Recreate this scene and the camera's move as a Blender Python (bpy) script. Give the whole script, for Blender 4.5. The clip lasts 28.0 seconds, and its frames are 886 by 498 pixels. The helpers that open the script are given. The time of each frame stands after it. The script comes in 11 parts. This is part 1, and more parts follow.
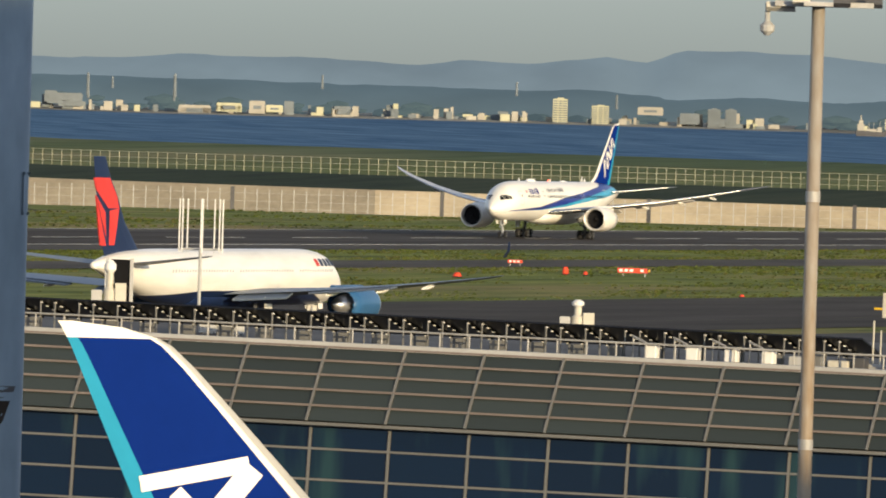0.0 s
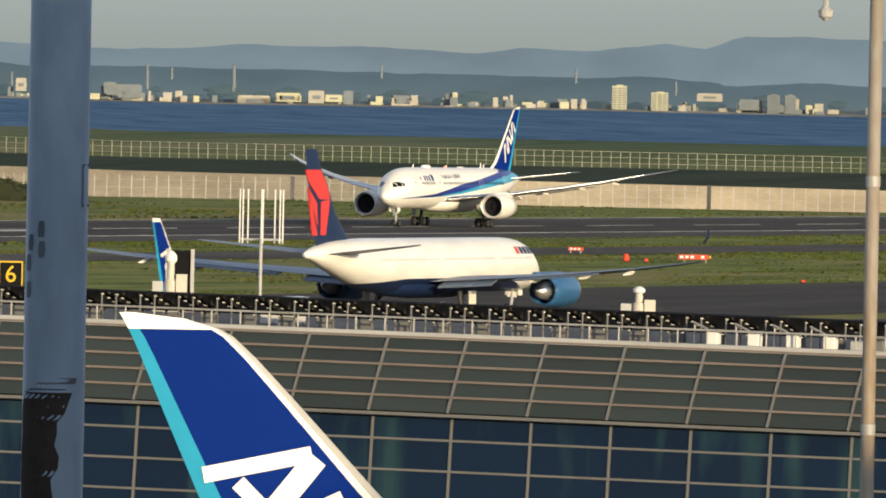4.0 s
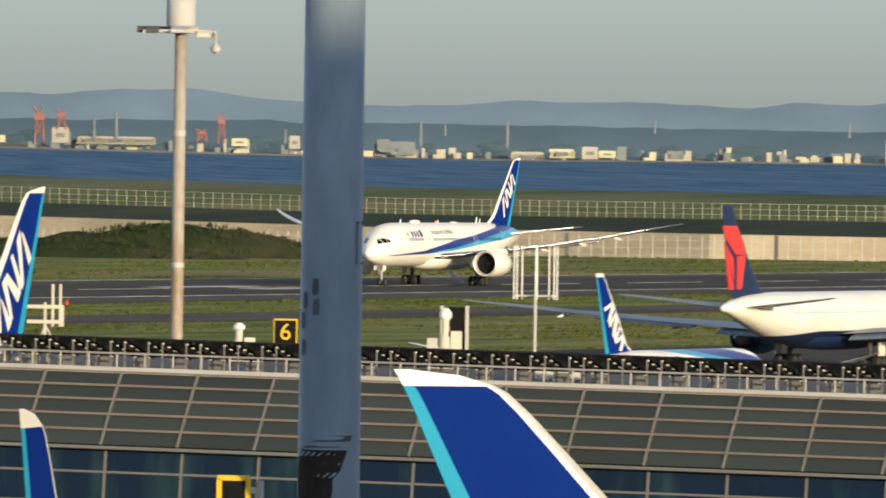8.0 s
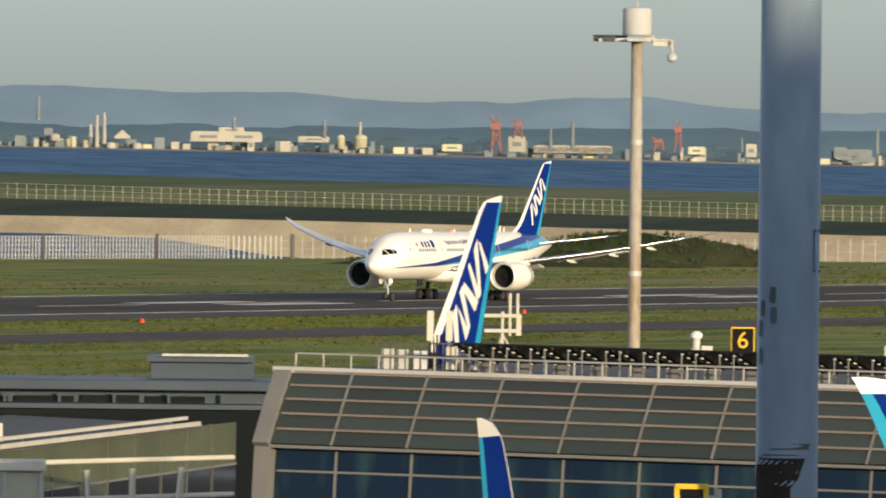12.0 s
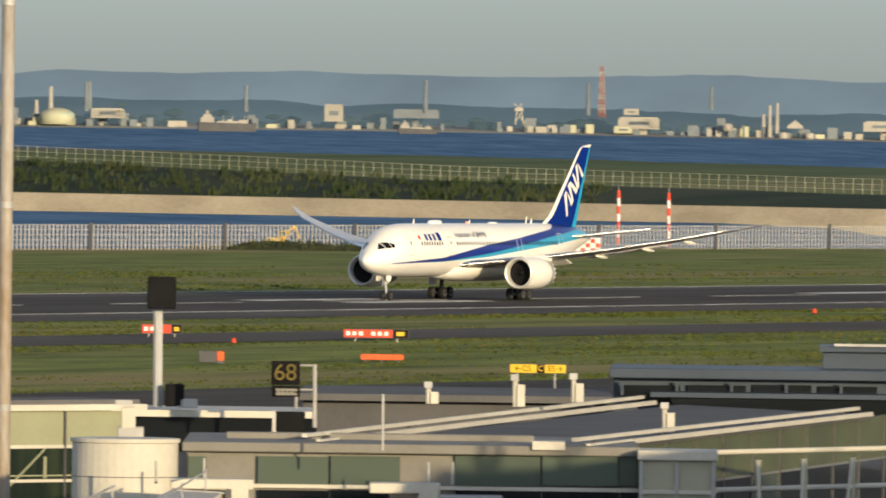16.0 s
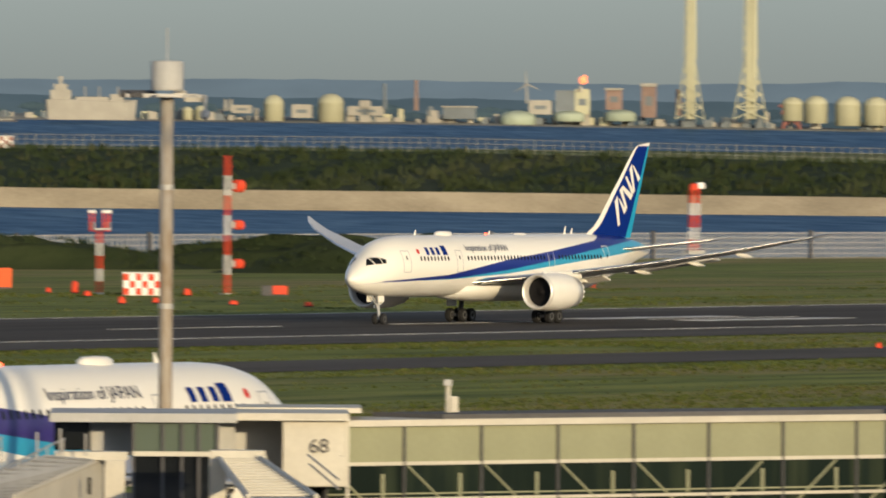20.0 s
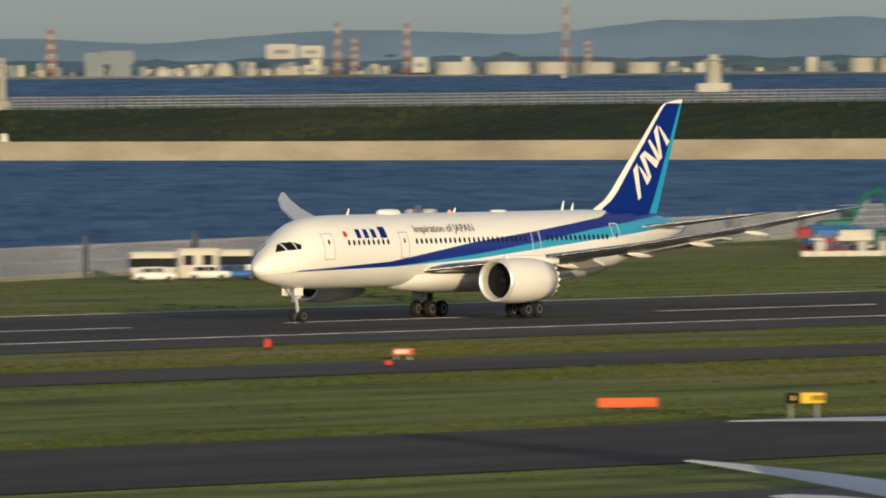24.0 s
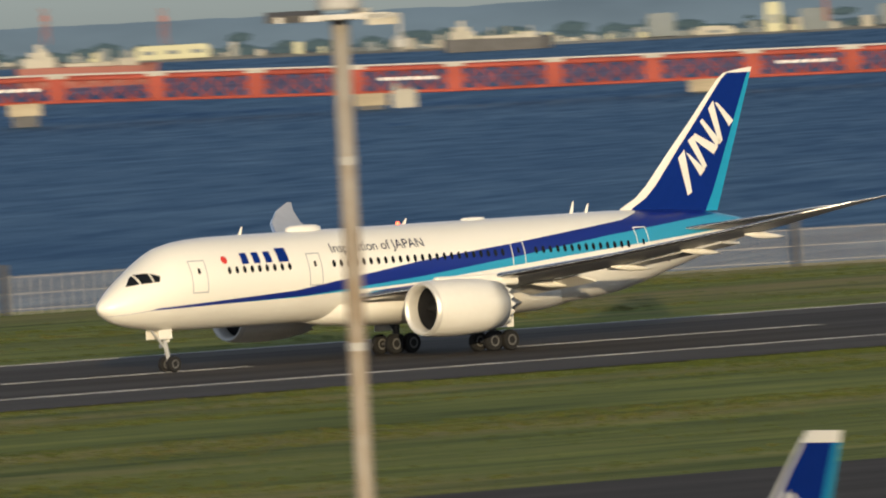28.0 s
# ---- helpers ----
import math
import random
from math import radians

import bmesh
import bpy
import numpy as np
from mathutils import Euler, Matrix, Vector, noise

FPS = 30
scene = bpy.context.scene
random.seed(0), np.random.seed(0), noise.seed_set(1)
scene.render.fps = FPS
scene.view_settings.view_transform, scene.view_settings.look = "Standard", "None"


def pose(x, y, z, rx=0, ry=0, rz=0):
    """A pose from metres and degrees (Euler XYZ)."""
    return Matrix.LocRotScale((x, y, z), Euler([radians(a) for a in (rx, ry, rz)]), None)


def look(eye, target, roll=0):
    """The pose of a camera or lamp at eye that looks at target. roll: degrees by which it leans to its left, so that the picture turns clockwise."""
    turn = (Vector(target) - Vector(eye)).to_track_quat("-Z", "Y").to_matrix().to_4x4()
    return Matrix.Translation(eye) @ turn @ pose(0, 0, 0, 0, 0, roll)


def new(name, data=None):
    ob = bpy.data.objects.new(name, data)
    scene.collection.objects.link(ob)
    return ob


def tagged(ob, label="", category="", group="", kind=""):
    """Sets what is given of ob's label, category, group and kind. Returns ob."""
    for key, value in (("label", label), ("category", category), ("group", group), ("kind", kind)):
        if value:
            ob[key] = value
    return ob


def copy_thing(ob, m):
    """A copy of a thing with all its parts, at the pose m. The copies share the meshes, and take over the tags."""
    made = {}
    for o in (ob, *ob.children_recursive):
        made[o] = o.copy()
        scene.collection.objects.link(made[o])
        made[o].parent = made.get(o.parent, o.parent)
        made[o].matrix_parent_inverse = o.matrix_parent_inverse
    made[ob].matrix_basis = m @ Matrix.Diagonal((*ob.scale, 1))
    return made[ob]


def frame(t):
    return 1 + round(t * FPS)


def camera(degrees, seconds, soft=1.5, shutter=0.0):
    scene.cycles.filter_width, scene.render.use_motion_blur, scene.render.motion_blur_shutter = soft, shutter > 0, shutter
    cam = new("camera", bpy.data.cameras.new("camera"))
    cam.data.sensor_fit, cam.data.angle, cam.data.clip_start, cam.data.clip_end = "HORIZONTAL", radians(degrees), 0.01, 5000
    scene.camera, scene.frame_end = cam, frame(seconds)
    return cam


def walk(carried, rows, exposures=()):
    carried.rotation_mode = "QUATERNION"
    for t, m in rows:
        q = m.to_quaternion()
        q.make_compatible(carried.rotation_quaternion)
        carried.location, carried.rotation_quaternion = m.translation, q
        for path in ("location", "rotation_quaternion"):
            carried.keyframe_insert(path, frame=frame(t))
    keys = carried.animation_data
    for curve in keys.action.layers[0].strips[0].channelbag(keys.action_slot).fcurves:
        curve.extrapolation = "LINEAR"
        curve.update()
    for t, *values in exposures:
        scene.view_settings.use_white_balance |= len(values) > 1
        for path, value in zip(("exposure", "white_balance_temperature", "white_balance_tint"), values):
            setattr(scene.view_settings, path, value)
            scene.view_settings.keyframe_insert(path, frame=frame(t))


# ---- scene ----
H0 = 18.12                      # height of the lens above the runway
RUNWAY_Y = 630.9                # centre line of the runway, parallel to x
cam = camera(3.9676, 28.0, soft=1.8, shutter=0.45)
CAMERA_ROWS = [  # seconds, heading, tilt, roll
    (0, 70.311, -0.604, 1.711), (0.5, 70.410, -0.583, 1.862), (1, 70.460, -0.573, 1.439), (1.5, 70.459, -0.596, 1.431),
    (2, 70.399, -0.616, 1.269), (2.5, 70.342, -0.617, 1.375), (3.5, 70.142, -0.651, 1.238), (4.5, 69.910, -0.684, 1.100),
    (5, 69.776, -0.733, 0.900), (5.5, 69.691, -0.701, 0.896), (6, 69.606, -0.596, 0.798), (6.5, 69.503, -0.487, 0.703),
    (7, 69.374, -0.430, 0.855), (7.5, 69.128, -0.416, 0.831), (8, 68.808, -0.433, 0.843), (8.5, 68.507, -0.472, 0.621),
    (9, 68.226, -0.502, 0.542), (9.5, 67.959, -0.487, 0.490), (10, 67.709, -0.429, 0.614), (10.5, 67.484, -0.375, 0.748),
    (11, 67.258, -0.358, 0.695), (11.5, 67.020, -0.389, 0.611), (12.5, 66.471, -0.454, 0.717), (13.5, 65.859, -0.520, 0.823),
    (14, 65.563, -0.509, 0.703), (14.5, 65.062, -0.508, 0.662), (15, 64.546, -0.520, 0.364), (15.5, 64.125, -0.533, 0.499),
    (16, 63.749, -0.501, 0.735), (16.5, 63.384, -0.503, 0.762), (17, 62.853, -0.578, 0.568), (17.5, 62.352, -0.710, 0.407),
    (18, 61.856, -0.816, 0.432), (18.5, 61.168, -0.828, 0.394), (19, 60.539, -0.708, 0.418), (19.5, 59.926, -0.601, 0.582),
    (20, 59.240, -0.509, 0.349), (20.5, 58.537, -0.432, 0.485), (21, 57.746, -0.438, 0.589), (21.5, 56.967, -0.492, 0.233),
    (22, 56.213, -0.545, -0.063), (22.5, 55.251, -0.557, -0.389), (23.5, 53.479, -0.647, -0.462), (24.5, 51.442, -0.736, -0.534),
    (25, 50.396, -0.768, -0.631), (25.5, 48.662, -0.748, -1.097), (26, 47.658, -0.742, -1.089), (26.5, 46.268, -0.773, -1.393),
    (27, 44.853, -0.832, -1.454), (27.5, 42.819, -0.864, -1.884), (28, 40.936, -0.782, -3.120),
]
TAKEOFF_ROWS = [(0, 1812.6), (2.5, 1772.2), (5, 1716.4), (8, 1628.0), (11, 1517.1), (12.5, 1454.0), (14, 1386.1), (16, 1288.7), (18, 1183.8), (20, 1071.6), (22, 952.0), (23.5, 857.4), (25, 758.3), (26, 689.7), (27, 619.1), (28, 546.9)]  # seconds, metres along the runway



def aim(heading, tilt, roll):
    a, b = radians(heading), radians(tilt)
    way = Vector((math.sin(a) * math.cos(b), math.cos(a) * math.cos(b), math.sin(b)))
    eye = Vector((0, 0, H0))
    return look(eye, eye + way * 1000, roll)


walk(cam, [(t, aim(a, b, c)) for t, a, b, c in CAMERA_ROWS],
     [(0, 0.62), (7, 0.62), (8, 0.68), (9, 0.85), (10, 0.80), (11, 0.67), (15, 0.63), (17, 0.44), (20, 0.22), (21, 0.06), (22.3, -0.2), (25, 0.31), (28, 0.22)])

# ---- light ----
SUN_HEADING, SUN_HEIGHT = 219.0, 6.8
world = bpy.data.worlds.new("sky")
scene.world = world
world.use_nodes = True
wn = world.node_tree.nodes
sky = wn.new("ShaderNodeTexSky")
sky.sky_type, sky.sun_disc = "NISHITA", False
sky.sun_elevation, sky.sun_rotation = radians(SUN_HEIGHT), radians(SUN_HEADING)
sky.air_density, sky.dust_density, sky.ozone_density = 0.7, 1.0, 3.0
haze = wn.new("ShaderNodeHueSaturation"); haze.inputs["Saturation"].default_value = 0.45
world.node_tree.links.new(sky.outputs[0], haze.inputs["Color"])
tint = wn.new("ShaderNodeMix"); tint.data_type, tint.blend_type = "RGBA", "MULTIPLY"
tint.inputs["Factor"].default_value, tint.inputs[7].default_value = 1.0, (1.08, 1.10, 1.10, 1)
world.node_tree.links.new(haze.outputs[0], tint.inputs[6])
world.node_tree.links.new(tint.outputs[2], wn["Background"].inputs[0])
wn["Background"].inputs[1].default_value = 0.15
sun = new("sun", bpy.data.lights.new("sun", "SUN"))
sun.data.energy, sun.data.angle, sun.data.color = 3.5, radians(0.6), (0.97, 0.755, 0.45)
_a, _e = radians(SUN_HEADING), radians(SUN_HEIGHT)
sun.matrix_world = look((0, 0, 200), Vector((0, 0, 200)) - Vector((math.sin(_a) * math.cos(_e), math.cos(_a) * math.cos(_e), math.sin(_e))))

# ---- materials ----
def nodes_of(m):
    return m.node_tree.nodes, m.node_tree.links


def plain(name, color, rough=0.6, metal=0.0, vary=0.15, scale=1.0, bump=0.0, stretch=(1, 1, 1), second=None, spec=0.2):
    """A painted or mineral surface with stains at a large and grain at a small scale."""
    m = bpy.data.materials.new(name)
    m.use_nodes = True
    n, l = nodes_of(m)
    b = n["Principled BSDF"]
    b.inputs["Roughness"].default_value, b.inputs["Metallic"].default_value = rough, metal
    b.inputs["Specular IOR Level"].default_value = spec
    tc, mp = n.new("ShaderNodeTexCoord"), n.new("ShaderNodeMapping")
    mp.inputs["Scale"].default_value = stretch
    l.new(tc.outputs["Object"], mp.inputs[0])
    big, fine = n.new("ShaderNodeTexNoise"), n.new("ShaderNodeTexNoise")
    big.inputs["Scale"].default_value, fine.inputs["Scale"].default_value = 0.35 * scale, 5.0 * scale
    big.inputs["Detail"].default_value, fine.inputs["Detail"].default_value = 5, 4
    l.new(mp.outputs[0], big.inputs["Vector"]), l.new(mp.outputs[0], fine.inputs["Vector"])
    mix = n.new("ShaderNodeMath"); mix.operation = "MULTIPLY_ADD"
    l.new(fine.outputs[0], mix.inputs[0]); mix.inputs[1].default_value = 0.4
    l.new(big.outputs[0], mix.inputs[2])
    ramp = n.new("ShaderNodeValToRGB")
    lo = tuple(c * (1 - vary) for c in color) if second is None else second
    hi = tuple(min(1, c * (1 + vary * 0.6)) for c in color)
    ramp.color_ramp.elements[0].position, ramp.color_ramp.elements[1].position = 0.5, 0.9
    ramp.color_ramp.elements[0].color, ramp.color_ramp.elements[1].color = (*lo, 1), (*hi, 1)
    l.new(mix.outputs[0], ramp.inputs[0]), l.new(ramp.outputs[0], b.inputs["Base Color"])
    if bump:
        bp = n.new("ShaderNodeBump"); bp.inputs["Strength"].default_value = bump
        bp.inputs["Distance"].default_value = 0.05
        l.new(fine.outputs[0], bp.inputs["Height"]), l.new(bp.outputs[0], b.inputs["Normal"])
    return m


M = {
    "asphalt": plain("asphalt", (0.088, 0.077, 0.066), 0.95, spec=0.05, vary=0.3, scale=0.25, stretch=(0.2, 1.6, 1), bump=0.1),
    "asphalt_worn": plain("asphalt_worn", (0.115, 0.103, 0.090), 0.95, spec=0.05, vary=0.25, scale=0.2, stretch=(0.3, 1.4, 1)),
    "rubber": plain("rubber", (0.02, 0.02, 0.021), 0.75, scale=2),
    "marking": plain("marking", (0.62, 0.61, 0.58), 0.7, vary=0.45, scale=0.6),
    "concrete": plain("concrete", (0.42, 0.40, 0.36), 0.85, vary=0.2, scale=0.4, bump=0.2),
    "apron": plain("apron", (0.09, 0.086, 0.082), 0.95, spec=0.12, vary=0.2, scale=0.2),
    "seawall": plain("seawall", (0.38, 0.325, 0.235), 0.9, vary=0.25, scale=0.15, stretch=(1, 1, 3)),
    "seawall_brown": plain("seawall_brown", (0.185, 0.16, 0.125), 0.95, vary=0.3, scale=0.12, stretch=(1, 1, 3), spec=0.05),
    "rock": plain("rock", (0.22, 0.2, 0.17), 0.95, vary=0.5, scale=0.6, bump=0.5),
    "white_paint": plain("white_paint", (0.80, 0.79, 0.76), 0.35, vary=0.05, scale=0.8),
    "plane_white": plain("plane_white", (0.84, 0.815, 0.745), 0.28, vary=0.04, scale=0.5, spec=0.5),
    "plane_grey": plain("plane_grey", (0.42, 0.43, 0.45), 0.4, vary=0.1, scale=0.6),
    "wing_grey": plain("wing_grey", (0.52, 0.53, 0.55), 0.38, vary=0.12, scale=0.5, stretch=(1, 0.3, 1)),
    # Wing grey turned dark and blue for shade and reflected sky
    "wing_blue": plain("wing_blue", (0.15, 0.19, 0.25), 0.4, vary=0.15, scale=0.5),
    "engine_blue": plain("engine_blue", (0.03, 0.11, 0.25), 0.3, vary=0.08, scale=0.5, spec=0.5),
    "navy": plain("navy", (0.006, 0.026, 0.19), 0.4, vary=0.08, scale=0.5, spec=0.0),
    "violet_navy": plain("violet_navy", (0.034, 0.028, 0.13), 0.4, vary=0.08, scale=0.5, spec=0.0),
    "cyan": plain("cyan", (0.02, 0.30, 0.50), 0.4, vary=0.08, scale=0.5, spec=0.03),
    "dark_blue": plain("dark_blue", (0.012, 0.025, 0.075), 0.4, vary=0.1, scale=0.5),
    "signal_red": plain("signal_red", (0.62, 0.05, 0.045), 0.5, vary=0.15, scale=1),
    "orange": plain("orange", (0.75, 0.13, 0.04), 0.6, vary=0.15, scale=1),
    "yellow": plain("yellow", (0.72, 0.46, 0.03), 0.5, vary=0.12, scale=1),
    "black": plain("black", (0.012, 0.012, 0.013), 0.6, vary=0.3, scale=2, spec=0.03),
    "metal": plain("metal", (0.55, 0.55, 0.56), 0.4, 0.8, vary=0.15, scale=1),
    "lip_metal": plain("lip_metal", (0.74, 0.72, 0.67), 0.42, 0.45, vary=0.06, scale=1),
    "rim_grey": plain("rim_grey", (0.16, 0.16, 0.16), 0.5, 0.3, vary=0.3, scale=3),
    "chrome": plain("chrome", (0.75, 0.74, 0.72), 0.22, 1.0, vary=0.05, scale=1),
    "galvanised": plain("galvanised", (0.44, 0.43, 0.41), 0.6, 0.3, vary=0.25, scale=1.5, stretch=(1, 1, 0.3)),
    "mast_paint": plain("mast_paint", (0.36, 0.345, 0.315), 0.6, 0.1, vary=0.35, scale=1.2, stretch=(1, 1, 0.25), second=(0.25, 0.185, 0.12)),
    "cream": plain("cream", (0.58, 0.55, 0.47), 0.6, vary=0.12, scale=1),
    "light_grey": plain("light_grey", (0.45, 0.45, 0.44), 0.6, vary=0.12, scale=0.8),
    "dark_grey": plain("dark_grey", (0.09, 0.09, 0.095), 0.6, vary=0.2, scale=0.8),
    "brown_frame": plain("brown_frame", (0.24, 0.2, 0.18), 0.5, 0.2, vary=0.15, scale=1),
    "roof_felt": plain("roof_felt", (0.12, 0.118, 0.118), 0.85, vary=0.2, scale=0.6),
     "fence_grey": plain("fence_grey", (0.42, 0.41, 0.38), 0.8, vary=0.2, scale=0.3),
    "tank_cream": plain("tank_cream", (0.46, 0.45, 0.31), 0.6, vary=0.1, scale=0.05),
    "far_white": plain("far_white", (0.38, 0.36, 0.31), 0.9, vary=0.2, scale=0.05),
    "trim_grey": plain("trim_grey", (0.175, 0.175, 0.17), 0.5, vary=0.12, scale=0.8),
    # Grey, red and brick of the far shore carry haze in the colour
    "far_grey": plain("far_grey", (0.175, 0.20, 0.215), 0.8, vary=0.2, scale=0.05),
    "far_red": plain("far_red", (0.29, 0.12, 0.10), 0.8, vary=0.15, scale=0.05),
    "far_brick": plain("far_brick", (0.25, 0.175, 0.145), 0.85, vary=0.3, scale=0.08),
    "far_green": plain("far_green", (0.38, 0.44, 0.34), 0.8, vary=0.15, scale=0.05),
    "stone_grey": plain("stone_grey", (0.225, 0.215, 0.19), 0.7, vary=0.15, scale=0.8),
    # Blue-grey deepened in the colour for the shadow over the pier end
    "slate": plain("slate", (0.05, 0.068, 0.094), 0.5, vary=0.15, scale=0.5),
    "green_metal": plain("green_metal", (0.03, 0.22, 0.17), 0.5, vary=0.15, scale=1),
}


def grass_material(name, dark, mid, dry, scale):
    m = bpy.data.materials.new(name)
    m.use_nodes = True
    n, l = nodes_of(m)
    b = n["Principled BSDF"]
    b.inputs["Roughness"].default_value, b.inputs["Specular IOR Level"].default_value = 0.95, 0.1
    tc, mp = n.new("ShaderNodeTexCoord"), n.new("ShaderNodeMapping")
    mp.inputs["Scale"].default_value = (0.16, 1.0, 1.0)
    l.new(tc.outputs["Object"], mp.inputs[0])
    outs = []
    for s, d in ((0.02 * scale, 6), (0.16 * scale, 6), (1.6 * scale, 5)):
        t = n.new("ShaderNodeTexNoise"); t.inputs["Scale"].default_value, t.inputs["Detail"].default_value = s, d
        t.inputs["Roughness"].default_value = 0.65
        l.new(mp.outputs[0], t.inputs["Vector"]); outs.append(t.outputs[0])
    a = n.new("ShaderNodeMath"); a.operation = "MULTIPLY_ADD"; a.inputs[1].default_value = 0.24
    l.new(outs[2], a.inputs[0]), l.new(outs[1], a.inputs[2])
    r = n.new("ShaderNodeValToRGB")
    r.color_ramp.elements[0].position, r.color_ramp.elements[1].position = 0.45, 0.84
    r.color_ramp.elements[0].color, r.color_ramp.elements[1].color = (*dark, 1), (*mid, 1)
    l.new(a.outputs[0], r.inputs[0])
    r2 = n.new("ShaderNodeValToRGB")
    r2.color_ramp.elements[0].position, r2.color_ramp.elements[1].position = 0.50, 0.66
    r2.color_ramp.elements[0].color, r2.color_ramp.elements[1].color = (0, 0, 0, 1), (1, 1, 1, 1)
    l.new(outs[0], r2.inputs[0])
    mx = n.new("ShaderNodeMix"); mx.data_type = "RGBA"
    l.new(r2.outputs[0], mx.inputs["Factor"]), l.new(r.outputs[0], mx.inputs[6])
    mx.inputs[7].default_value = (*dry, 1)
    l.new(mx.outputs[2], b.inputs["Base Color"])
    bp = n.new("ShaderNodeBump"); bp.inputs["Strength"].default_value = 0.28; bp.inputs["Distance"].default_value = 0.25
    l.new(outs[2], bp.inputs["Height"]), l.new(bp.outputs[0], b.inputs["Normal"])
    return m


M["grass"] = grass_material("grass", (0.066, 0.092, 0.017), (0.30, 0.32, 0.07), (0.30, 0.225, 0.095), 1.0)
M["scrub"] = grass_material("scrub", (0.016, 0.027, 0.011), (0.042, 0.058, 0.026), (0.052, 0.06, 0.03), 0.6)
M["scrub_dry"] = grass_material("scrub_dry", (0.02, 0.03, 0.011), (0.045, 0.057, 0.024), (0.058, 0.058, 0.03), 0.8)
M["far_grass"] = grass_material("far_grass", (0.10, 0.125, 0.035), (0.20, 0.225, 0.07), (0.25, 0.23, 0.10), 0.3)


def water_material():
    m = bpy.data.materials.new("sea_water")
    m.use_nodes = True
    n, l = nodes_of(m)
    b = n["Principled BSDF"]
    b.inputs["Base Color"].default_value = (0.020, 0.052, 0.100, 1)
    b.inputs["Roughness"].default_value = 0.35
    b.inputs["Specular IOR Level"].default_value = 0.0
    b.inputs["IOR"].default_value = 1.33
    tc = n.new("ShaderNodeTexCoord")
    h = None
    for s, k in ((0.05, 1.0), (0.22, 0.5), (0.9, 0.25)):
        t = n.new("ShaderNodeTexNoise"); t.inputs["Scale"].default_value, t.inputs["Detail"].default_value = s, 4
        l.new(tc.outputs["Object"], t.inputs["Vector"])
        q = n.new("ShaderNodeMath"); q.operation = "MULTIPLY_ADD"; q.inputs[1].default_value = k / s * 0.35
        l.new(t.outputs[0], q.inputs[0])
        if h is not None:
            l.new(h, q.inputs[2])
        h = q.outputs[0]
    last = None   # wave backs and troughs, seen nearly edge-on, their light and dark put into the base colour: short chop on long swells and gusts
    for size, k, seed in (((3.2, 44, 1), 0.34, 0), ((11, 70, 1), 0.46, 40), ((70, 500, 1), 0.2, 90)):
        mp, t, q = n.new("ShaderNodeMapping"), n.new("ShaderNodeTexNoise"), n.new("ShaderNodeMath")
        mp.vector_type = "TEXTURE"
        mp.inputs["Location"].default_value, mp.inputs["Rotation"].default_value, mp.inputs["Scale"].default_value = (seed, seed, 0), (0, 0, radians(-50)), size
        l.new(tc.outputs["Object"], mp.inputs[0]), l.new(mp.outputs[0], t.inputs["Vector"])
        t.inputs["Scale"].default_value, t.inputs["Detail"].default_value, t.inputs["Roughness"].default_value = 1.0, 4, 0.6
        q.operation = "MULTIPLY_ADD"; q.inputs[1].default_value, q.inputs[2].default_value = k, 0.0
        l.new(t.outputs[0], q.inputs[0])
        if last is not None:
            l.new(last, q.inputs[2])
        last = q.outputs[0]
    r = n.new("ShaderNodeValToRGB")
    r.color_ramp.elements[0].position, r.color_ramp.elements[1].position = 0.40, 0.62
    r.color_ramp.elements[0].color, r.color_ramp.elements[1].color = (0.004, 0.020, 0.040, 1), (0.13, 0.20, 0.24, 1)
    l.new(last, r.inputs[0]), l.new(r.outputs[0], b.inputs["Base Color"])
    bp = n.new("ShaderNodeBump"); bp.inputs["Strength"].default_value = 0.3; bp.inputs["Distance"].default_value = 1.0
    l.new(h, bp.inputs["Height"]), l.new(bp.outputs[0], b.inputs["Normal"])
    g, mixed = n.new("ShaderNodeBsdfGlossy"), n.new("ShaderNodeMixShader")   # blue in the gloss colour stands for the higher, bluer sky that the ruffled surface gives back
    g.inputs["Color"].default_value, g.inputs["Roughness"].default_value = (0.21, 0.35, 0.54, 1), 0.4
    mixed.inputs[0].default_value = 0.33
    l.new(bp.outputs[0], g.inputs["Normal"])
    l.new(b.outputs[0], mixed.inputs[1]), l.new(g.outputs[0], mixed.inputs[2]), l.new(mixed.outputs[0], n["Material Output"].inputs[0])
    return m


M["water"] = water_material()


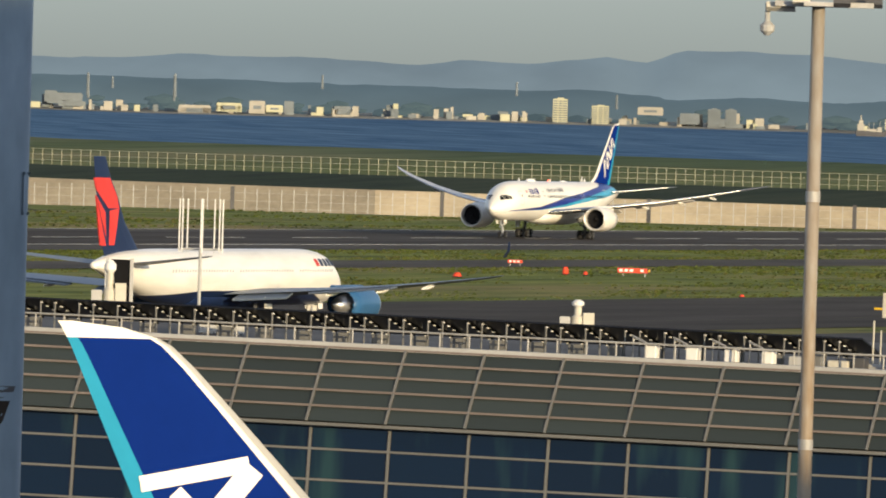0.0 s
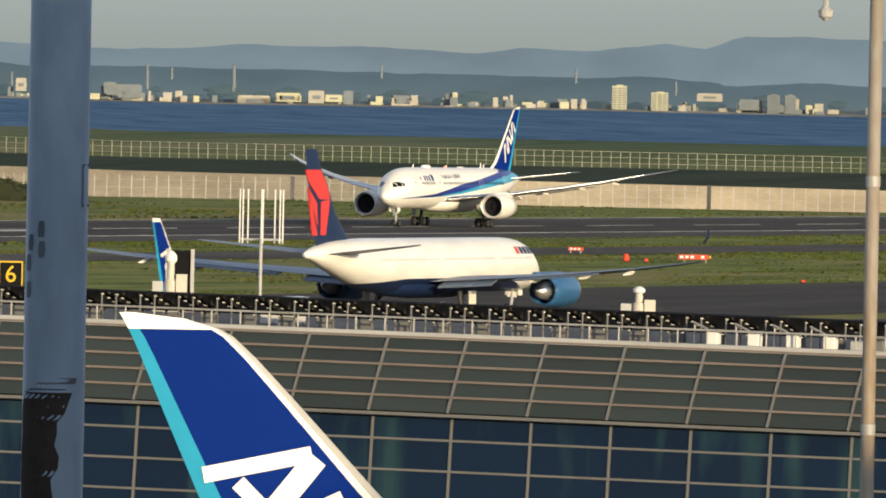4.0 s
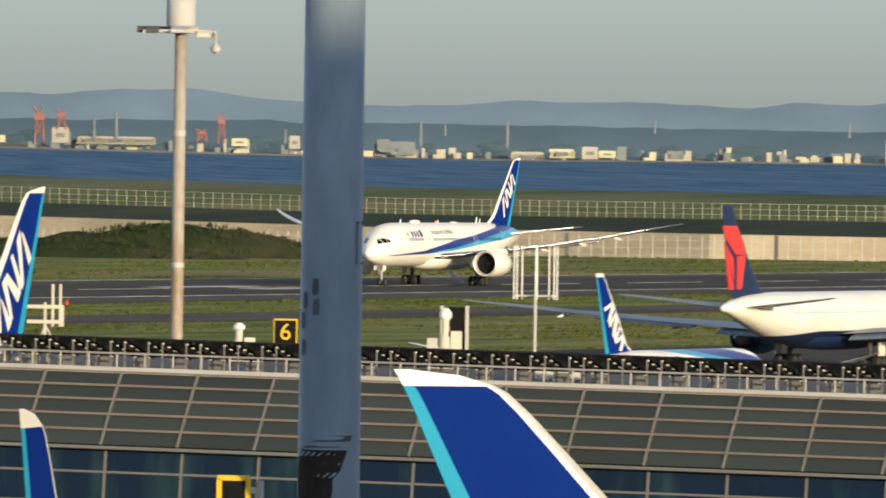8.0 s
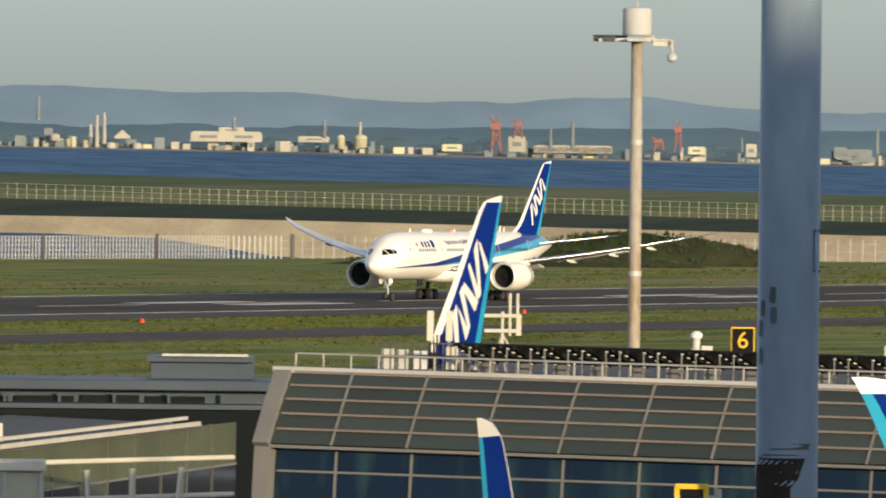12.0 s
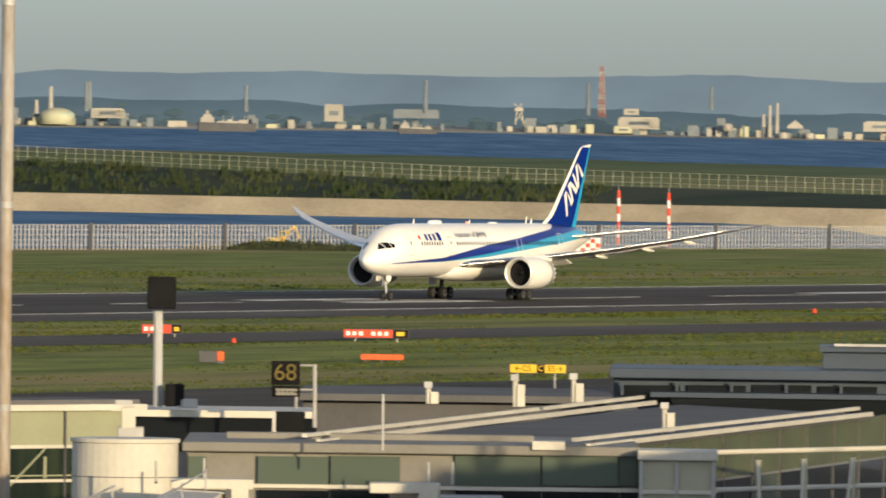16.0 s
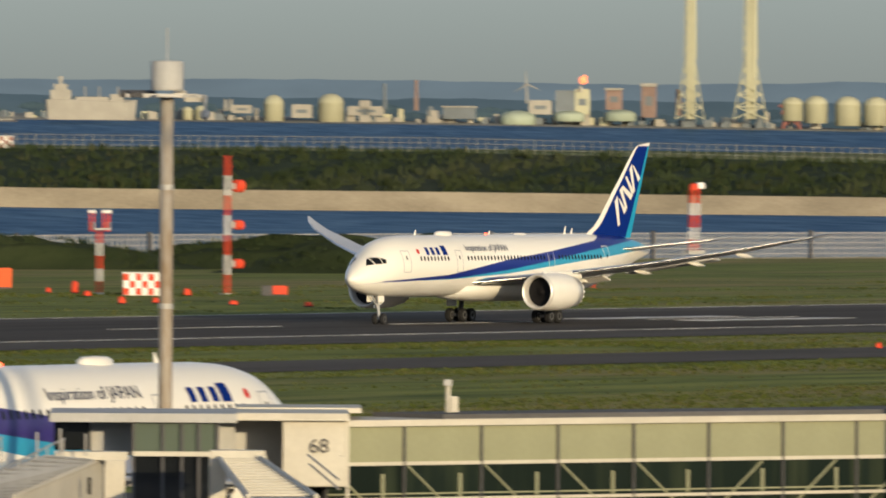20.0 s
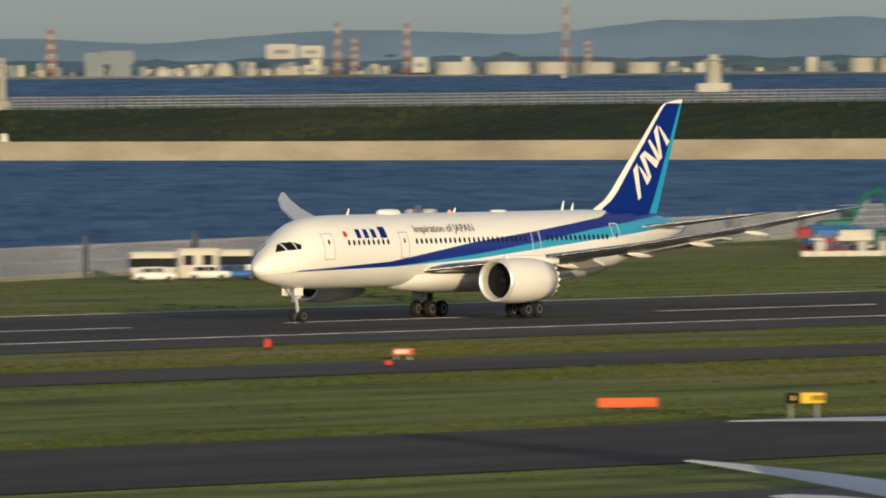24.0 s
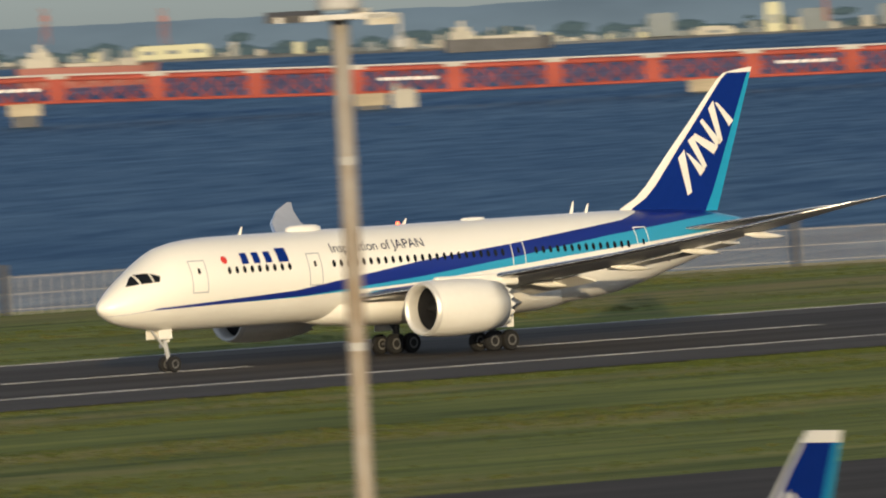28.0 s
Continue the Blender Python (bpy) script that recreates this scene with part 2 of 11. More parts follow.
def glass_material(name, tint, rough=0.05, streak=None, gloss=0.5):
    m = bpy.data.materials.new(name)
    m.use_nodes = True
    n, l = nodes_of(m)
    b = n["Principled BSDF"]
    b.inputs["Base Color"].default_value = (*tint, 1)
    b.inputs["Roughness"].default_value, b.inputs["Specular IOR Level"].default_value = rough, gloss
    b.inputs["IOR"].default_value = 1.5
    t = n.new("ShaderNodeTexNoise"); t.inputs["Scale"].default_value = 0.6
    tc = n.new("ShaderNodeTexCoord"); l.new(tc.outputs["Object"], t.inputs["Vector"])
    oi = n.new("ShaderNodeObjectInfo")
    mx = n.new("ShaderNodeMix"); mx.data_type = "RGBA"
    l.new(oi.outputs["Random"], mx.inputs["Factor"])
    mx.inputs[6].default_value, mx.inputs[7].default_value = (*tint, 1), (*(c * 0.72 for c in tint), 1)
    l.new(mx.outputs[2], b.inputs["Base Color"])
    if streak:   # upright streaks mixed into the colour, for reflections and for curtains and columns behind the panes
        mp, s, r = n.new("ShaderNodeMapping"), n.new("ShaderNodeTexNoise"), n.new("ShaderNodeValToRGB")
        mp.inputs["Scale"].default_value = (1.6, 1.0, 0.12)
        geo = n.new("ShaderNodeNewGeometry")
        l.new(geo.outputs["Position"], mp.inputs[0]), l.new(mp.outputs[0], s.inputs["Vector"])
        s.inputs["Scale"].default_value, s.inputs["Detail"].default_value = 0.8, 3
        r.color_ramp.elements[0].position, r.color_ramp.elements[1].position = 0.5, 0.68
        r.color_ramp.elements[0].color, r.color_ramp.elements[1].color = (0, 0, 0, 1), (1, 1, 1, 1)
        l.new(s.outputs[0], r.inputs[0])
        m2 = n.new("ShaderNodeMix"); m2.data_type = "RGBA"
        l.new(r.outputs[0], m2.inputs["Factor"]), l.new(mx.outputs[2], m2.inputs[6])
        m2.inputs[7].default_value = (*streak, 1)
        l.new(m2.outputs[2], b.inputs["Base Color"])
    bp = n.new("ShaderNodeBump"); bp.inputs["Strength"].default_value = 0.05; bp.inputs["Distance"].default_value = 0.02
    l.new(t.outputs[0], bp.inputs["Height"]), l.new(bp.outputs[0], b.inputs["Normal"])
    return m


M["roof_glass"] = glass_material("roof_glass", (0.044, 0.056, 0.055), 0.4)
M["hall_glass"] = glass_material("hall_glass", (0.003, 0.013, 0.036), 0.08, (0.016, 0.045, 0.052), 0.28)
M["walk_glass"] = glass_material("walk_glass", (0.016, 0.025, 0.021), 0.12, (0.034, 0.045, 0.03), 0.35)
M["walk_panel"] = plain("walk_panel", (0.31, 0.32, 0.21), 0.5, vary=0.1, scale=0.8)
M["olive_panel"] = plain("olive_panel", (0.105, 0.12, 0.05), 0.25, vary=0.25, scale=0.5, spec=0.5)
M["sand_panel"] = plain("sand_panel", (0.40, 0.385, 0.28), 0.3, vary=0.1, scale=0.6, spec=0.5)
M["green_glass"] = glass_material("green_glass", (0.10, 0.13, 0.10), 0.15)
M["dark_glass"] = glass_material("dark_glass", (0.01, 0.012, 0.014), 0.1)
M["solar"] = glass_material("solar", (0.006, 0.006, 0.008), 0.3)


def lamp_material(name, color, strength):
    m = bpy.data.materials.new(name)
    m.use_nodes = True
    b = m.node_tree.nodes["Principled BSDF"]
    b.inputs["Base Color"].default_value = (*color, 1)
    b.inputs["Emission Color"].default_value, b.inputs["Emission Strength"].default_value = (*color, 1), strength
    return m


M["red_lamp"] = lamp_material("red_lamp", (1.0, 0.12, 0.05), 3.0)
M["flame"] = lamp_material("flame", (1.0, 0.25, 0.1), 1.2)

# ---- mesh helpers ----
def put(name, bm, materials, parent=None, smooth=False):
    me = bpy.data.meshes.new(name)
    bm.normal_update()
    bm.to_mesh(me); bm.free()
    for m in (materials if isinstance(materials, (list, tuple)) else [materials]):
        me.materials.append(M[m] if isinstance(m, str) else m)
    if smooth:
        me.polygons.foreach_set("use_smooth", [True] * len(me.polygons))
    ob = new(name, me)
    if parent is not None:
        ob.parent = parent
    return ob


def part(name, bm, material, parent, label="", smooth=False):
    ob = put(name, bm, material, parent, smooth)
    return tagged(ob, label) if label else ob


def shared(name, mesh, parent, m=None):
    ob = new(name, mesh)
    ob.parent = parent
    if m is not None:
        ob.matrix_basis = m
    return ob


def thing(name, m=None, label="", category="", group="", kind=""):
    ob = new(name)
    ob.empty_display_size = 0.5
    if m is not None:
        ob.matrix_basis = m
    return tagged(ob, label, category, group, kind)


def box(bm, x0, y0, z0, x1, y1, z1, m=None, mat=0):
    v = [bm.verts.new(m @ Vector(c) if m is not None else c) for c in
         ((x0, y0, z0), (x1, y0, z0), (x1, y1, z0), (x0, y1, z0), (x0, y0, z1), (x1, y0, z1), (x1, y1, z1), (x0, y1, z1))]
    for f in ((3, 2, 1, 0), (4, 5, 6, 7), (0, 1, 5, 4), (1, 2, 6, 5), (2, 3, 7, 6), (3, 0, 4, 7)):
        bm.faces.new([v[i] for i in f]).material_index = mat
    return bm


def boxes(*rows, m=None):
    bm = bmesh.new()
    for r in rows:
        box(bm, *r, m=m)
    return bm


def tube(bm, p, q, r, r2=None, n=10, mat=0, caps=True):
    p, q = Vector(p), Vector(q)
    r2 = r if r2 is None else r2
    d = (q - p).normalized()
    u = d.orthogonal().normalized(); w = d.cross(u)
    rings = []
    for c, rr in ((p, r), (q, r2)):
        rings.append([bm.verts.new(c + (u * math.cos(a) + w * math.sin(a)) * rr) for a in [2 * math.pi * i / n for i in range(n)]])
    for i in range(n):
        j = (i + 1) % n
        bm.faces.new((rings[0][i], rings[0][j], rings[1][j], rings[1][i])).material_index = mat
    if caps:
        bm.faces.new(rings[0][::-1]).material_index = mat
        bm.faces.new(rings[1]).material_index = mat
    return bm


def lathe(bm, profile, n=24, m=None, mat=None, closed_ends=True):
    """profile: (radius, z) from below to above, round z."""
    rings = []
    for r, z in profile:
        rings.append([bm.verts.new((m or Matrix()) @ Vector((r * math.cos(a), r * math.sin(a), z))) for a in [2 * math.pi * i / n for i in range(n)]])
    for k in range(len(rings) - 1):
        for i in range(n):
            j = (i + 1) % n
            f = bm.faces.new((rings[k][i], rings[k][j], rings[k + 1][j], rings[k + 1][i]))
            if mat:
                f.material_index = mat[k]
    if closed_ends:
        bm.faces.new(rings[0][::-1]), bm.faces.new(rings[-1])
    return bm


def polar(az, r, z=0.0):
    a = radians(az)
    return Vector((r * math.sin(a), r * math.cos(a), z))


def at_angle(az, r, e):
    return polar(az, r, H0 + r * math.tan(radians(e)))


def table(rows, x):
    xs = [r[0] for r in rows]; ys = [r[1] for r in rows]
    if xs[0] > xs[-1]:
        xs, ys = xs[::-1], ys[::-1]
    return float(np.interp(x, xs, ys))


def strip(bm, rows, mat=0):
    """Quads between the rows of points (lists of equal length)."""
    vs = [[bm.verts.new(p) for p in r] for r in rows]
    for a, b in zip(vs, vs[1:]):
        for i in range(len(a) - 1):
            bm.faces.new((a[i], a[i + 1], b[i + 1], b[i])).material_index = mat
    return bm


# ---- ground, water, far bank ----
def ground_z(y):
    return float(np.interp(y, [250, 400, 450, 560], [-2.3, -1.6, -1.2, 0.0]))


SHORE = [(300, 880), (560, 850), (690, 842), (776, 812), (863, 796), (950, 806), (1150, 885), (1294, 945), (1522, 975), (1700, 945), (1830, 930), (2002, 912), (2110, 845), (2150, 760), (2160, 660), (2200, 520), (2300, 200)]
xs = np.arange(-400, 2301, 45.0)
ys = [-400, 0, 150, 250, 300, 350, 400, 425, 450, 480, 520, 560, 620, 690, 740, 780, 820, 860, 900, 940, 990]
bm = bmesh.new()
rows_ = []
for y in ys:
    rows_.append([Vector((x, min(y, table(SHORE, x) + 2 if x > 300 else 880) if y > 690 else y, ground_z(y) - 0.06)) for x in xs])
strip(bm, rows_)
strip(bm, [[Vector((p.x, p.y, p.z)) for p in rows_[-1]], [Vector((p.x + 6, p.y + 8, -6)) for p in rows_[-1]]])
bmesh.ops.remove_doubles(bm, verts=bm.verts, dist=0.01)
ground = tagged(put("ground", bm, "grass"), "uneven airfield grass with dry patches beside the runway", "ground", kind="structure")


def pavement(name, y0, y1, mat, label, x0=-400, x1=2140, lift=0.0, steps=20):
    bm = bmesh.new()
    yy = np.linspace(y0, y1, 7)
    strip(bm, [[Vector((x, y, ground_z(y) + lift)) for x in np.linspace(x0, x1, steps)] for y in yy])
    return tagged(put(name, bm, mat), label, name.split("_")[0], kind="structure")


pavement("runway", 601, 661, "asphalt", "dark asphalt runway with rubber marks and white lines")
pavement("road_shoulder", 576, 600.9, "asphalt_worn", "worn grey asphalt shoulder along the runway")
pavement("road_shoulder_far", 661.1, 675, "asphalt_worn", "worn grey asphalt shoulder behind the runway")
pavement("road_taxiway_middle", 522, 541, "asphalt_worn", "narrow asphalt taxiway between strips of grass", x0=590)
pavement("road_taxiway_bend", 386, 403.9, "asphalt", "asphalt strip along the taxiway", x0=700)
pavement("road_taxiway_near", 404, 446, "asphalt", "asphalt taxiway along the apron")
pavement("pavement_apron", -400, 376, "apron", "concrete apron round the piers", lift=0.0)
bm = bmesh.new()
for y, w in ((598.5, 0.7), (673.5, 0.5)):
    box(bm, -400, y - w / 2, 0.0, 2140, y + w / 2, 0.02)
for i in range(46):
    x = -300 + i * 50
    box(bm, x, RUNWAY_Y - 0.28, 0.0, x + 30, RUNWAY_Y + 0.28, 0.02)
for x in (1097, 1245, 1392, 1542):
    for k in (-1, 1):
        box(bm, x, RUNWAY_Y + k * 6.5 - 2, 0.0, x + 30, RUNWAY_Y + k * 6.5 + 2, 0.02)
tagged(put("road_markings", bm, "marking"), "worn white paint lines on the runway", "road marking", kind="structure")

# water level, wall, bank crest and skyline of the far bank, as heights seen from the deck (heading, degrees)
E_WATER = [(80, -.62), (72, -.53), (66.2, -.49), (65.4, -.372), (61.6, -.352), (57.5, -.335), (55.2, -.314), (52, -.294), (49.2, -.271), (46, -.248), (30, -.15)]
E_WALL = [(80, -.40), (72, -.36), (68.6, -.34), (66, -.299), (63.8, -.284), (61.6, -.269), (59.2, -.253), (57.5, -.246), (55.2, -.22), (52, -.208), (49.2, -.188), (47.8, -.181), (46, -.17), (44, -.165)]
E_CREST = [(80, -.30), (72, -.285), (68.6, -.279), (66, -.238), (63.8, -.196), (61.6, -.12), (59.2, -.075), (57.5, -.07), (55.2, -.048), (52, -.054), (49.2, -.056), (47.8, -.10), (46, -.16), (44, -.163)]
E_TOP = [(80, -.18), (72, -.165), (68.6, -.16), (66, -.117), (63.8, -.084), (61.6, -.069), (57.5, -.056), (55.2, -.046), (49.2, -.054), (47.8, -.098), (46, -.158), (44, -.16)]
E_SHORE = [(80, -.04), (70.3, -.022), (68.8, -.028), (66, .008), (63.8, .030), (61.6, .030), (59.2, .056), (55.2, .083), (49.2, .095), (46, .092), (44, .105), (40.9, .118), (39.2, .14), (30, .16)]
R_WALL = [(80, 2550), (70, 2600), (60, 2900), (45, 3300), (30, 3500)]
R_SHORE = 4800.0

bm = bmesh.new()
rows_ = []
azs = np.arange(28, 82, 0.5)
for k in range(12):
    row = []
    for az in azs:
        rw = table(R_WALL, az)
        zw, zs = H0 + rw * math.tan(radians(table(E_WATER, az))), H0 + R_SHORE * math.tan(radians(table(E_SHORE, az)))
        if k < 5:
            r = 600 + (rw - 600) * k / 4; z = -2.6 + (zw + 2.6) * max(0, (r - 1000) / (rw - 1000)) if r > 1000 else -2.6
        else:
            f = (k - 4) / 7; r = rw + (R_SHORE + 40 - rw) * f; z = zw + (zs - zw) * f
        row.append(polar(az, r, z))
    rows_.append(row)
strip(bm, rows_)
tagged(put("water", bm, "water", smooth=True), "rippled dark blue sea and harbour channel", "sea", kind="structure")

azs = np.arange(45.5, 80, 0.35)
def bank_row(dr, tab, wob=0.0):
    return [at_angle(a, table(R_WALL, a) + dr, table(tab, a) + wob * noise.noise((a * 3, dr, 0))) for a in azs]
bm = bmesh.new()
foot = bank_row(0, E_WATER); foot = [p - Vector((0, 0, 1.5)) for p in foot]
strip(bm, [foot, bank_row(3, E_WALL), bank_row(12, E_WALL)])
for f in bm.faces:   # west of the white marker the wall is darker and browner
    c = f.calc_center_median()
    f.material_index = int(math.degrees(math.atan2(c.x, c.y)) < 50.09)
tagged(put("wall_sea", bm, ["seawall", "seawall_brown"]), "long weathered beige concrete sea wall", "sea wall", kind="structure")
bm = bmesh.new()
mid = [(a + b) / 2 + Vector((0, 0, noise.noise((i * 0.4, 7, 0)) * 0.8)) for i, (a, b) in enumerate(zip(bank_row(12, E_WALL), bank_row(120, E_CREST)))]
lowr = [p - Vector((0, 0, 0.3)) for p in bank_row(12, E_WALL)]
strip(bm, [lowr, mid, bank_row(120, E_CREST, 0.004)])
tagged(put("ground_bank", bm, "scrub", smooth=True), "dark green overgrown bank behind the sea wall", "bank", kind="structure")
bm = bmesh.new()
strip(bm, [[p - Vector((0, 0, 0.1)) for p in bank_row(119, E_CREST)], bank_row(500, E_TOP, 0.006), [p - Vector((0, 0, 12)) for p in bank_row(530, E_TOP)]])
tagged(put("ground_island", bm, "far_grass", smooth=True), "pale green grass on top of the far bank", "bank", kind="structure")

# ---- aircraft: x forward, y to the left wing, z up, origin on the ground between the main wheels ----
def spline(rows, x, k):
    """Catmull-Rom through rows sorted by descending first value."""
    n = len(rows)
    i = 0
    while i < n - 2 and x < rows[i + 1][0]:
        i += 1
    a, b = rows[i], rows[i + 1]
    p0, p3 = rows[max(i - 1, 0)], rows[min(i + 2, n - 1)]
    h_ = b[0] - a[0]
    t = (x - a[0]) / h_
    m0 = (b[k] - p0[k]) / (b[0] - p0[0]) * h_
    m1 = (p3[k] - a[k]) / (p3[0] - a[0]) * h_
    return (2 * t ** 3 - 3 * t ** 2 + 1) * a[k] + (t ** 3 - 2 * t * t + t) * m0 + (-2 * t ** 3 + 3 * t * t) * b[k] + (t ** 3 - t * t) * m1


# stations of a twin-engined wide-body: place, crown, keel, half width
BODY = [(29.1, 4.36, 4.28, 0.05), (28.9, 4.72, 3.98, 0.42), (28.4, 5.15, 3.62, 0.85), (27.6, 5.78, 3.27, 1.35), (26.5, 6.52, 3.0, 1.85), (25.2, 7.32, 2.80, 2.28), (23.8, 8.03, 2.68, 2.60),
        (21.5, 8.42, 2.62, 2.82), (18.5, 8.5, 2.6, 2.88), (5, 8.52, 2.6, 2.88), (-9, 8.52, 2.62, 2.88), (-15, 8.52, 3.15, 2.72), (-19, 8.40, 4.15, 2.2), (-23, 8.15, 5.2, 1.45), (-26.5, 7.55, 6.15, 0.72), (-28.1, 7.1, 6.55, 0.30)]
FIN = [(8.1, -15.4, -24.6), (8.6, -16.0, -24.82), (9.22, -17.35, -25.07), (9.99, -18.34, -25.37), (11.15, -19.5, -25.84), (12.32, -20.66, -26.3), (13.99, -22.4, -26.97), (15.82, -24.2, -27.7), (16.8, -25.2, -28.09), (17.18, -25.79, -28.24), (17.33, -26.54, -28.3), (17.5, -28.0, -28.37)]
FIN_STRAIGHT = [(8.2, -15.6, -25.2), (9.2, -18.1, -25.55), (11.5, -20.4, -26.5), (14.0, -22.9, -27.55), (16.0, -25.0, -28.35), (16.95, -26.05, -28.75), (17.38, -26.6, -28.9)]
FIN_SLIM = [(7.6, -16.85, -25.45), (8.6, -18.15, -25.95), (11.34, -21.25, -26.9), (13.78, -22.85, -27.6), (15.72, -24.55, -28.05), (17.5, -25.65, -28.45), (17.9, -25.95, -28.5)]
FIN_ROUND = [(8.2, -17.4, -24.7), (9.5, -18.8, -25.3), (13.0, -22.2, -26.85), (15.15, -24.2, -27.8), (16.3, -25.3, -28.3), (16.85, -25.9, -28.55), (17.04, -26.24, -28.65), (17.32, -27.2, -28.8), (17.46, -28.5, -28.9)]
WING = [(2.2, 10.2, -3.6, 3.9, 1.25), (5, 7.9, -4.0, 4.25, 1.1), (9.6, 4.3, -5.1, 4.85, 0.85), (16, -0.35, -7.2, 5.85, 0.6), (22, -4.7, -9.2, 7.0, 0.42), (26.5, -8.0, -10.7, 8.0, 0.28), (28.6, -10.3, -11.9, 8.5, 0.16), (30.0, -12.5, -12.95, 8.85, 0.06)]
STAB = [(0.9, -19.2, -25.0, 6.9, 0.5), (5, -22.3, -26.2, 7.45, 0.34), (9.0, -25.4, -27.5, 8.0, 0.18), (9.8, -26.6, -27.9, 8.12, 0.08)]


def livery(name, spec):
    """White body with a rising dark and a pale band; the band's edges are curves along the body."""
    m = bpy.data.materials.new(name)
    m.use_nodes = True
    n, l = nodes_of(m)
    b = n["Principled BSDF"]
    b.inputs["Roughness"].default_value = 0.3
    tc, xyz = n.new("ShaderNodeTexCoord"), n.new("ShaderNodeSeparateXYZ")
    l.new(tc.outputs["Object"], xyz.inputs[0])
    u = n.new("ShaderNodeMapRange")
    u.inputs[1].default_value, u.inputs[2].default_value = -36.0, 36.0
    l.new(xyz.outputs[0], u.inputs[0])
    grime = n.new("ShaderNodeTexNoise"); grime.inputs["Scale"].default_value, grime.inputs["Detail"].default_value = 0.5, 6
    mp = n.new("ShaderNodeMapping"); mp.inputs["Scale"].default_value = (0.4, 1, 2)
    l.new(tc.outputs["Object"], mp.inputs[0]), l.new(mp.outputs[0], grime.inputs["Vector"])
    gr = n.new("ShaderNodeValToRGB")
    gr.color_ramp.elements[0].color, gr.color_ramp.elements[1].color = (0.76, 0.735, 0.67, 1), (0.86, 0.835, 0.765, 1)
    gr.color_ramp.elements[0].position, gr.color_ramp.elements[1].position = 0.35, 0.6
    l.new(grime.outputs[0], gr.inputs[0])
    last = gr.outputs[0]
    for curve, color, above in spec:
        r = n.new("ShaderNodeValToRGB")
        el = r.color_ramp.elements
        pts = sorted(((f + 36) / 72, z / 12) for f, z in curve)
        el[0].position, el[1].position = pts[0][0], pts[-1][0]
        el[0].color, el[1].color = (*[pts[0][1]] * 3, 1), (*[pts[-1][1]] * 3, 1)
        for p, v in pts[1:-1]:
            e = el.new(p); e.color = (v, v, v, 1)
        l.new(u.outputs[0], r.inputs[0])
        s = n.new("ShaderNodeMath"); s.operation = "MULTIPLY"; s.inputs[1].default_value = 12.0
        l.new(r.outputs[0], s.inputs[0])
        c = n.new("ShaderNodeMath"); c.operation = "GREATER_THAN" if above else "LESS_THAN"
        l.new(xyz.outputs[2], c.inputs[0]), l.new(s.outputs[0], c.inputs[1])
        mx = n.new("ShaderNodeMix"); mx.data_type = "RGBA"
        l.new(c.outputs[0], mx.inputs["Factor"]), l.new(last, mx.inputs[6])
        mx.inputs[7].default_value = (*color, 1)
        last = mx.outputs[2]
    l.new(last, b.inputs["Base Color"])
    return m


NAVY, CYAN, WHITE = (0.008, 0.024, 0.21), (0.03, 0.32, 0.52), (0.84, 0.815, 0.745)
UP = [(36, 3.0), (26.2, 4.05), (25.7, 4.17), (14.8, 4.73), (4, 6.12), (-4, 6.84), (-14.5, 7.9), (-16.8, 8.4), (-18, 10.5), (-36, 11)]
MID = [(36, 3.0), (26, 4.05), (13.7, 4.36), (4, 5.11), (-4, 5.95), (-12.6, 6.96), (-21, 7.7), (-24, 7.9), (-30, 8.2), (-36, 8.3)]
LOW = [(36, 3.5), (26, 4.1), (14.5, 4.28), (4, 4.75), (-1.5, 5.2), (-12.6, 6.1), (-23.9, 6.9), (-28, 7.15), (-36, 7.3)]
M["band_body"] = livery("band_body", [(LOW, CYAN, True), (MID, NAVY, True), (UP, WHITE, True)])
UP7 = [(36, 3.0), (26.2, 3.9), (14.8, 5.1), (3.6, 6.36), (-5.4, 7.28), (-11.8, 7.85), (-16.8, 8.34), (-21, 8.75), (-24, 11), (-36, 11)]
MID7 = [(36, 3.0), (26, 3.6), (13.7, 4.1), (3.6, 5.09), (-5.4, 6.0), (-10, 6.52), (-17.3, 7.06), (-23.5, 7.7), (-27, 8.02), (-36, 8.6)]
LOW7 = [(36, 3.2), (26, 3.5), (14.5, 3.6), (3.6, 4.24), (-5.4, 5.29), (-10, 5.81), (-17.3, 6.34), (-20.8, 6.7), (-23.9, 7.15), (-28, 7.6), (-36, 8.2)]
M["band_body_old"] = livery("band_body_old", [(LOW7, CYAN, True), (MID7, (0.04, 0.03, 0.17), True), (UP7, WHITE, True)])
BELLY = [(36, 2.0), (26, 2.2), (18, 3.6), (-9, 3.6), (-15, 3.3), (-22, 3.0), (-36, 3.0)]
M["blue_belly"] = livery("blue_belly", [(BELLY, (0.012, 0.025, 0.075), False)])


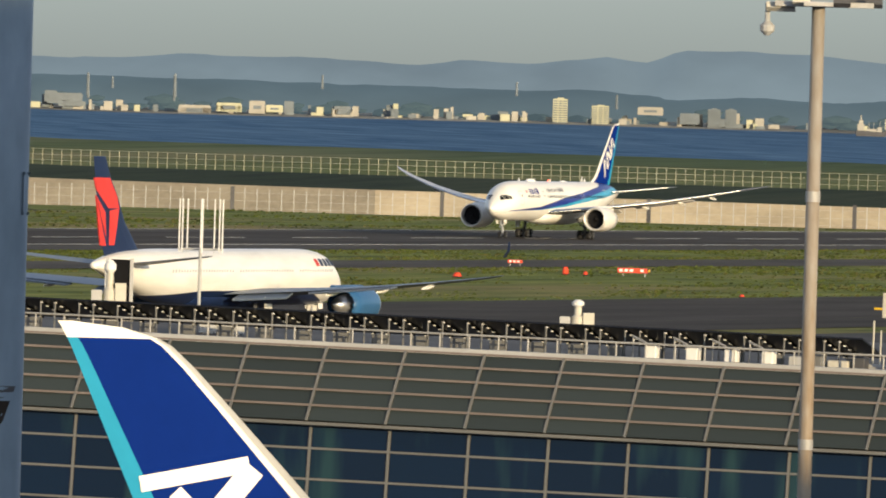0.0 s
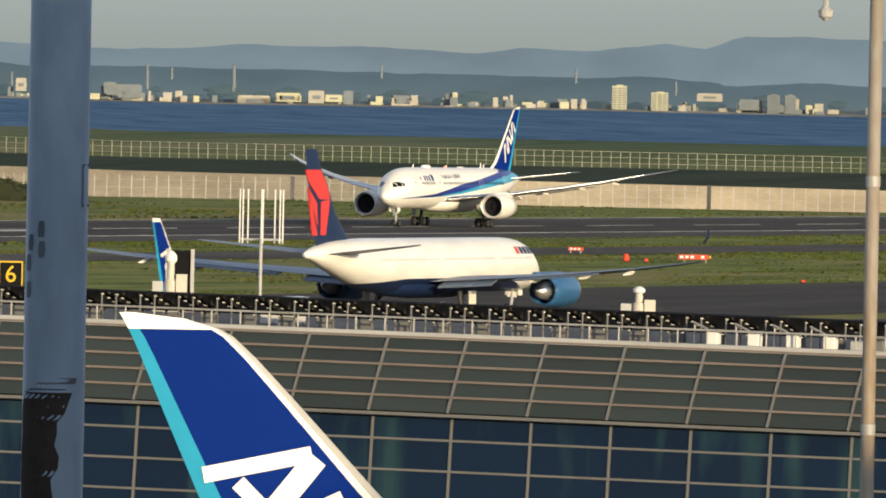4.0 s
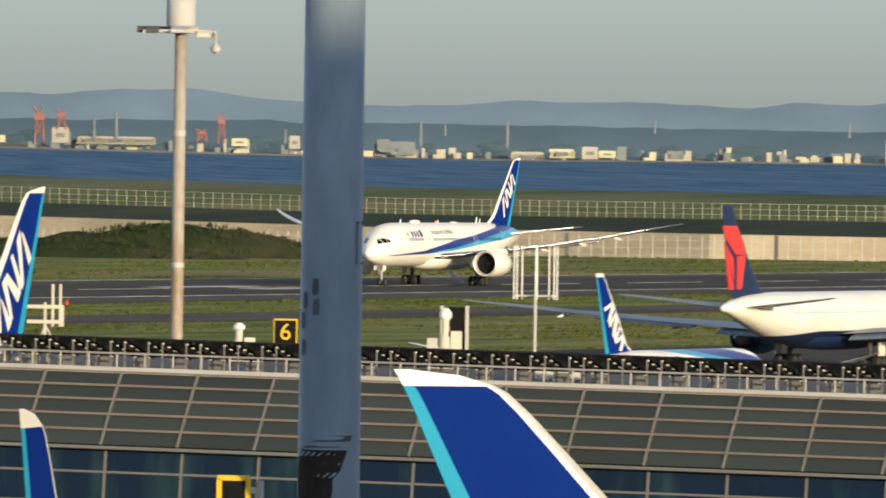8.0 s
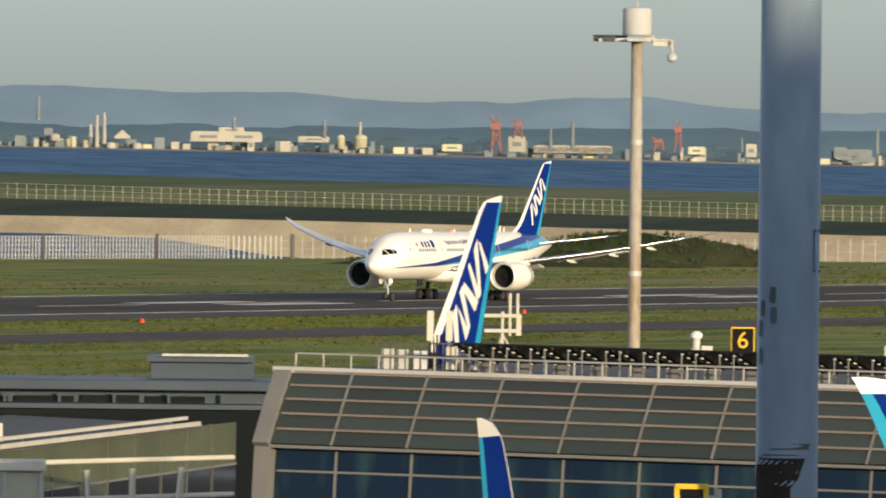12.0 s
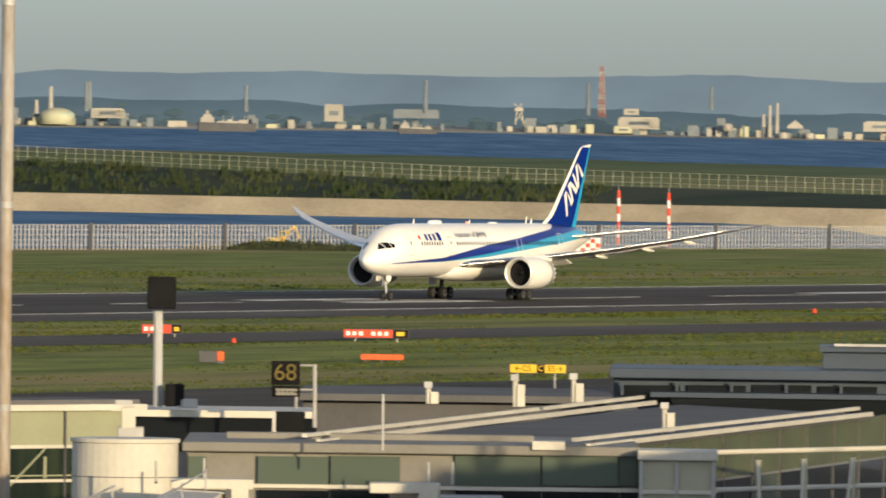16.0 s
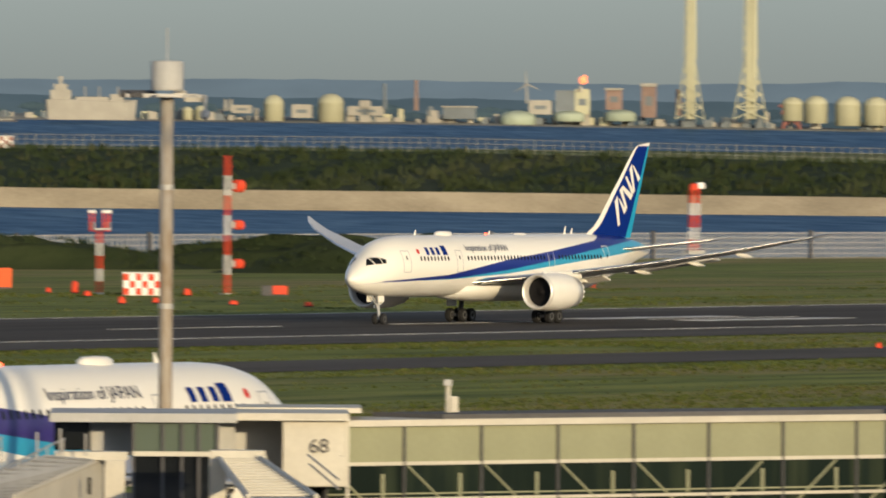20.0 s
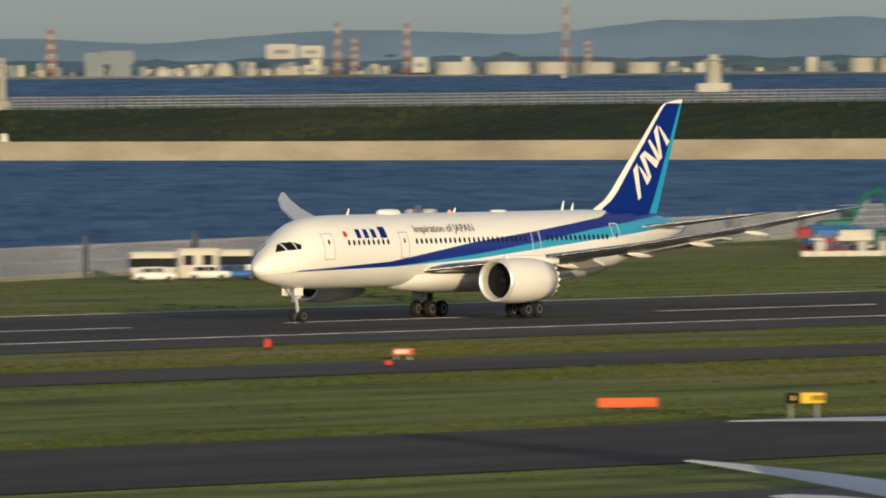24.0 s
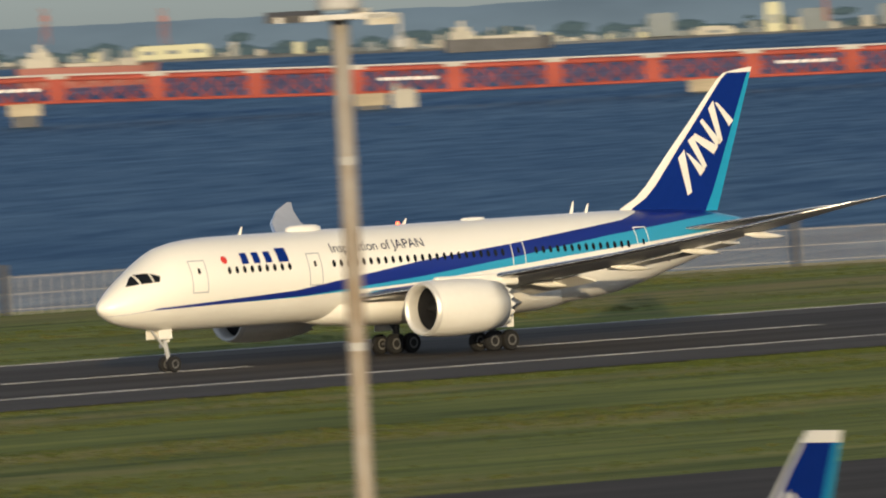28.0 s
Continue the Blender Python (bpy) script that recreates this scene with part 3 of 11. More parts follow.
def foil(bm, rows, side, chord, mats, vertical=False, tip_mat=None):
    """Lofts wing-like sections; chord: fractions from the leading to the trailing edge; mats: one a gap between them."""
    rings = []
    for r in rows:
        if vertical:
            z, le, te = r; th = 0.055 * (le - te)
            pts = [(le + (te - le) * c, th * 2.6 * (math.sqrt(c) - c) * 0.5 + 0.01, z) for c in chord]
            low = [(p[0], -p[1], p[2]) for p in pts]
        else:
            y, le, te, z, th = r
            pts = [(le + (te - le) * c, side * y, z + th * (math.sqrt(c) - c) * 1.55 + 0.01) for c in chord]
            low = [(le + (te - le) * c, side * y, z - th * (math.sqrt(c) - c) * 0.9 - 0.01) for c in chord]
        rings.append([bm.verts.new(p) for p in pts] + [bm.verts.new(p) for p in low[::-1]])
    n, k = len(rings[0]), len(chord)
    for q, (a, b) in enumerate(zip(rings, rings[1:])):
        for i in range(n):
            j = (i + 1) % n
            f = bm.faces.new((a[i], a[j], b[j], b[i]))
            g = i if i < k - 1 else (n - 2 - i if k <= i < n - 1 else (k - 2 if i == k - 1 else 0))
            f.material_index = mats[min(max(g, 0), len(mats) - 1)]
            if tip_mat is not None and q >= len(rings) - 1 - tip_mat[1]:
                f.material_index = tip_mat[0]
    f = bm.faces.new(rings[-1])
    f.material_index = tip_mat[0] if tip_mat else mats[0]
    bm.faces.new(rings[0][::-1])
    bmesh.ops.recalc_face_normals(bm, faces=bm.faces)
    return bm


def fin_side(rows, f, z, side):
    le, te = float(np.interp(z, [r[0] for r in rows], [r[1] for r in rows])), float(np.interp(z, [r[0] for r in rows], [r[2] for r in rows]))
    c = min(max((f - le) / (te - le), 0.0), 1.0)
    return Vector((f, side * (0.055 * (le - te) * 2.6 * (math.sqrt(c) - c) * 0.5 + 0.045), z))


def fit_fin(rows, p):
    """Carries a place on the standard fin to the same share of chord and height of another fin."""
    z_ = [r[0] for r in FIN]
    c = (p.x - float(np.interp(p.y, z_, [r[1] for r in FIN]))) / (float(np.interp(p.y, z_, [r[2] for r in FIN])) - float(np.interp(p.y, z_, [r[1] for r in FIN])))
    z = rows[0][0] + (p.y - FIN[0][0]) / (FIN[-1][0] - FIN[0][0]) * (rows[-1][0] - rows[0][0])
    zz = [r[0] for r in rows]
    le, te = float(np.interp(z, zz, [r[1] for r in rows])), float(np.interp(z, zz, [r[2] for r in rows]))
    return le + (te - le) * c, z


def stroke(f0, f1, w):
    """A straight bar as the four corners of a quad."""
    d = Vector((f1[0] - f0[0], f1[1] - f0[1])).normalized(); q = Vector((-d.y, d.x)) * w / 2
    a, b = Vector(f0), Vector(f1)
    return [tuple(a - q), tuple(a + q), tuple(b + q), tuple(b - q)]


def emblem(rows, quad, side, fitted=True):
    """A plain four-cornered patch lying on a fin."""
    bm = bmesh.new()
    a, b, c, d = (Vector(v) for v in quad)
    grid = []
    for i in range(9):
        l, r = a.lerp(d, i / 8), b.lerp(c, i / 8)
        pts = [l.lerp(r, k / 3) for k in range(4)]
        grid.append([bm.verts.new(fin_side(rows, *(fit_fin(rows, p) if fitted else p), side)) for p in pts])
    for u, v in zip(grid, grid[1:]):
        for k in range(3):
            bm.faces.new((u[k], u[k + 1], v[k + 1], v[k]))
    return bm


# slanted bars of the tail marks: on the standard fin, on the long aircraft's fin and on its sister's (metres from the main wheels)
MARK = [[(-21.22, 11.71), (-21.81, 12.25), (-22.33, 9.42), (-21.92, 9.19)], [(-21.95, 12.05), (-22.25, 11.92), (-23.63, 10.86), (-23.16, 10.43)],
        [(-22.17, 12.8), (-22.63, 13.15), (-23.81, 11.09), (-23.52, 10.86)], [(-22.6, 12.95), (-22.81, 13.3), (-24.93, 12.34), (-24.46, 11.83)], [(-23.35, 14.05), (-23.58, 14.24), (-25.18, 12.69), (-24.76, 12.34)],
        [(-24.17, 14.87), (-24.65, 15.41), (-25.35, 12.73), (-25.05, 12.46)], [(-24.8, 15.25), (-25.04, 15.25), (-26.42, 14.02), (-26.01, 13.63)]]
MARK_LONG = [[(-29.94, 14.68), (-29.63, 14.36), (-27.59, 14.74), (-27.32, 15.39)], [(-27.15, 15.39), (-26.43, 14.88), (-27.5, 12.63), (-28.07, 13.03)], [(-27.84, 12.81), (-27.43, 12.63), (-25.44, 14.1), (-25.89, 14.25)],
             [(-25.89, 14.25), (-25.1, 13.7), (-25.89, 11.51), (-26.88, 11.93)], [(-26.58, 11.41), (-26.03, 11.19), (-23.79, 12.62), (-24.14, 12.81)], [(-26.23, 11.24), (-25.82, 11.0), (-23.56, 11.52), (-23.73, 11.93)], [(-23.55, 12.07), (-22.86, 11.69), (-24.18, 9.74), (-24.76, 10.26)]]
MARK_PANELS = [[(-30.1, 13.37), (-26.5, 13.37), (-24.62, 11.72), (-29.45, 12.29)], [(-29.45, 12.29), (-24.62, 11.72), (-24.13, 10.73), (-26.69, 10.74)], [(-29.59, 11.93), (-29.43, 11.83), (-26.85, 7.5), (-28.2, 7.5)], [(-29.43, 11.83), (-27.27, 10.38), (-26.87, 8.11), (-27.99, 9.66)], [(-26.38, 10.53), (-24.13, 10.73), (-25.04, 7.54), (-26.25, 7.54)]]
MARK_SISTER = [[(-24.54, 11.85), (-24.19, 11.54), (-21.93, 12.12), (-22.06, 12.5)], [(-21.92, 12.55), (-21.24, 12.0), (-22.76, 10.22), (-23.25, 10.63)], [(-22.9, 10.25), (-22.45, 9.87), (-20.66, 11.35), (-20.86, 11.52)],
               [(-20.9, 11.49), (-20.13, 10.82), (-21.06, 8.61), (-21.79, 9.23)], [(-21.25, 8.78), (-20.76, 8.25), (-19.16, 10.05), (-19.45, 10.23)], [(-21.02, 8.47), (-20.67, 8.25), (-18.51, 8.86), (-18.71, 9.25)], [(-18.61, 9.35), (-17.96, 8.78), (-18.81, 7.52), (-19.59, 7.54)]]


def wheel_mesh(r, w):
    bm = bmesh.new()
    rot = Matrix.Rotation(radians(90), 4, "X")
    lathe(bm, [(r * 0.55, -w / 2), (r * 0.92, -w / 2), (r, -w * 0.3), (r, w * 0.3), (r * 0.92, w / 2), (r * 0.55, w / 2)], 20, rot)
    me_t = bpy.data.meshes.new("tyre"); bm.to_mesh(me_t); bm.free(); me_t.materials.append(M["rubber"])
    bm = bmesh.new()
    lathe(bm, [(r * 0.2, -w * 0.46), (r * 0.5, -w * 0.53), (r * 0.56, -w * 0.5), (r * 0.56, w * 0.5), (r * 0.5, w * 0.53), (r * 0.2, w * 0.46)], 16, rot)
    me_r = bpy.data.meshes.new("rim"); bm.to_mesh(me_r); bm.free(); me_r.materials.append(M["rim_grey"])
    return me_t, me_r


def airliner(name, label, sx=1.0, sd=1.0, body="band_body", fin=None, fin_mats=("plane_white", "navy", "cyan"), engine="plane_white", old=False, windows=True, winglet=False, group="", belly_bands=True, emblem_style="bars", detail=True, fin_k=1.0, flat=1.0, rise=(0.0, 0.0), marks=None, fin_at=None, wing="wing_grey", aerials=True):
    """sx stretches the length, sd the body's width and all heights."""
    root = thing(name, None, label, "aircraft", group)
    wheels = []
    sz = sd
    bm = bmesh.new()
    n = 40
    stations = [29.1, 29.0, 28.75, 28.4, 28.0, 27.6, 27.0, 26.5, 25.9, 25.2, 24.5, 23.8, 22.6, 21.5, 20, 18.5, 14, 10, 5, 0, -5, -9, -11, -13, -15, -17, -19, -21, -23, -24.8, -26.5, -27.5, -28.1]
    rings = []
    for f in stations:
        top, low, half = (spline(BODY, f, k) for k in (1, 2, 3))
        if old and f < -22:   # flattened upright tail cone
            q = (-22 - f) / 6.1
            top, low, half = top + (7.75 - top) * q, low + (6.4 - low) * q, half + (0.3 - half) * q
            f -= .9 * max(0.0, q)
        zc, rz = (top + low) / 2, (top - low) / 2
        rings.append([bm.verts.new((f * sx, half * sd * math.cos(a), (zc + rz * math.sin(a)) * sz)) for a in [2 * math.pi * i / n for i in range(n)]])
    for a, b in zip(rings, rings[1:]):
        for i in range(n):
            j = (i + 1) % n
            bm.faces.new((a[i], b[i], b[j], a[j]))
    bm.faces.new(rings[0]), bm.faces.new(rings[-1][::-1])
    bmesh.ops.recalc_face_normals(bm, faces=bm.faces)
    part("fuselage", bm, body, root, smooth=True)
    # belly fairing
    bm = bmesh.new()
    prof = [(12.5, 2.62, 0.2), (10.5, 2.3, 2.4), (6, 2.05, 3.15), (-3, 2.05, 3.2), (-8, 2.3, 2.5), (-11, 2.66, 0.2)]
    rings = [[bm.verts.new((f * sx, w * sd * math.cos(a), (3.6 - (3.6 - z) * math.sin(a)) * sz)) for a in np.linspace(0, math.pi, 13)] for f, z, w in prof]
    for a, b in zip(rings, rings[1:]):
        for i in range(12):
            bm.faces.new((a[i], a[i + 1], b[i + 1], b[i]))
    part("belly_fairing", bm, "plane_white" if engine != "engine_blue" else "dark_blue", root, smooth=True)
    finrows = [(8 * sz + (z - 8) * sz * fin_k, a * sx, b * sx) for z, a, b in (fin or FIN)]
    finrows = fin_at or finrows
    bm = foil(bmesh.new(), finrows, 1, (0, .02, .06, .11, .3, .5, .7, .885, .95, 1.0), (3, 3, 0, 1, 1, 1, 1, 2, 2) if fin is FIN_ROUND else (0, 0, 0, 1, 1, 1, 1, 2, 2), True, (0, 1 if fin in (FIN_STRAIGHT, FIN_SLIM) else 2))
    part("fin", bm, [*fin_mats, "light_grey"], root)
    for side in (-1, 1):
        fitted, mat = False, "plane_white"
        if emblem_style == "panels":
            mat = "signal_red"
            quads = MARK_PANELS
        elif marks and side < 0:
            quads = marks
        elif fin is FIN_ROUND:
            quads = [stroke(*b) for b in (((-26.65, 13.28), (-23.85, 13.85), .42), ((-23.72, 13.75), (-25.5, 11.5), .6), ((-25.75, 13.1), (-24.85, 12.2), .4),
                                          ((-23.0, 12.7), (-26.0, 11.3), .45), ((-22.2, 11.6), (-25.2, 10.2), .45), ((-23.0, 12.7), (-25.2, 10.2), .45),
                                          ((-21.4, 10.6), (-24.6, 9.4), .45), ((-21.4, 10.6), (-22.9, 8.6), .5))]
            quads = [[(f * sx, (8 + (z - 8) * fin_k) * sz) for f, z in q] for q in quads]
        elif fin is FIN_STRAIGHT and side < 0:   # the bars run the other way on the right-hand side
            quads = MARK_LONG if old else [[(f * sx / .93, z * sz / .885) for f, z in q] for q in MARK_SISTER]
        else:
            quads, fitted = MARK, True
        for quad in quads:
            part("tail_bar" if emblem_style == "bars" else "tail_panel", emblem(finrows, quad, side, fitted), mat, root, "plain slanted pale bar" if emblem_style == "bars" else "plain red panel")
    chord = (0, .02, .07, .2, .4, .6, .74, 0.9, 1)
    for side in (-1, 1):
        lift = rise[0 if side > 0 else 1]   # how far the tip flexes up
        wr = [(y * sx, le * sx, te * sx, (3.9 + (z - 3.9) * flat) * sz + lift * max(0.0, (y - 14) / 16) ** 2, th) for y, le, te, z, th in WING]
        bm = foil(bmesh.new(), wr, side, chord, (1, 1, 0, 0, 0, 0, 0, 0))
        w = part("wing", bm, [wing, "chrome"], root, smooth=False)
        for y in (6.5, 12.5, 17.5, 22.0):
            le, te, z = (float(np.interp(y, [r[0] for r in WING], [r[k] for r in WING])) for k in (1, 2, 3))
            z = 3.9 + (z - 3.9) * flat
            b2 = bmesh.new()
            lathe(b2, [(0.04, 0), (0.17, 0.8), (0.22, 1.7), (0.13, 2.8), (0.03, 3.5)], 10, Matrix.Translation(((te + 2.3) * sx, side * y * sx, (z - 0.22) * sz)) @ Matrix.Rotation(radians(-95), 4, "Y"))
            part("flap_fairing", b2, "plane_white", w, smooth=True)
        for y0, y1, drop in ((3.4, 8.6, 0.5), (10.8, 19.0, 0.16)):   # lowered flaps behind the wing
            b2 = bmesh.new()
            q = []
            for y in (y0, y1):
                te, z = (float(np.interp(y, [r[0] for r in WING], [r[k] for r in WING])) for k in (2, 3))
                z = 3.9 + (z - 3.9) * flat
                q += [((te + 0.6) * sx, side * y * sx, z * sz - 0.05), ((te - 1.0) * sx, side * y * sx, z * sz - drop)]
            v = [b2.verts.new(p) for p in q] + [b2.verts.new(Vector(p) - Vector((0, 0, 0.14))) for p in q]
            for f in ((0, 1, 3, 2), (4, 6, 7, 5), (0, 4, 5, 1), (2, 3, 7, 6), (1, 5, 7, 3), (0, 2, 6, 4)):
                b2.faces.new([v[i] for i in f])
            bmesh.ops.recalc_face_normals(b2, faces=b2.faces)
            part("flap", b2, "plane_white" if drop > .3 and wing == "wing_grey" else wing, w)
        if winglet:
            b2 = bmesh.new()
            q = foil(b2, [(r[0] * 1.0, (r[1] - 0) * sx, (r[2]) * sx, r[3] * sz, r[4]) for r in [(30.0 * sx, -12.2, -13.0, 8.85, .08), (30.6 * sx, -13.0, -13.7, 9.5, .07), (30.9 * sx, -13.9, -14.3, 10.4, .05)]], side, chord, (0,))
            part("winglet", b2, "dark_blue", w)
        bm = foil(bmesh.new(), [(y * sx, le * sx, te * sx, z * sz, th) for y, le, te, z, th in STAB], side, chord, (1, 1, 0, 0, 0, 0, 0, 0))
        part("tailplane", bm, [wing, "chrome"], root)
        # engine
        ex, ey, ez = 10.3 * sx, side * 9.75 * sx, 3.12 * sz
        em = Matrix.Translation((ex, ey, ez)) @ Matrix.Rotation(radians(-90), 4, "Y")
        nac = thing("engine"); nac.parent = root
        k = sd
        bm = bmesh.new()
        lathe(bm, [(1.42 * k, 0.9), (1.44 * k, 0.35), (1.56 * k, 0.0), (1.66 * k, 0.0), (1.76 * k, 0.35)], 36, em, closed_ends=False)
        part("intake_lip", bm, "lip_metal", nac, smooth=True)
        bm = bmesh.new()
        lathe(bm, [(1.76 * k, 0.35), (1.84 * k, 1.4), (1.86 * k, 3.0), (1.76 * k, 4.8), (1.5 * k, 6.4), (1.42 * k, 6.4), (1.5 * k, 4.4)], 36, em, closed_ends=False)
        part("cowling", bm, engine, nac, smooth=True)
        bm = bmesh.new()   # saw-toothed nozzle edge
        for i in range(18):
            a0, a1, am = (2 * math.pi * q / 18 for q in (i, i + 1, i + .5))
            bm.faces.new([bm.verts.new(em @ Vector((1.5 * k * s * math.cos(a), 1.5 * k * s * math.sin(a), d))) for a, d, s in ((a0, 6.38, 1), (am, 6.85, 0.97), (a1, 6.38, 1))])
        part("nozzle_teeth", bm, engine, nac)
        bm = bmesh.new()
        lathe(bm, [(1.42 * k, 0.95), (1.3 * k, 1.1), (0.32 * k, 1.05), (0.2 * k, 0.75), (0.02, 0.5)], 30, em, closed_ends=False)
        part("fan", bm, "black", nac, smooth=True)
        bm = bmesh.new()
        lathe(bm, [(1.1 * k, 4.6), (0.95 * k, 6.4), (0.62 * k, 7.6), (0.5 * k, 7.6), (0.05, 8.6)], 24, em, closed_ends=False)
        part("core_nozzle", bm, "metal", nac, smooth=True)
        bm = boxes((2.0 * sx, ey - 0.28, ez + 1.2 * k, 9.0 * sx, ey + 0.28, ez + 2.0 * k))
        bmesh.ops.bevel(bm, geom=bm.edges, offset=0.12, segments=1, affect="EDGES")
        part("pylon", bm, engine, nac)
    # wheels
    for gx, gy, tr, r, wd, axles in ((23.4 * sx, 0, 0.42, 0.52, 0.36, (0,)), (0, 4.9 * sd, 0.72, 0.66, 0.5, (-0.74, 0.74)), (0, -4.9 * sd, 0.72, 0.66, 0.5, (-0.74, 0.74))):
        gear = thing("nose_gear" if gx > 5 else "main_gear"); gear.parent = root
        bm = bmesh.new()
        tube(bm, (gx, gy, r), (gx + (0.5 if gx > 5 else 0), gy * 0.94, 3.0 * sz), 0.15 if gx > 5 else 0.24, n=10)
        tube(bm, (gx, gy, r + .7), (gx + (1.6 if gx > 5 else 1.8), gy * 0.8, 3.0 * sz), 0.08, n=8)
        if len(axles) > 1:
            tube(bm, (gx - .9, gy, r), (gx + .9, gy, r), 0.16, n=8)
        for a in axles:
            tube(bm, (gx + a, gy - tr, r), (gx + a, gy + tr, r), 0.1, n=8)
        part("strut", bm, "plane_grey" if gx > 5 else "dark_grey", gear)
        if gx > 5:
            for s in (-1, 1):
                part("gear_door", boxes((gx + 0.2, s * 0.62 - .03, 2.15 * sz, gx + 1.3, s * 0.62 + .03, 2.75 * sz)), "plane_white", gear)
            part("gear_plate", boxes((gx + 0.25, -0.45, 1.95 * sz, gx + 0.31, 0.45, 2.55 * sz)), "plane_white", gear, "white plate with a dark bar")
            part("taxi_lamp", tube(bmesh.new(), (gx + 0.3, -0.3, 1.7), (gx + 0.45, -0.3, 1.7), 0.12), "metal", gear)
        else:
            s = 1 if gy > 0 else -1
            part("gear_door", boxes((gx - 0.9, gy + s * 0.95, 1.5 * sz, gx + 0.9, gy + s * 1.02, 3.0 * sz)), "plane_white", gear)
        tm, rm = wheel_mesh(r, wd)
        for a in axles:
            for s in (-1, 1):
                wh = thing("wheel", pose(gx + a, gy + s * tr, r)); wh.parent = gear
                shared("tyre", tm, wh), shared("rim", rm, wh)
                wheels.append((wh, gx + a, gy + s * tr, r))
    if detail:
        body_details(root, sx, sd, old, body, aerials)
    return root, wheels


def on_body(f, z, side, sx, sd, out=0.02):
    """A point on the body's skin at the place f and height z, and the skin's slope there."""
    top, low, half = (spline(BODY, f, k) for k in (1, 2, 3))
    zc, rz = (top + low) / 2, (top - low) / 2
    s = min(max((z - zc) / rz, -0.999), 0.999)
    c = math.sqrt(1 - s * s)
    nrm = Vector((0, c / half, s / rz)).normalized()
    return Vector((f * sx, side * (half * sd * c), z * sd)) + Vector((0, side * nrm.y, nrm.z)) * out


def skin_patch(bm, f0, f1, z0, z1, side, sx, sd, out=0.02, nf=2, nz=3):
    vs = [[bm.verts.new(on_body(f, z, side, sx, sd, out)) for z in np.linspace(z0, z1, nz + 1)] for f in np.linspace(f0, f1, nf + 1)]
    for a, b in zip(vs, vs[1:]):
        for i in range(nz):
            bm.faces.new((a[i], a[i + 1], b[i + 1], b[i]))
    return bm


def lerp2(a, b, k):
    return a[0] + (b[0] - a[0]) * k, a[1] + (b[1] - a[1]) * k


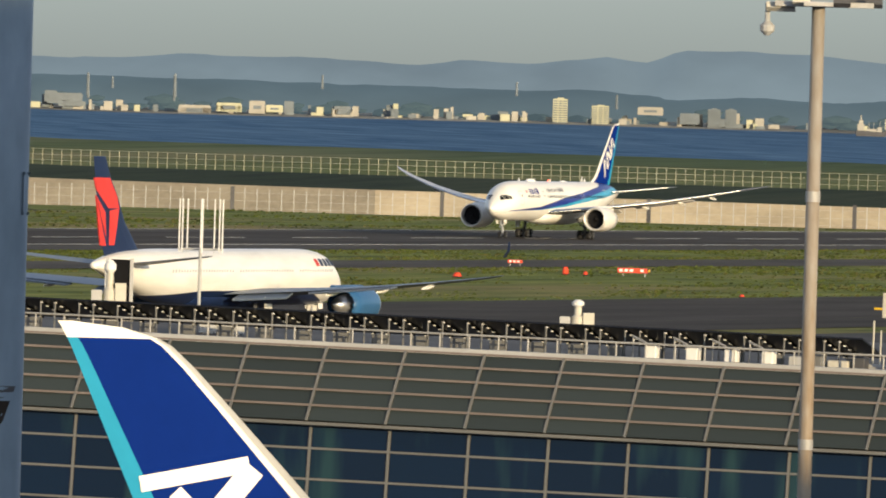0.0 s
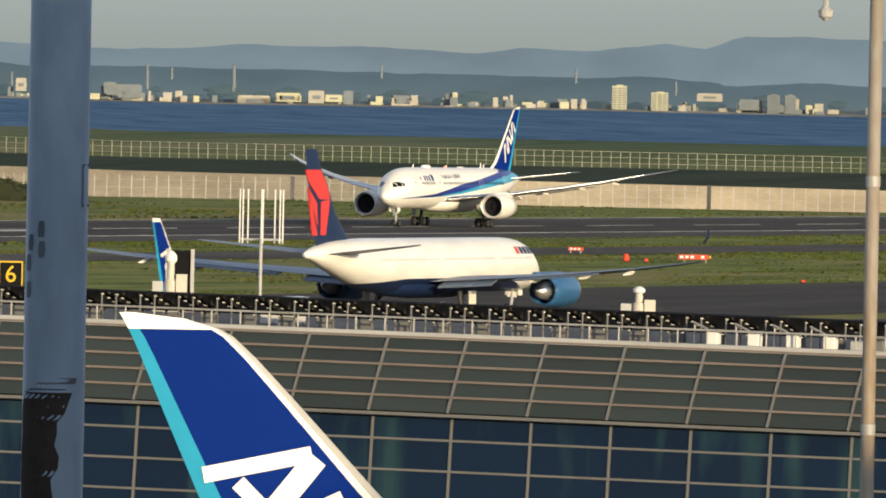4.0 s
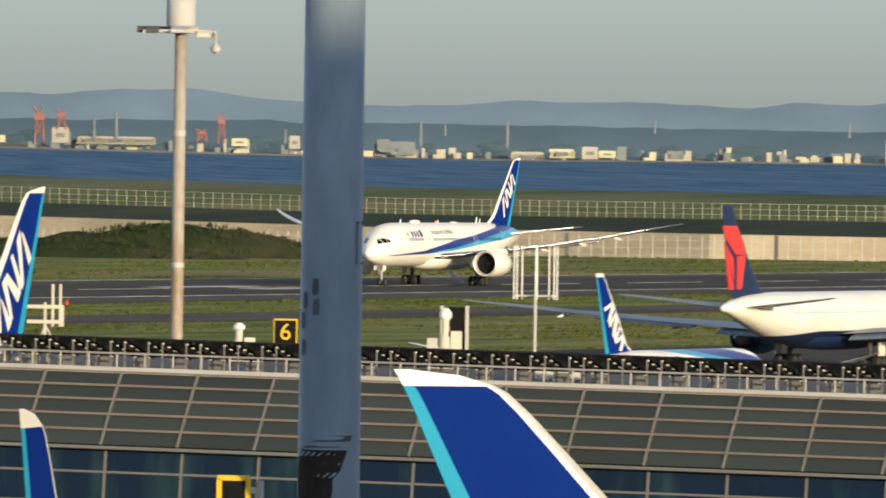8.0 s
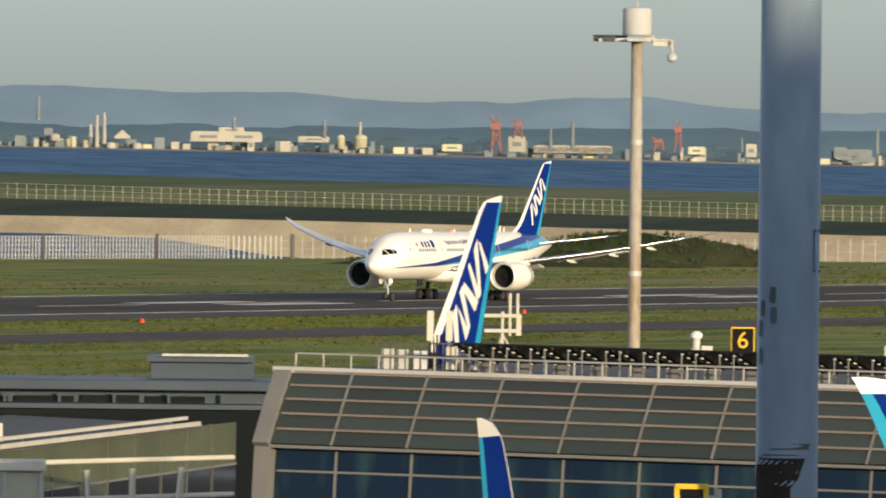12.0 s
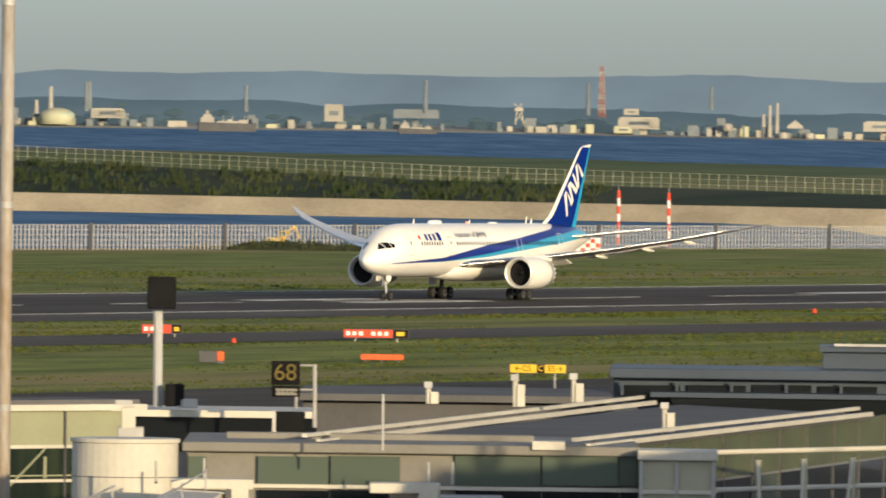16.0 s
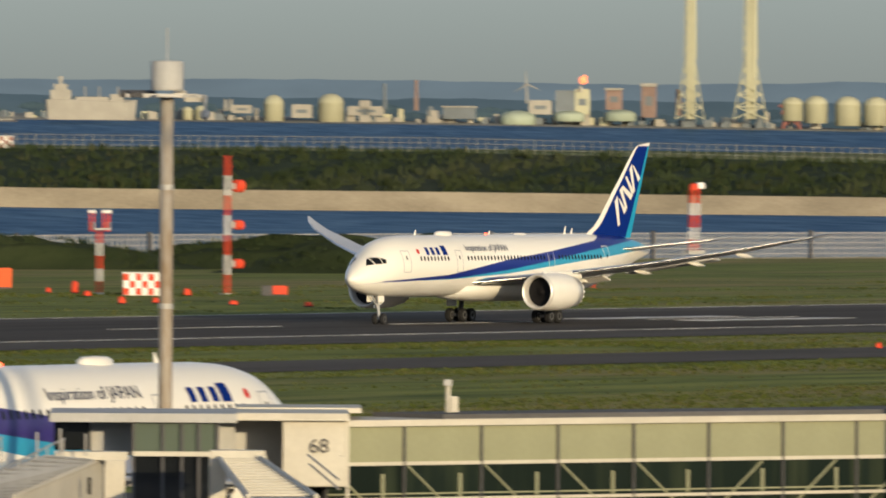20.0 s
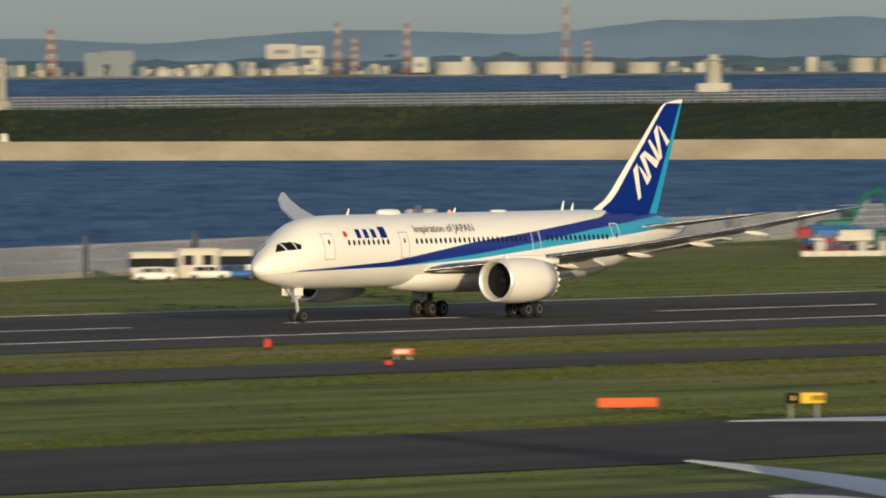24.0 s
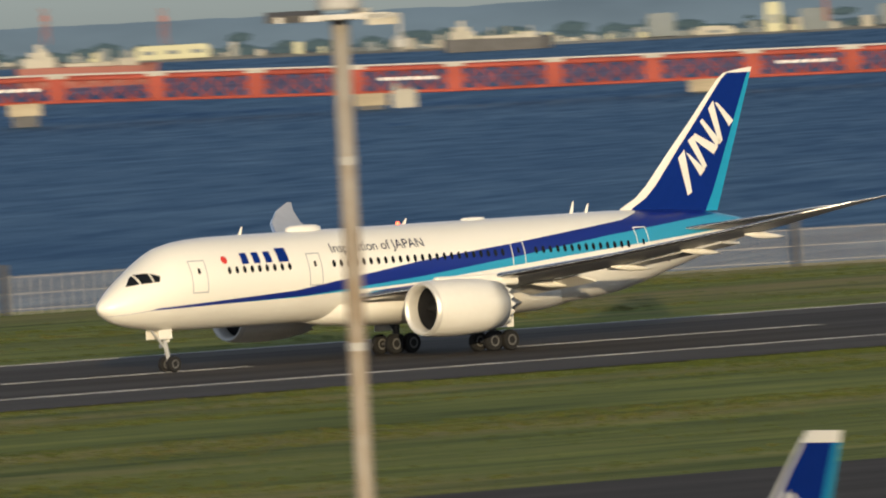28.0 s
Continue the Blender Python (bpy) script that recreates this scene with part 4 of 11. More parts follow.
def body_details(root, sx, sd, old, body, aerials=True):
    for side in (-1, 1):
        # flight deck panes
        for q in ([(27.45, 5.62), (26.95, 6.12), (26.7, 6.3), (26.7, 5.75)], [(26.6, 5.76), (26.6, 6.36), (25.95, 6.42), (25.9, 5.81)], [(25.82, 5.82), (25.87, 6.42), (25.38, 6.2), (25.5, 5.85)]):
            bm = bmesh.new()
            grid = []
            for i in range(9):
                a, b = [lerp2(q[j], q[k], i / 8) for j, k in ((0, 1), (3, 2))]
                grid.append([bm.verts.new(on_body(*lerp2(a, b, j / 8), side, sx, sd, 0.035)) for j in range(9)])
            for a, b in zip(grid, grid[1:]):
                for i in range(8):
                    bm.faces.new((a[i], a[i + 1], b[i + 1], b[i]))
            part("cockpit_window", bm, "dark_glass", root, smooth=True)
        # doors with a raised frame
        for f, z0, z1, hw in ((22.7, 5.05, 7.0, .55), (13.1, 5.05, 7.0, .5), (-4.35, 5.25, 7.1, .5), (-15.5, 5.75, 7.3, .5)):
            door = part("door", skin_patch(bmesh.new(), f - hw, f + hw, z0, z1, side, sx, sd, 0.012, 2, 6), M[body], root, "", True)
            bm = bmesh.new()
            for a in ((f - hw - .07, f - hw, z0 - .07, z1 + .07), (f + hw, f + hw + .07, z0 - .07, z1 + .07), (f - hw, f + hw, z0 - .07, z0), (f - hw, f + hw, z1, z1 + .07)):
                skin_patch(bm, *a, side, sx, sd, 0.022, 1, 6)
            part("door_frame", bm, "plane_grey" if f > 0 else "plane_white", door)
            part("door_window", skin_patch(bmesh.new(), f - .12, f + .08, 6.2, 6.55, side, sx, sd, 0.03, 1, 1), "dark_glass", door)
        # cabin windows
        wm = None
        for a, b in ((20.3, 15.1), (11.5, -3.3), (-5.9, -14.2)):
            for i in range(int((a - b) / 0.63) + 1):
                f = a - 0.63 * i
                if wm is None:
                    bm = bmesh.new()
                    bmesh.ops.create_circle(bm, cap_ends=True, radius=1.0, segments=12, matrix=Matrix.Rotation(radians(90), 4, "X") @ Matrix.Diagonal((0.15, 0.25, 1, 1)))
                    wm = bpy.data.meshes.new("cabin_window"); bm.to_mesh(wm); bm.free(); wm.materials.append(M["dark_glass"])
                p = on_body(f, 6.3, side, sx, sd, 0.03); q = on_body(f, 6.5, side, sx, sd, 0.03) - on_body(f, 6.1, side, sx, sd, 0.03)
                lean = math.degrees(math.atan2(q.y, q.z))
                shared("cabin_window", wm, root, pose(p.x, p.y, p.z, -lean))
        # title bars, flag disc and slogan
        first, block, disc = (19.1, 16.05, 20.5) if side > 0 else (18.3, 19.45, 21.0)
        for i in range(3):
            part("title_bar", skin_patch(bmesh.new(), first - i * 0.98, first - .55 - i * 0.98, 6.64, 7.34, side, sx, sd, 0.04, 1, 3), "navy", root, "plain dark blue bar")
        part("title_block", skin_patch(bmesh.new(), block, block - .85, 6.62, 7.5, side, sx, sd, 0.04, 1, 3), "navy", root, "dark blue block")
        bm = bmesh.new()
        c = bm.verts.new(on_body(disc, 6.98, side, sx, sd, 0.05))
        v = [bm.verts.new(on_body(disc + .25 * math.cos(a), 6.98 + .25 * math.sin(a), side, sx, sd, 0.03)) for a in np.linspace(0, 2 * math.pi, 13)[:-1]]
        for i in range(12):
            bm.faces.new((v[i], v[(i + 1) % 12], c))
        part("red_disc", bm, "signal_red", root)
        f_a = 11.5 if side > 0 else 3.6
        cu = bpy.data.curves.new("slogan", "FONT"); cu.body, cu.size, cu.extrude = "Inspiration of JAPAN", 0.92, 0.0
        tx = new("slogan_text", cu)
        dg = bpy.context.evaluated_depsgraph_get()
        me = bpy.data.meshes.new_from_object(tx.evaluated_get(dg))
        bpy.data.objects.remove(tx)
        w = max(v.co.x for v in me.vertices)
        for v in me.vertices:
            k = 8.0 / w
            f = f_a - v.co.x * k if side > 0 else f_a + v.co.x * k
            v.co = on_body(f, (6.98 if not old else 6.9) + v.co.y * 0.9, side, sx, sd, 0.075)
        me.materials.clear(); me.materials.append(M["dark_blue"])
        shared("slogan_text", me, root)
        part("registration_bar", skin_patch(bmesh.new(), -16.9, -18.4, 5.0, 5.3, side, sx, sd, 0.03, 2, 1), "dark_blue", root, "dark bar")
    if not aerials:
        return
    for f, h_ in ((17, .5), (-11.6, .75), (-12.9, .55), (3, .35)):
        bm = bmesh.new()
        z = spline(BODY, f, 1) * sd
        tube(bm, (f * sx, 0, z - .1), ((f - .25) * sx, 0, z + h_), .14, .05, 6)
        part("blade_antenna", bm, "plane_white", root)
    for f, r, h_ in ((11.6, 1.0, .38), (-3, .7, .15)):
        bm = bmesh.new()
        lathe(bm, [(r, -.15), (r * .95, h_ * .5), (r * .7, h_ * .9), (.05, h_)], 20, Matrix.Translation((f * sx, 0, spline(BODY, f, 1) * sd)) @ Matrix.Diagonal((1.5, .6, 1, 1)), closed_ends=False)
        part("antenna_dome", bm, "plane_white", root, smooth=True)
    part("beacon", lathe(bmesh.new(), [(.14, 0), (.12, .14), (.02, .2)], 10, Matrix.Translation((3.5 * sx, 0, spline(BODY, 3.5, 1) * sd))), "red_lamp", root)


def place(x, y, heading, z=None):
    """Stands an aircraft on the ground; heading: degrees of its nose, clockwise from y."""
    return pose(x, y, ground_z(y) if z is None else z, 0, 0, 90 - heading)


hero, hero_wheels = airliner("departing_airliner", "white twin-jet with blue tail rolling down the runway", rise=(0.0, 1.15))
delta, delta_wheels = airliner("taxiing_airliner", "white twin-jet with red and navy tail, rolling along the taxiway", sx=1.06, sd=0.85, flat=0.62, wing="wing_blue", body="blue_belly", fin=FIN_SLIM,
                               fin_mats=("dark_blue", "dark_blue", "dark_blue"), engine="engine_blue", winglet=True, emblem_style="panels", detail=False)
for side in (-1, 1):   # its row of small windows, and plain bars in place of the name
    bm = bmesh.new()
    bmesh.ops.create_circle(bm, cap_ends=True, radius=1.0, segments=10, matrix=Matrix.Rotation(radians(90), 4, "X") @ Matrix.Diagonal((0.13, 0.2, 1, 1)))
    wm = bpy.data.meshes.new("cabin_window"); bm.to_mesh(wm); bm.free(); wm.materials.append(M["plane_grey"])
    for f in [22.5 - .62 * i for i in range(62) if i not in (14, 15, 37, 38)]:
        p = on_body(f, 6.25, side, 1.06, .85, .02)
        shared("cabin_window", wm, delta, pose(p.x, p.y, p.z, -8 * side))
    for i in range(6):
        f = 24.8 - i * 1.05
        part("title_bar", skin_patch(bmesh.new(), f, f - (.75 if i else .5), 6.75, 7.5, side, 1.06, .85, .03, 1, 2), "signal_red" if i == (0 if side > 0 else 5) else "dark_blue", delta, "plain bar of the airline's name")
twin, _w = airliner("parked_airliner", "parked white twin-jet whose blue tail rises before the glass pier", sx=0.93, sd=0.885, fin=FIN_ROUND, group="parked airliners", detail=False)
follower, follower_wheels = airliner("taxiing_narrow_airliner", "narrow-body airliner with blue tail, behind the pier", sx=0.62, sd=0.65, fin=FIN_STRAIGHT, detail=False)
big, _w = airliner("parked_airliner", "long white twin-jet with violet blue tail, parked at the gate", sx=1.118, sd=1.02, fin_k=1.082, flat=0.0, body="band_body_old", fin=FIN_STRAIGHT,
                   fin_mats=("plane_white", "violet_navy", "cyan"), old=True, group="parked airliners")

# ---- glass pier ----
def frame_from(a, b):
    """A frame with its origin at a, x from a towards b, y away from the deck, z up."""
    a, b = Vector(a), Vector(b)
    u = Vector((b.x - a.x, b.y - a.y, 0)).normalized()
    n = Vector((-u.y, u.x, 0))
    if n.dot(Vector((a.x, a.y, 0))) < 0:
        n = -n
    return Matrix(((u.x, n.x, 0, a.x), (u.y, n.y, 0, a.y), (0, 0, 1, 0), (0, 0, 0, 1)))


PIER_A = polar(65.9005, 421)
PIER = frame_from(PIER_A, PIER_A + Vector((0.05, -50, 0))) @ pose(0, 0, 0, 0, 0.7735, 0)   # the roof falls slightly towards its far end
PANEL = 2.697
PIER_N = 28
# glazed section from the sill up to the gutter: distance behind the lowest front, height
PIER_SECTION = [(0.30, 2.0), (0.42, 3.7), (0.52, 4.7), (0.60, 5.7), (0.68, 6.69), (0.75, 7.68), (0.82, 8.42)]
PIER_ROOF = [(0.32 + 1.70 * f, 8.554 + 2.372 * f + 0.07 * math.sin(math.pi * f)) for f in (0, .2, .4, .6, .8, 1)]


def roof_z(az, r):
    """Height of the pier's roof below that place."""
    return 10.98 + 0.0135 * (polar(az, r).y - PIER_A.y)


pier = thing("pier_building", PIER, "long airport pier with curved grey glass roof edge", "building")
L_ = PANEL * PIER_N
# Two solid dark grey blocks fill the place of the hall
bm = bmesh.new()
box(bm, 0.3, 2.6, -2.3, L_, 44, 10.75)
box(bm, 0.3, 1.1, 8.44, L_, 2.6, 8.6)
part("core", bm, "dark_grey", pier, "solid dark grey blocks behind the glazing and eave")
part("eave", boxes((0.3, 0.34, 8.44, L_, 1.1, 8.54)), "trim_grey", pier)
part("roof", boxes((-0.2, 2.1, 10.78, L_, 46, 10.98)), "roof_felt", pier, "flat grey roof")
part("gutter", boxes((-0.2, 1.96, 10.88, L_, 2.6, 11.08)), "light_grey", pier)
for k, ((d0, z0), (d1, z1)) in enumerate([*zip(PIER_SECTION, PIER_SECTION[1:]), *zip(PIER_ROOF, PIER_ROOF[1:])]):
    bm = bmesh.new()
    w = PANEL - 0.10
    q = [bm.verts.new(p) for p in ((0, d0, z0 + .04), (w, d0, z0 + .04), (w, d1, z1 - .04), (0, d1, z1 - .04))]
    r = [bm.verts.new(v.co + Vector((0, 0.06, -0.03))) for v in q]
    bm.faces.new(q), bm.faces.new(r[::-1])
    for i in range(4):
        bm.faces.new((q[i], r[i], r[(i + 1) % 4], q[(i + 1) % 4]))
    me = bpy.data.meshes.new("glass_panel"); bm.to_mesh(me); bm.free()
    me.materials.append(M["roof_glass"] if k >= 6 else M["hall_glass"])
    for i in range(PIER_N):
        shared("glass_panel", me, pier, pose(0.05 + i * PANEL, 0, 0))
    bm = bmesh.new()
    box(bm, 0.6, d1 - 0.07, z1 - 0.035, L_, d1 + 0.06, z1 + 0.035)
    part("transom", bm, "brown_frame" if k > 5 else "trim_grey", pier)
bm = bmesh.new()
for (d0, z0), (d1, z1) in [*zip(PIER_SECTION, PIER_SECTION[1:]), *zip(PIER_ROOF, PIER_ROOF[1:])]:
    dz = Vector((0, d1 - d0, z1 - z0)).normalized(); nn = Vector((0, -dz.z, dz.y)) * 0.06
    q = [Vector((x, d, z)) for x in (-0.04, 0.04) for d, z in ((d0, z0), (d1, z1))]
    v = [bm.verts.new(p) for p in q] + [bm.verts.new(p + nn) for p in q]
    for f in ((0, 1, 3, 2), (4, 6, 7, 5), (0, 4, 5, 1), (2, 3, 7, 6), (0, 2, 6, 4), (1, 5, 7, 3)):
        bm.faces.new([v[i] for i in f])
bmesh.ops.recalc_face_normals(bm, faces=bm.faces)
me = bpy.data.meshes.new("mullion"); bm.to_mesh(me); bm.free(); me.materials.append(M["trim_grey"])
for i in range(PIER_N + 1):
    shared("mullion", me, pier, pose(i * PANEL, 0, 0))
bm = bmesh.new()   # end wall with a pale curved edge
sec = [Vector((0, d - (.3 if z < 8.5 else 0), z)) for d, z in PIER_SECTION + PIER_ROOF]
for x0, x1, off in ((-0.05, 0.5, 0.22),):
    a = [bm.verts.new(p + Vector((x0, -off, 0.05))) for p in sec]; b = [bm.verts.new(p + Vector((x1, -off, 0.05))) for p in sec]
    c = [bm.verts.new(p + Vector((x0, 0.5, 0))) for p in sec]; d = [bm.verts.new(p + Vector((x1, 0.5, 0))) for p in sec]
    for i in range(len(sec) - 1):
        bm.faces.new((a[i], b[i], b[i + 1], a[i + 1])), bm.faces.new((a[i], a[i + 1], c[i + 1], c[i])), bm.faces.new((b[i], d[i], d[i + 1], b[i + 1]))
part("end_trim", bm, "trim_grey", pier, "pale metal edge")

# solar panels and rail on the pier roof
bm = bmesh.new()
rail = thing("roof_railing", PIER, "thin galvanised pipe railing along the roof edge", "railing")
part("rail", tube(bmesh.new(), (0, 3.4, 11.5), (L_, 3.4, 11.5), 0.035, n=6), "galvanised", rail)
pm = bpy.data.meshes.new("post"); tube(bm, (0, 3.4, 10.95), (0, 3.4, 11.5), 0.03, n=6); bm.to_mesh(pm); bm.free(); pm.materials.append(M["galvanised"])
for i in range(int(L_ / 1.0)):
    shared("post", pm, rail, pose(i * 1.0, 0, 0))
TILT = Matrix.Translation((0, 4.3, 11.96)) @ Matrix.Rotation(radians(-14), 4, "X")   # each table leans away from the deck
for i in range(31):
    x = 5.3 + i * 1.345
    if i == 0:
        solar = thing("solar_panel", PIER @ pose(x, 0, 0), "tilted black solar table on pale steel posts", "solar panel", "solar panels on the pier")
        for x0, x1 in ((0, .5), (.52, 1.33)):
            part("cell_face", boxes((x0, 0, 0, x1, 2.6, 0.05), m=TILT), "solar", solar)
        for xx in (.02, .52):
            part("edge_beam", boxes((xx - .03, 0, -.06, xx + .03, 2.6, -.003), m=TILT), "black", solar)
            for k in range(5):
                part("clamp", boxes((xx - .025, .1 + k * .55, -.1, xx + .045, .2 + k * .55, -.062), m=TILT), "white_paint", solar)
            part("leg", tube(bmesh.new(), (xx, 4.4, 10.93), (xx, 4.4, 11.9), 0.03, n=6), "trim_grey", solar)
        part("cable_box", boxes((.62, 4.9, 10.98, 1.12, 5.2, 11.34)), "trim_grey", solar)
    else:
        copy_thing(solar, PIER @ pose(x, 0, 0))

# ---- masts ----
def mast(name, az, r, z_top, dia, head, label, az_turn=0.0, hk=1.0):
    base = polar(az, r)
    gz = ground_z(base.y)
    root = thing(name, pose(base.x, base.y, gz, 0, 0, -az + az_turn), label, "mast", "lighting masts")
    hgt = z_top - gz
    top = hgt - (1.6 * hk if head else 0)
    bm = bmesh.new()
    lathe(bm, [(dia * 0.62, 0), (dia * 0.6, 0.3), (dia * 0.5, top * 0.4), (dia * 0.47, top)], 20)
    part("shaft", bm, "mast_paint", root, smooth=True)
    for k in range(3):
        bm = bmesh.new(); z = top * (0.3 + 0.25 * k)
        lathe(bm, [(dia * 0.53, z), (dia * 0.535, z + 0.25)], 20)
        part("joint_band", bm, "galvanised", root)
    if head:
        bm = bmesh.new(); lathe(bm, [(dia * 1.1, top + 0.2 * hk), (dia * 1.18, top + 0.3 * hk), (dia * 1.18, hgt - 0.08), (dia * 1.1, hgt - 0.03), (0.1, hgt)], 24)
        part("drum", bm, "light_grey", root, "pale grey drum", True)
        bm = boxes((-1.9 * hk, -0.5 * hk, top - .12 * hk, 1.5 * hk, 0.5 * hk, top + .06 * hk), (-0.5 * hk, -1.5 * hk, top - .1 * hk, 0.5 * hk, 1.5 * hk, top + .04 * hk)); part("platform", bm, "galvanised", root)
        for i, (x, y) in enumerate(((-1.9, 0), (-1.4, -.5), (1.5, .1), (1.1, -.6), (.6, .8), (-.8, .7))):
            m = Matrix.Translation((x * hk, y * hk, top + (0.05 if x < 1 else -0.15) * hk)) @ Matrix.Scale(hk, 4) @ Matrix.Rotation(radians(25), 4, "X")
            part("floodlight", box(bmesh.new(), -.3, -.16, -.1, .3, .16, .12, m=m), "dark_grey" if x < 0 else "cream", root)
        bm = bmesh.new(); tube(bm, (1.75 * hk, -.3 * hk, top - .75 * hk), (1.75 * hk, -.3 * hk, top), .06, n=6); lathe(bm, [(.05, top - 1.15 * hk), (.24 * hk, top - 1.0 * hk), (.26 * hk, top - .8 * hk), (.1 * hk, top - .65 * hk)], 12, Matrix.Translation((1.75 * hk, -.3 * hk, 0))); part("dome_camera", bm, "light_grey", root)
        part("lightning_rod", tube(bmesh.new(), (0, 0, hgt), (0, 0, hgt + 1.5), .03, n=5), "galvanised", root)
    return root


mast("lighting_mast", 67.62, 640, 25.6, 0.62, True, "tall weathered grey lighting mast with drum and floodlights")
mast("lighting_mast", 71.96, 300, 22.06, 0.33, True, "grey lighting mast with floodlights in front of the glass pier", 180, 0.68)
mast("lighting_mast", 61.55, 640, 21.7, 0.62, True, "tall grey mast with pale drum behind the walkway")
mast("lighting_mast", 61.79, 500, 31, 0.53, True, "tall rust-streaked grey mast in front of the walkway")
mast("lighting_mast", 58.0, 590, 21.5, 0.64, True, "grey mast with pale drum beside the gate building")
mast("lighting_mast", 40.53, 380, 21.6, 0.55, True, "rust-streaked mast with drum beside the taxiway")
_p = polar(68.31, 95)
near = thing("deck_pole", pose(_p.x, _p.y, -2.3, 0, 0, -68.3), "thick blue-grey painted pole with dark stains and a small hatch", "pole")
bm = bmesh.new(); lathe(bm, [(.25, 0), (.24, 12), (.22, 24)], 36)
part("shaft", bm, plain("pole_paint", (0.20, 0.26, 0.32), 0.45, vary=0.25, scale=1.2, stretch=(1, 1, 0.4), second=(0.12, 0.16, 0.2)), near, smooth=True)

# ---- walkway ----
WALK = frame_from(polar(58.72, 493), polar(62.3, 520))
walkway = thing("glazed_walkway", WALK, "long raised walkway with green glass and cream edges", "walkway")
WL = 43.0
part("roof", boxes((0, -0.25, 6.85, WL, 5, 7.1)), "cream", walkway)
part("floor_beam", boxes((0, -0.15, 2.4, WL, 5, 3.25)), "concrete", walkway)
part("inner_wall", boxes((0, 3.0, 3.2, WL, 3.2, 6.9)), "green_glass", walkway)
pan = [bpy.data.meshes.new(n_) for n_ in ("upper_panel", "lower_pane", "foot_pane")]
for me, (z0, z1, mt) in zip(pan, ((5.45, 6.82, "walk_panel"), (4.05, 5.35, "walk_glass"), (3.3, 3.98, "walk_glass"))):
    bm = boxes((0.06, 0, z0, 3.81, 0.06, z1)); bm.to_mesh(me); bm.free(); me.materials.append(M[mt])
bm = boxes((-0.05, -0.08, 3.2, 0.05, 0.1, 6.9)); mu = bpy.data.meshes.new("mullion"); bm.to_mesh(mu); bm.free(); mu.materials.append(M["dark_grey"])
for i in range(int(WL / 3.87)):
    for me, n_ in zip(pan, ("upper_panel", "lower_pane", "foot_pane")):
        shared(n_, me, walkway, pose(i * 3.87, 0, 0))
    shared("mullion", mu, walkway, pose(i * 3.87, 0, 0))
part("transom", boxes((0, -.06, 5.33, WL, .08, 5.47)), "cream", walkway)
part("transom", boxes((0, -.06, 3.96, WL, .08, 4.08)), "cream", walkway)

# ---- parked aircraft ----
def stand(craft, az, r, heading, sx, z=None):
    """Stands it so that its fin tip shows at that heading and distance from the deck."""
    p = polar(az, r)
    a = radians(heading)
    x, y = p.x + 28.7 * sx * math.sin(a), p.y + 28.7 * sx * math.cos(a)
    return place(x, y, heading, ground_z(y) if z is None else z)


big.matrix_basis = stand(big, 55.455, 585, 88, 1.118, -1.8)
twin.matrix_basis = stand(twin, 68.63, 292, 140, 0.93, -2.3)
copy_thing(twin, stand(twin, 66.93, 242, 77, 0.93, -2.3))
tagged(copy_thing(twin, stand(twin, 48.84, 175, 115, 0.93, -2.55)), "parked white twin-jet, only its blue tail tip in view")
SISTER_FIN = [(6.1, -13.6 - 1.35, -23.0 - 1.35)] + [(z * .885, a * .93 - 1.35, b * .93 - 1.35) for z, a, b in FIN_STRAIGHT]
sister, _w = airliner("parked_airliner", "parked white twin-jet with violet blue tail beside the long one", sx=0.977, sd=0.77, body="band_body_old", fin=FIN_STRAIGHT, fin_mats=("plane_white", "violet_navy", "cyan"), group="parked airliners",
                      fin_at=SISTER_FIN, aerials=False, marks=[[(f - 1.35, z) for f, z in q] for q in MARK_SISTER])
sister.matrix_basis = stand(sister, 54.69, 440, 100, 0.977, -2.3)
MARK_ROOF = [[(-24.51, 14.78), (-24.99, 15.44), (-25.06, 15.0), (-24.85, 14.2)], [(-24.9, 15.3), (-25.1, 15.2), (-26.54, 14.08), (-26.25, 13.71)], [(-24.65, 14.78), (-24.95, 14.95), (-25.47, 12.81), (-25.15, 12.97)], [(-23.77, 14.09), (-24.08, 14.33), (-25.26, 12.97), (-25.01, 12.73)], [(-23.85, 13.3), (-24.15, 13.25), (-24.95, 12.1), (-23.95, 12.6)], [(-22.38, 12.25), (-22.78, 12.17), (-22.61, 11.39), (-22.01, 11.39)], [(-23.48, 12.24), (-23.78, 12.24), (-24.41, 11.38), (-23.71, 11.38)]]
_o, _w = airliner("parked_airliner", "", detail=False, flat=0.2, marks=MARK_ROOF)
_o.matrix_basis = stand(_o, 67.0, 627, 267.4, 1.0, -1.35) @ pose(-1.05, 0, 0)
tagged(_o, "parked twin-jet whose blue tail stands behind the pier roof", "aircraft", "parked airliners")
_o = copy_thing(follower, stand(follower, 42.66, 291, 10, 0.62, -1.75)); _o.name = "parked_airliner"
tagged(_o, "parked narrow-body airliner with a blue and cyan tail", "aircraft", "parked airliners")

# ---- terminal behind the deck ----
terminal = thing("terminal_building", None, "large terminal block behind the viewing deck", "building")
part("body", boxes((-260, -70, -2.4, 330, -9, 25.8)), "concrete", terminal)
part("deck", boxes((-60, -9, -2.4, 60, 1.5, 16.4)), "concrete", terminal)

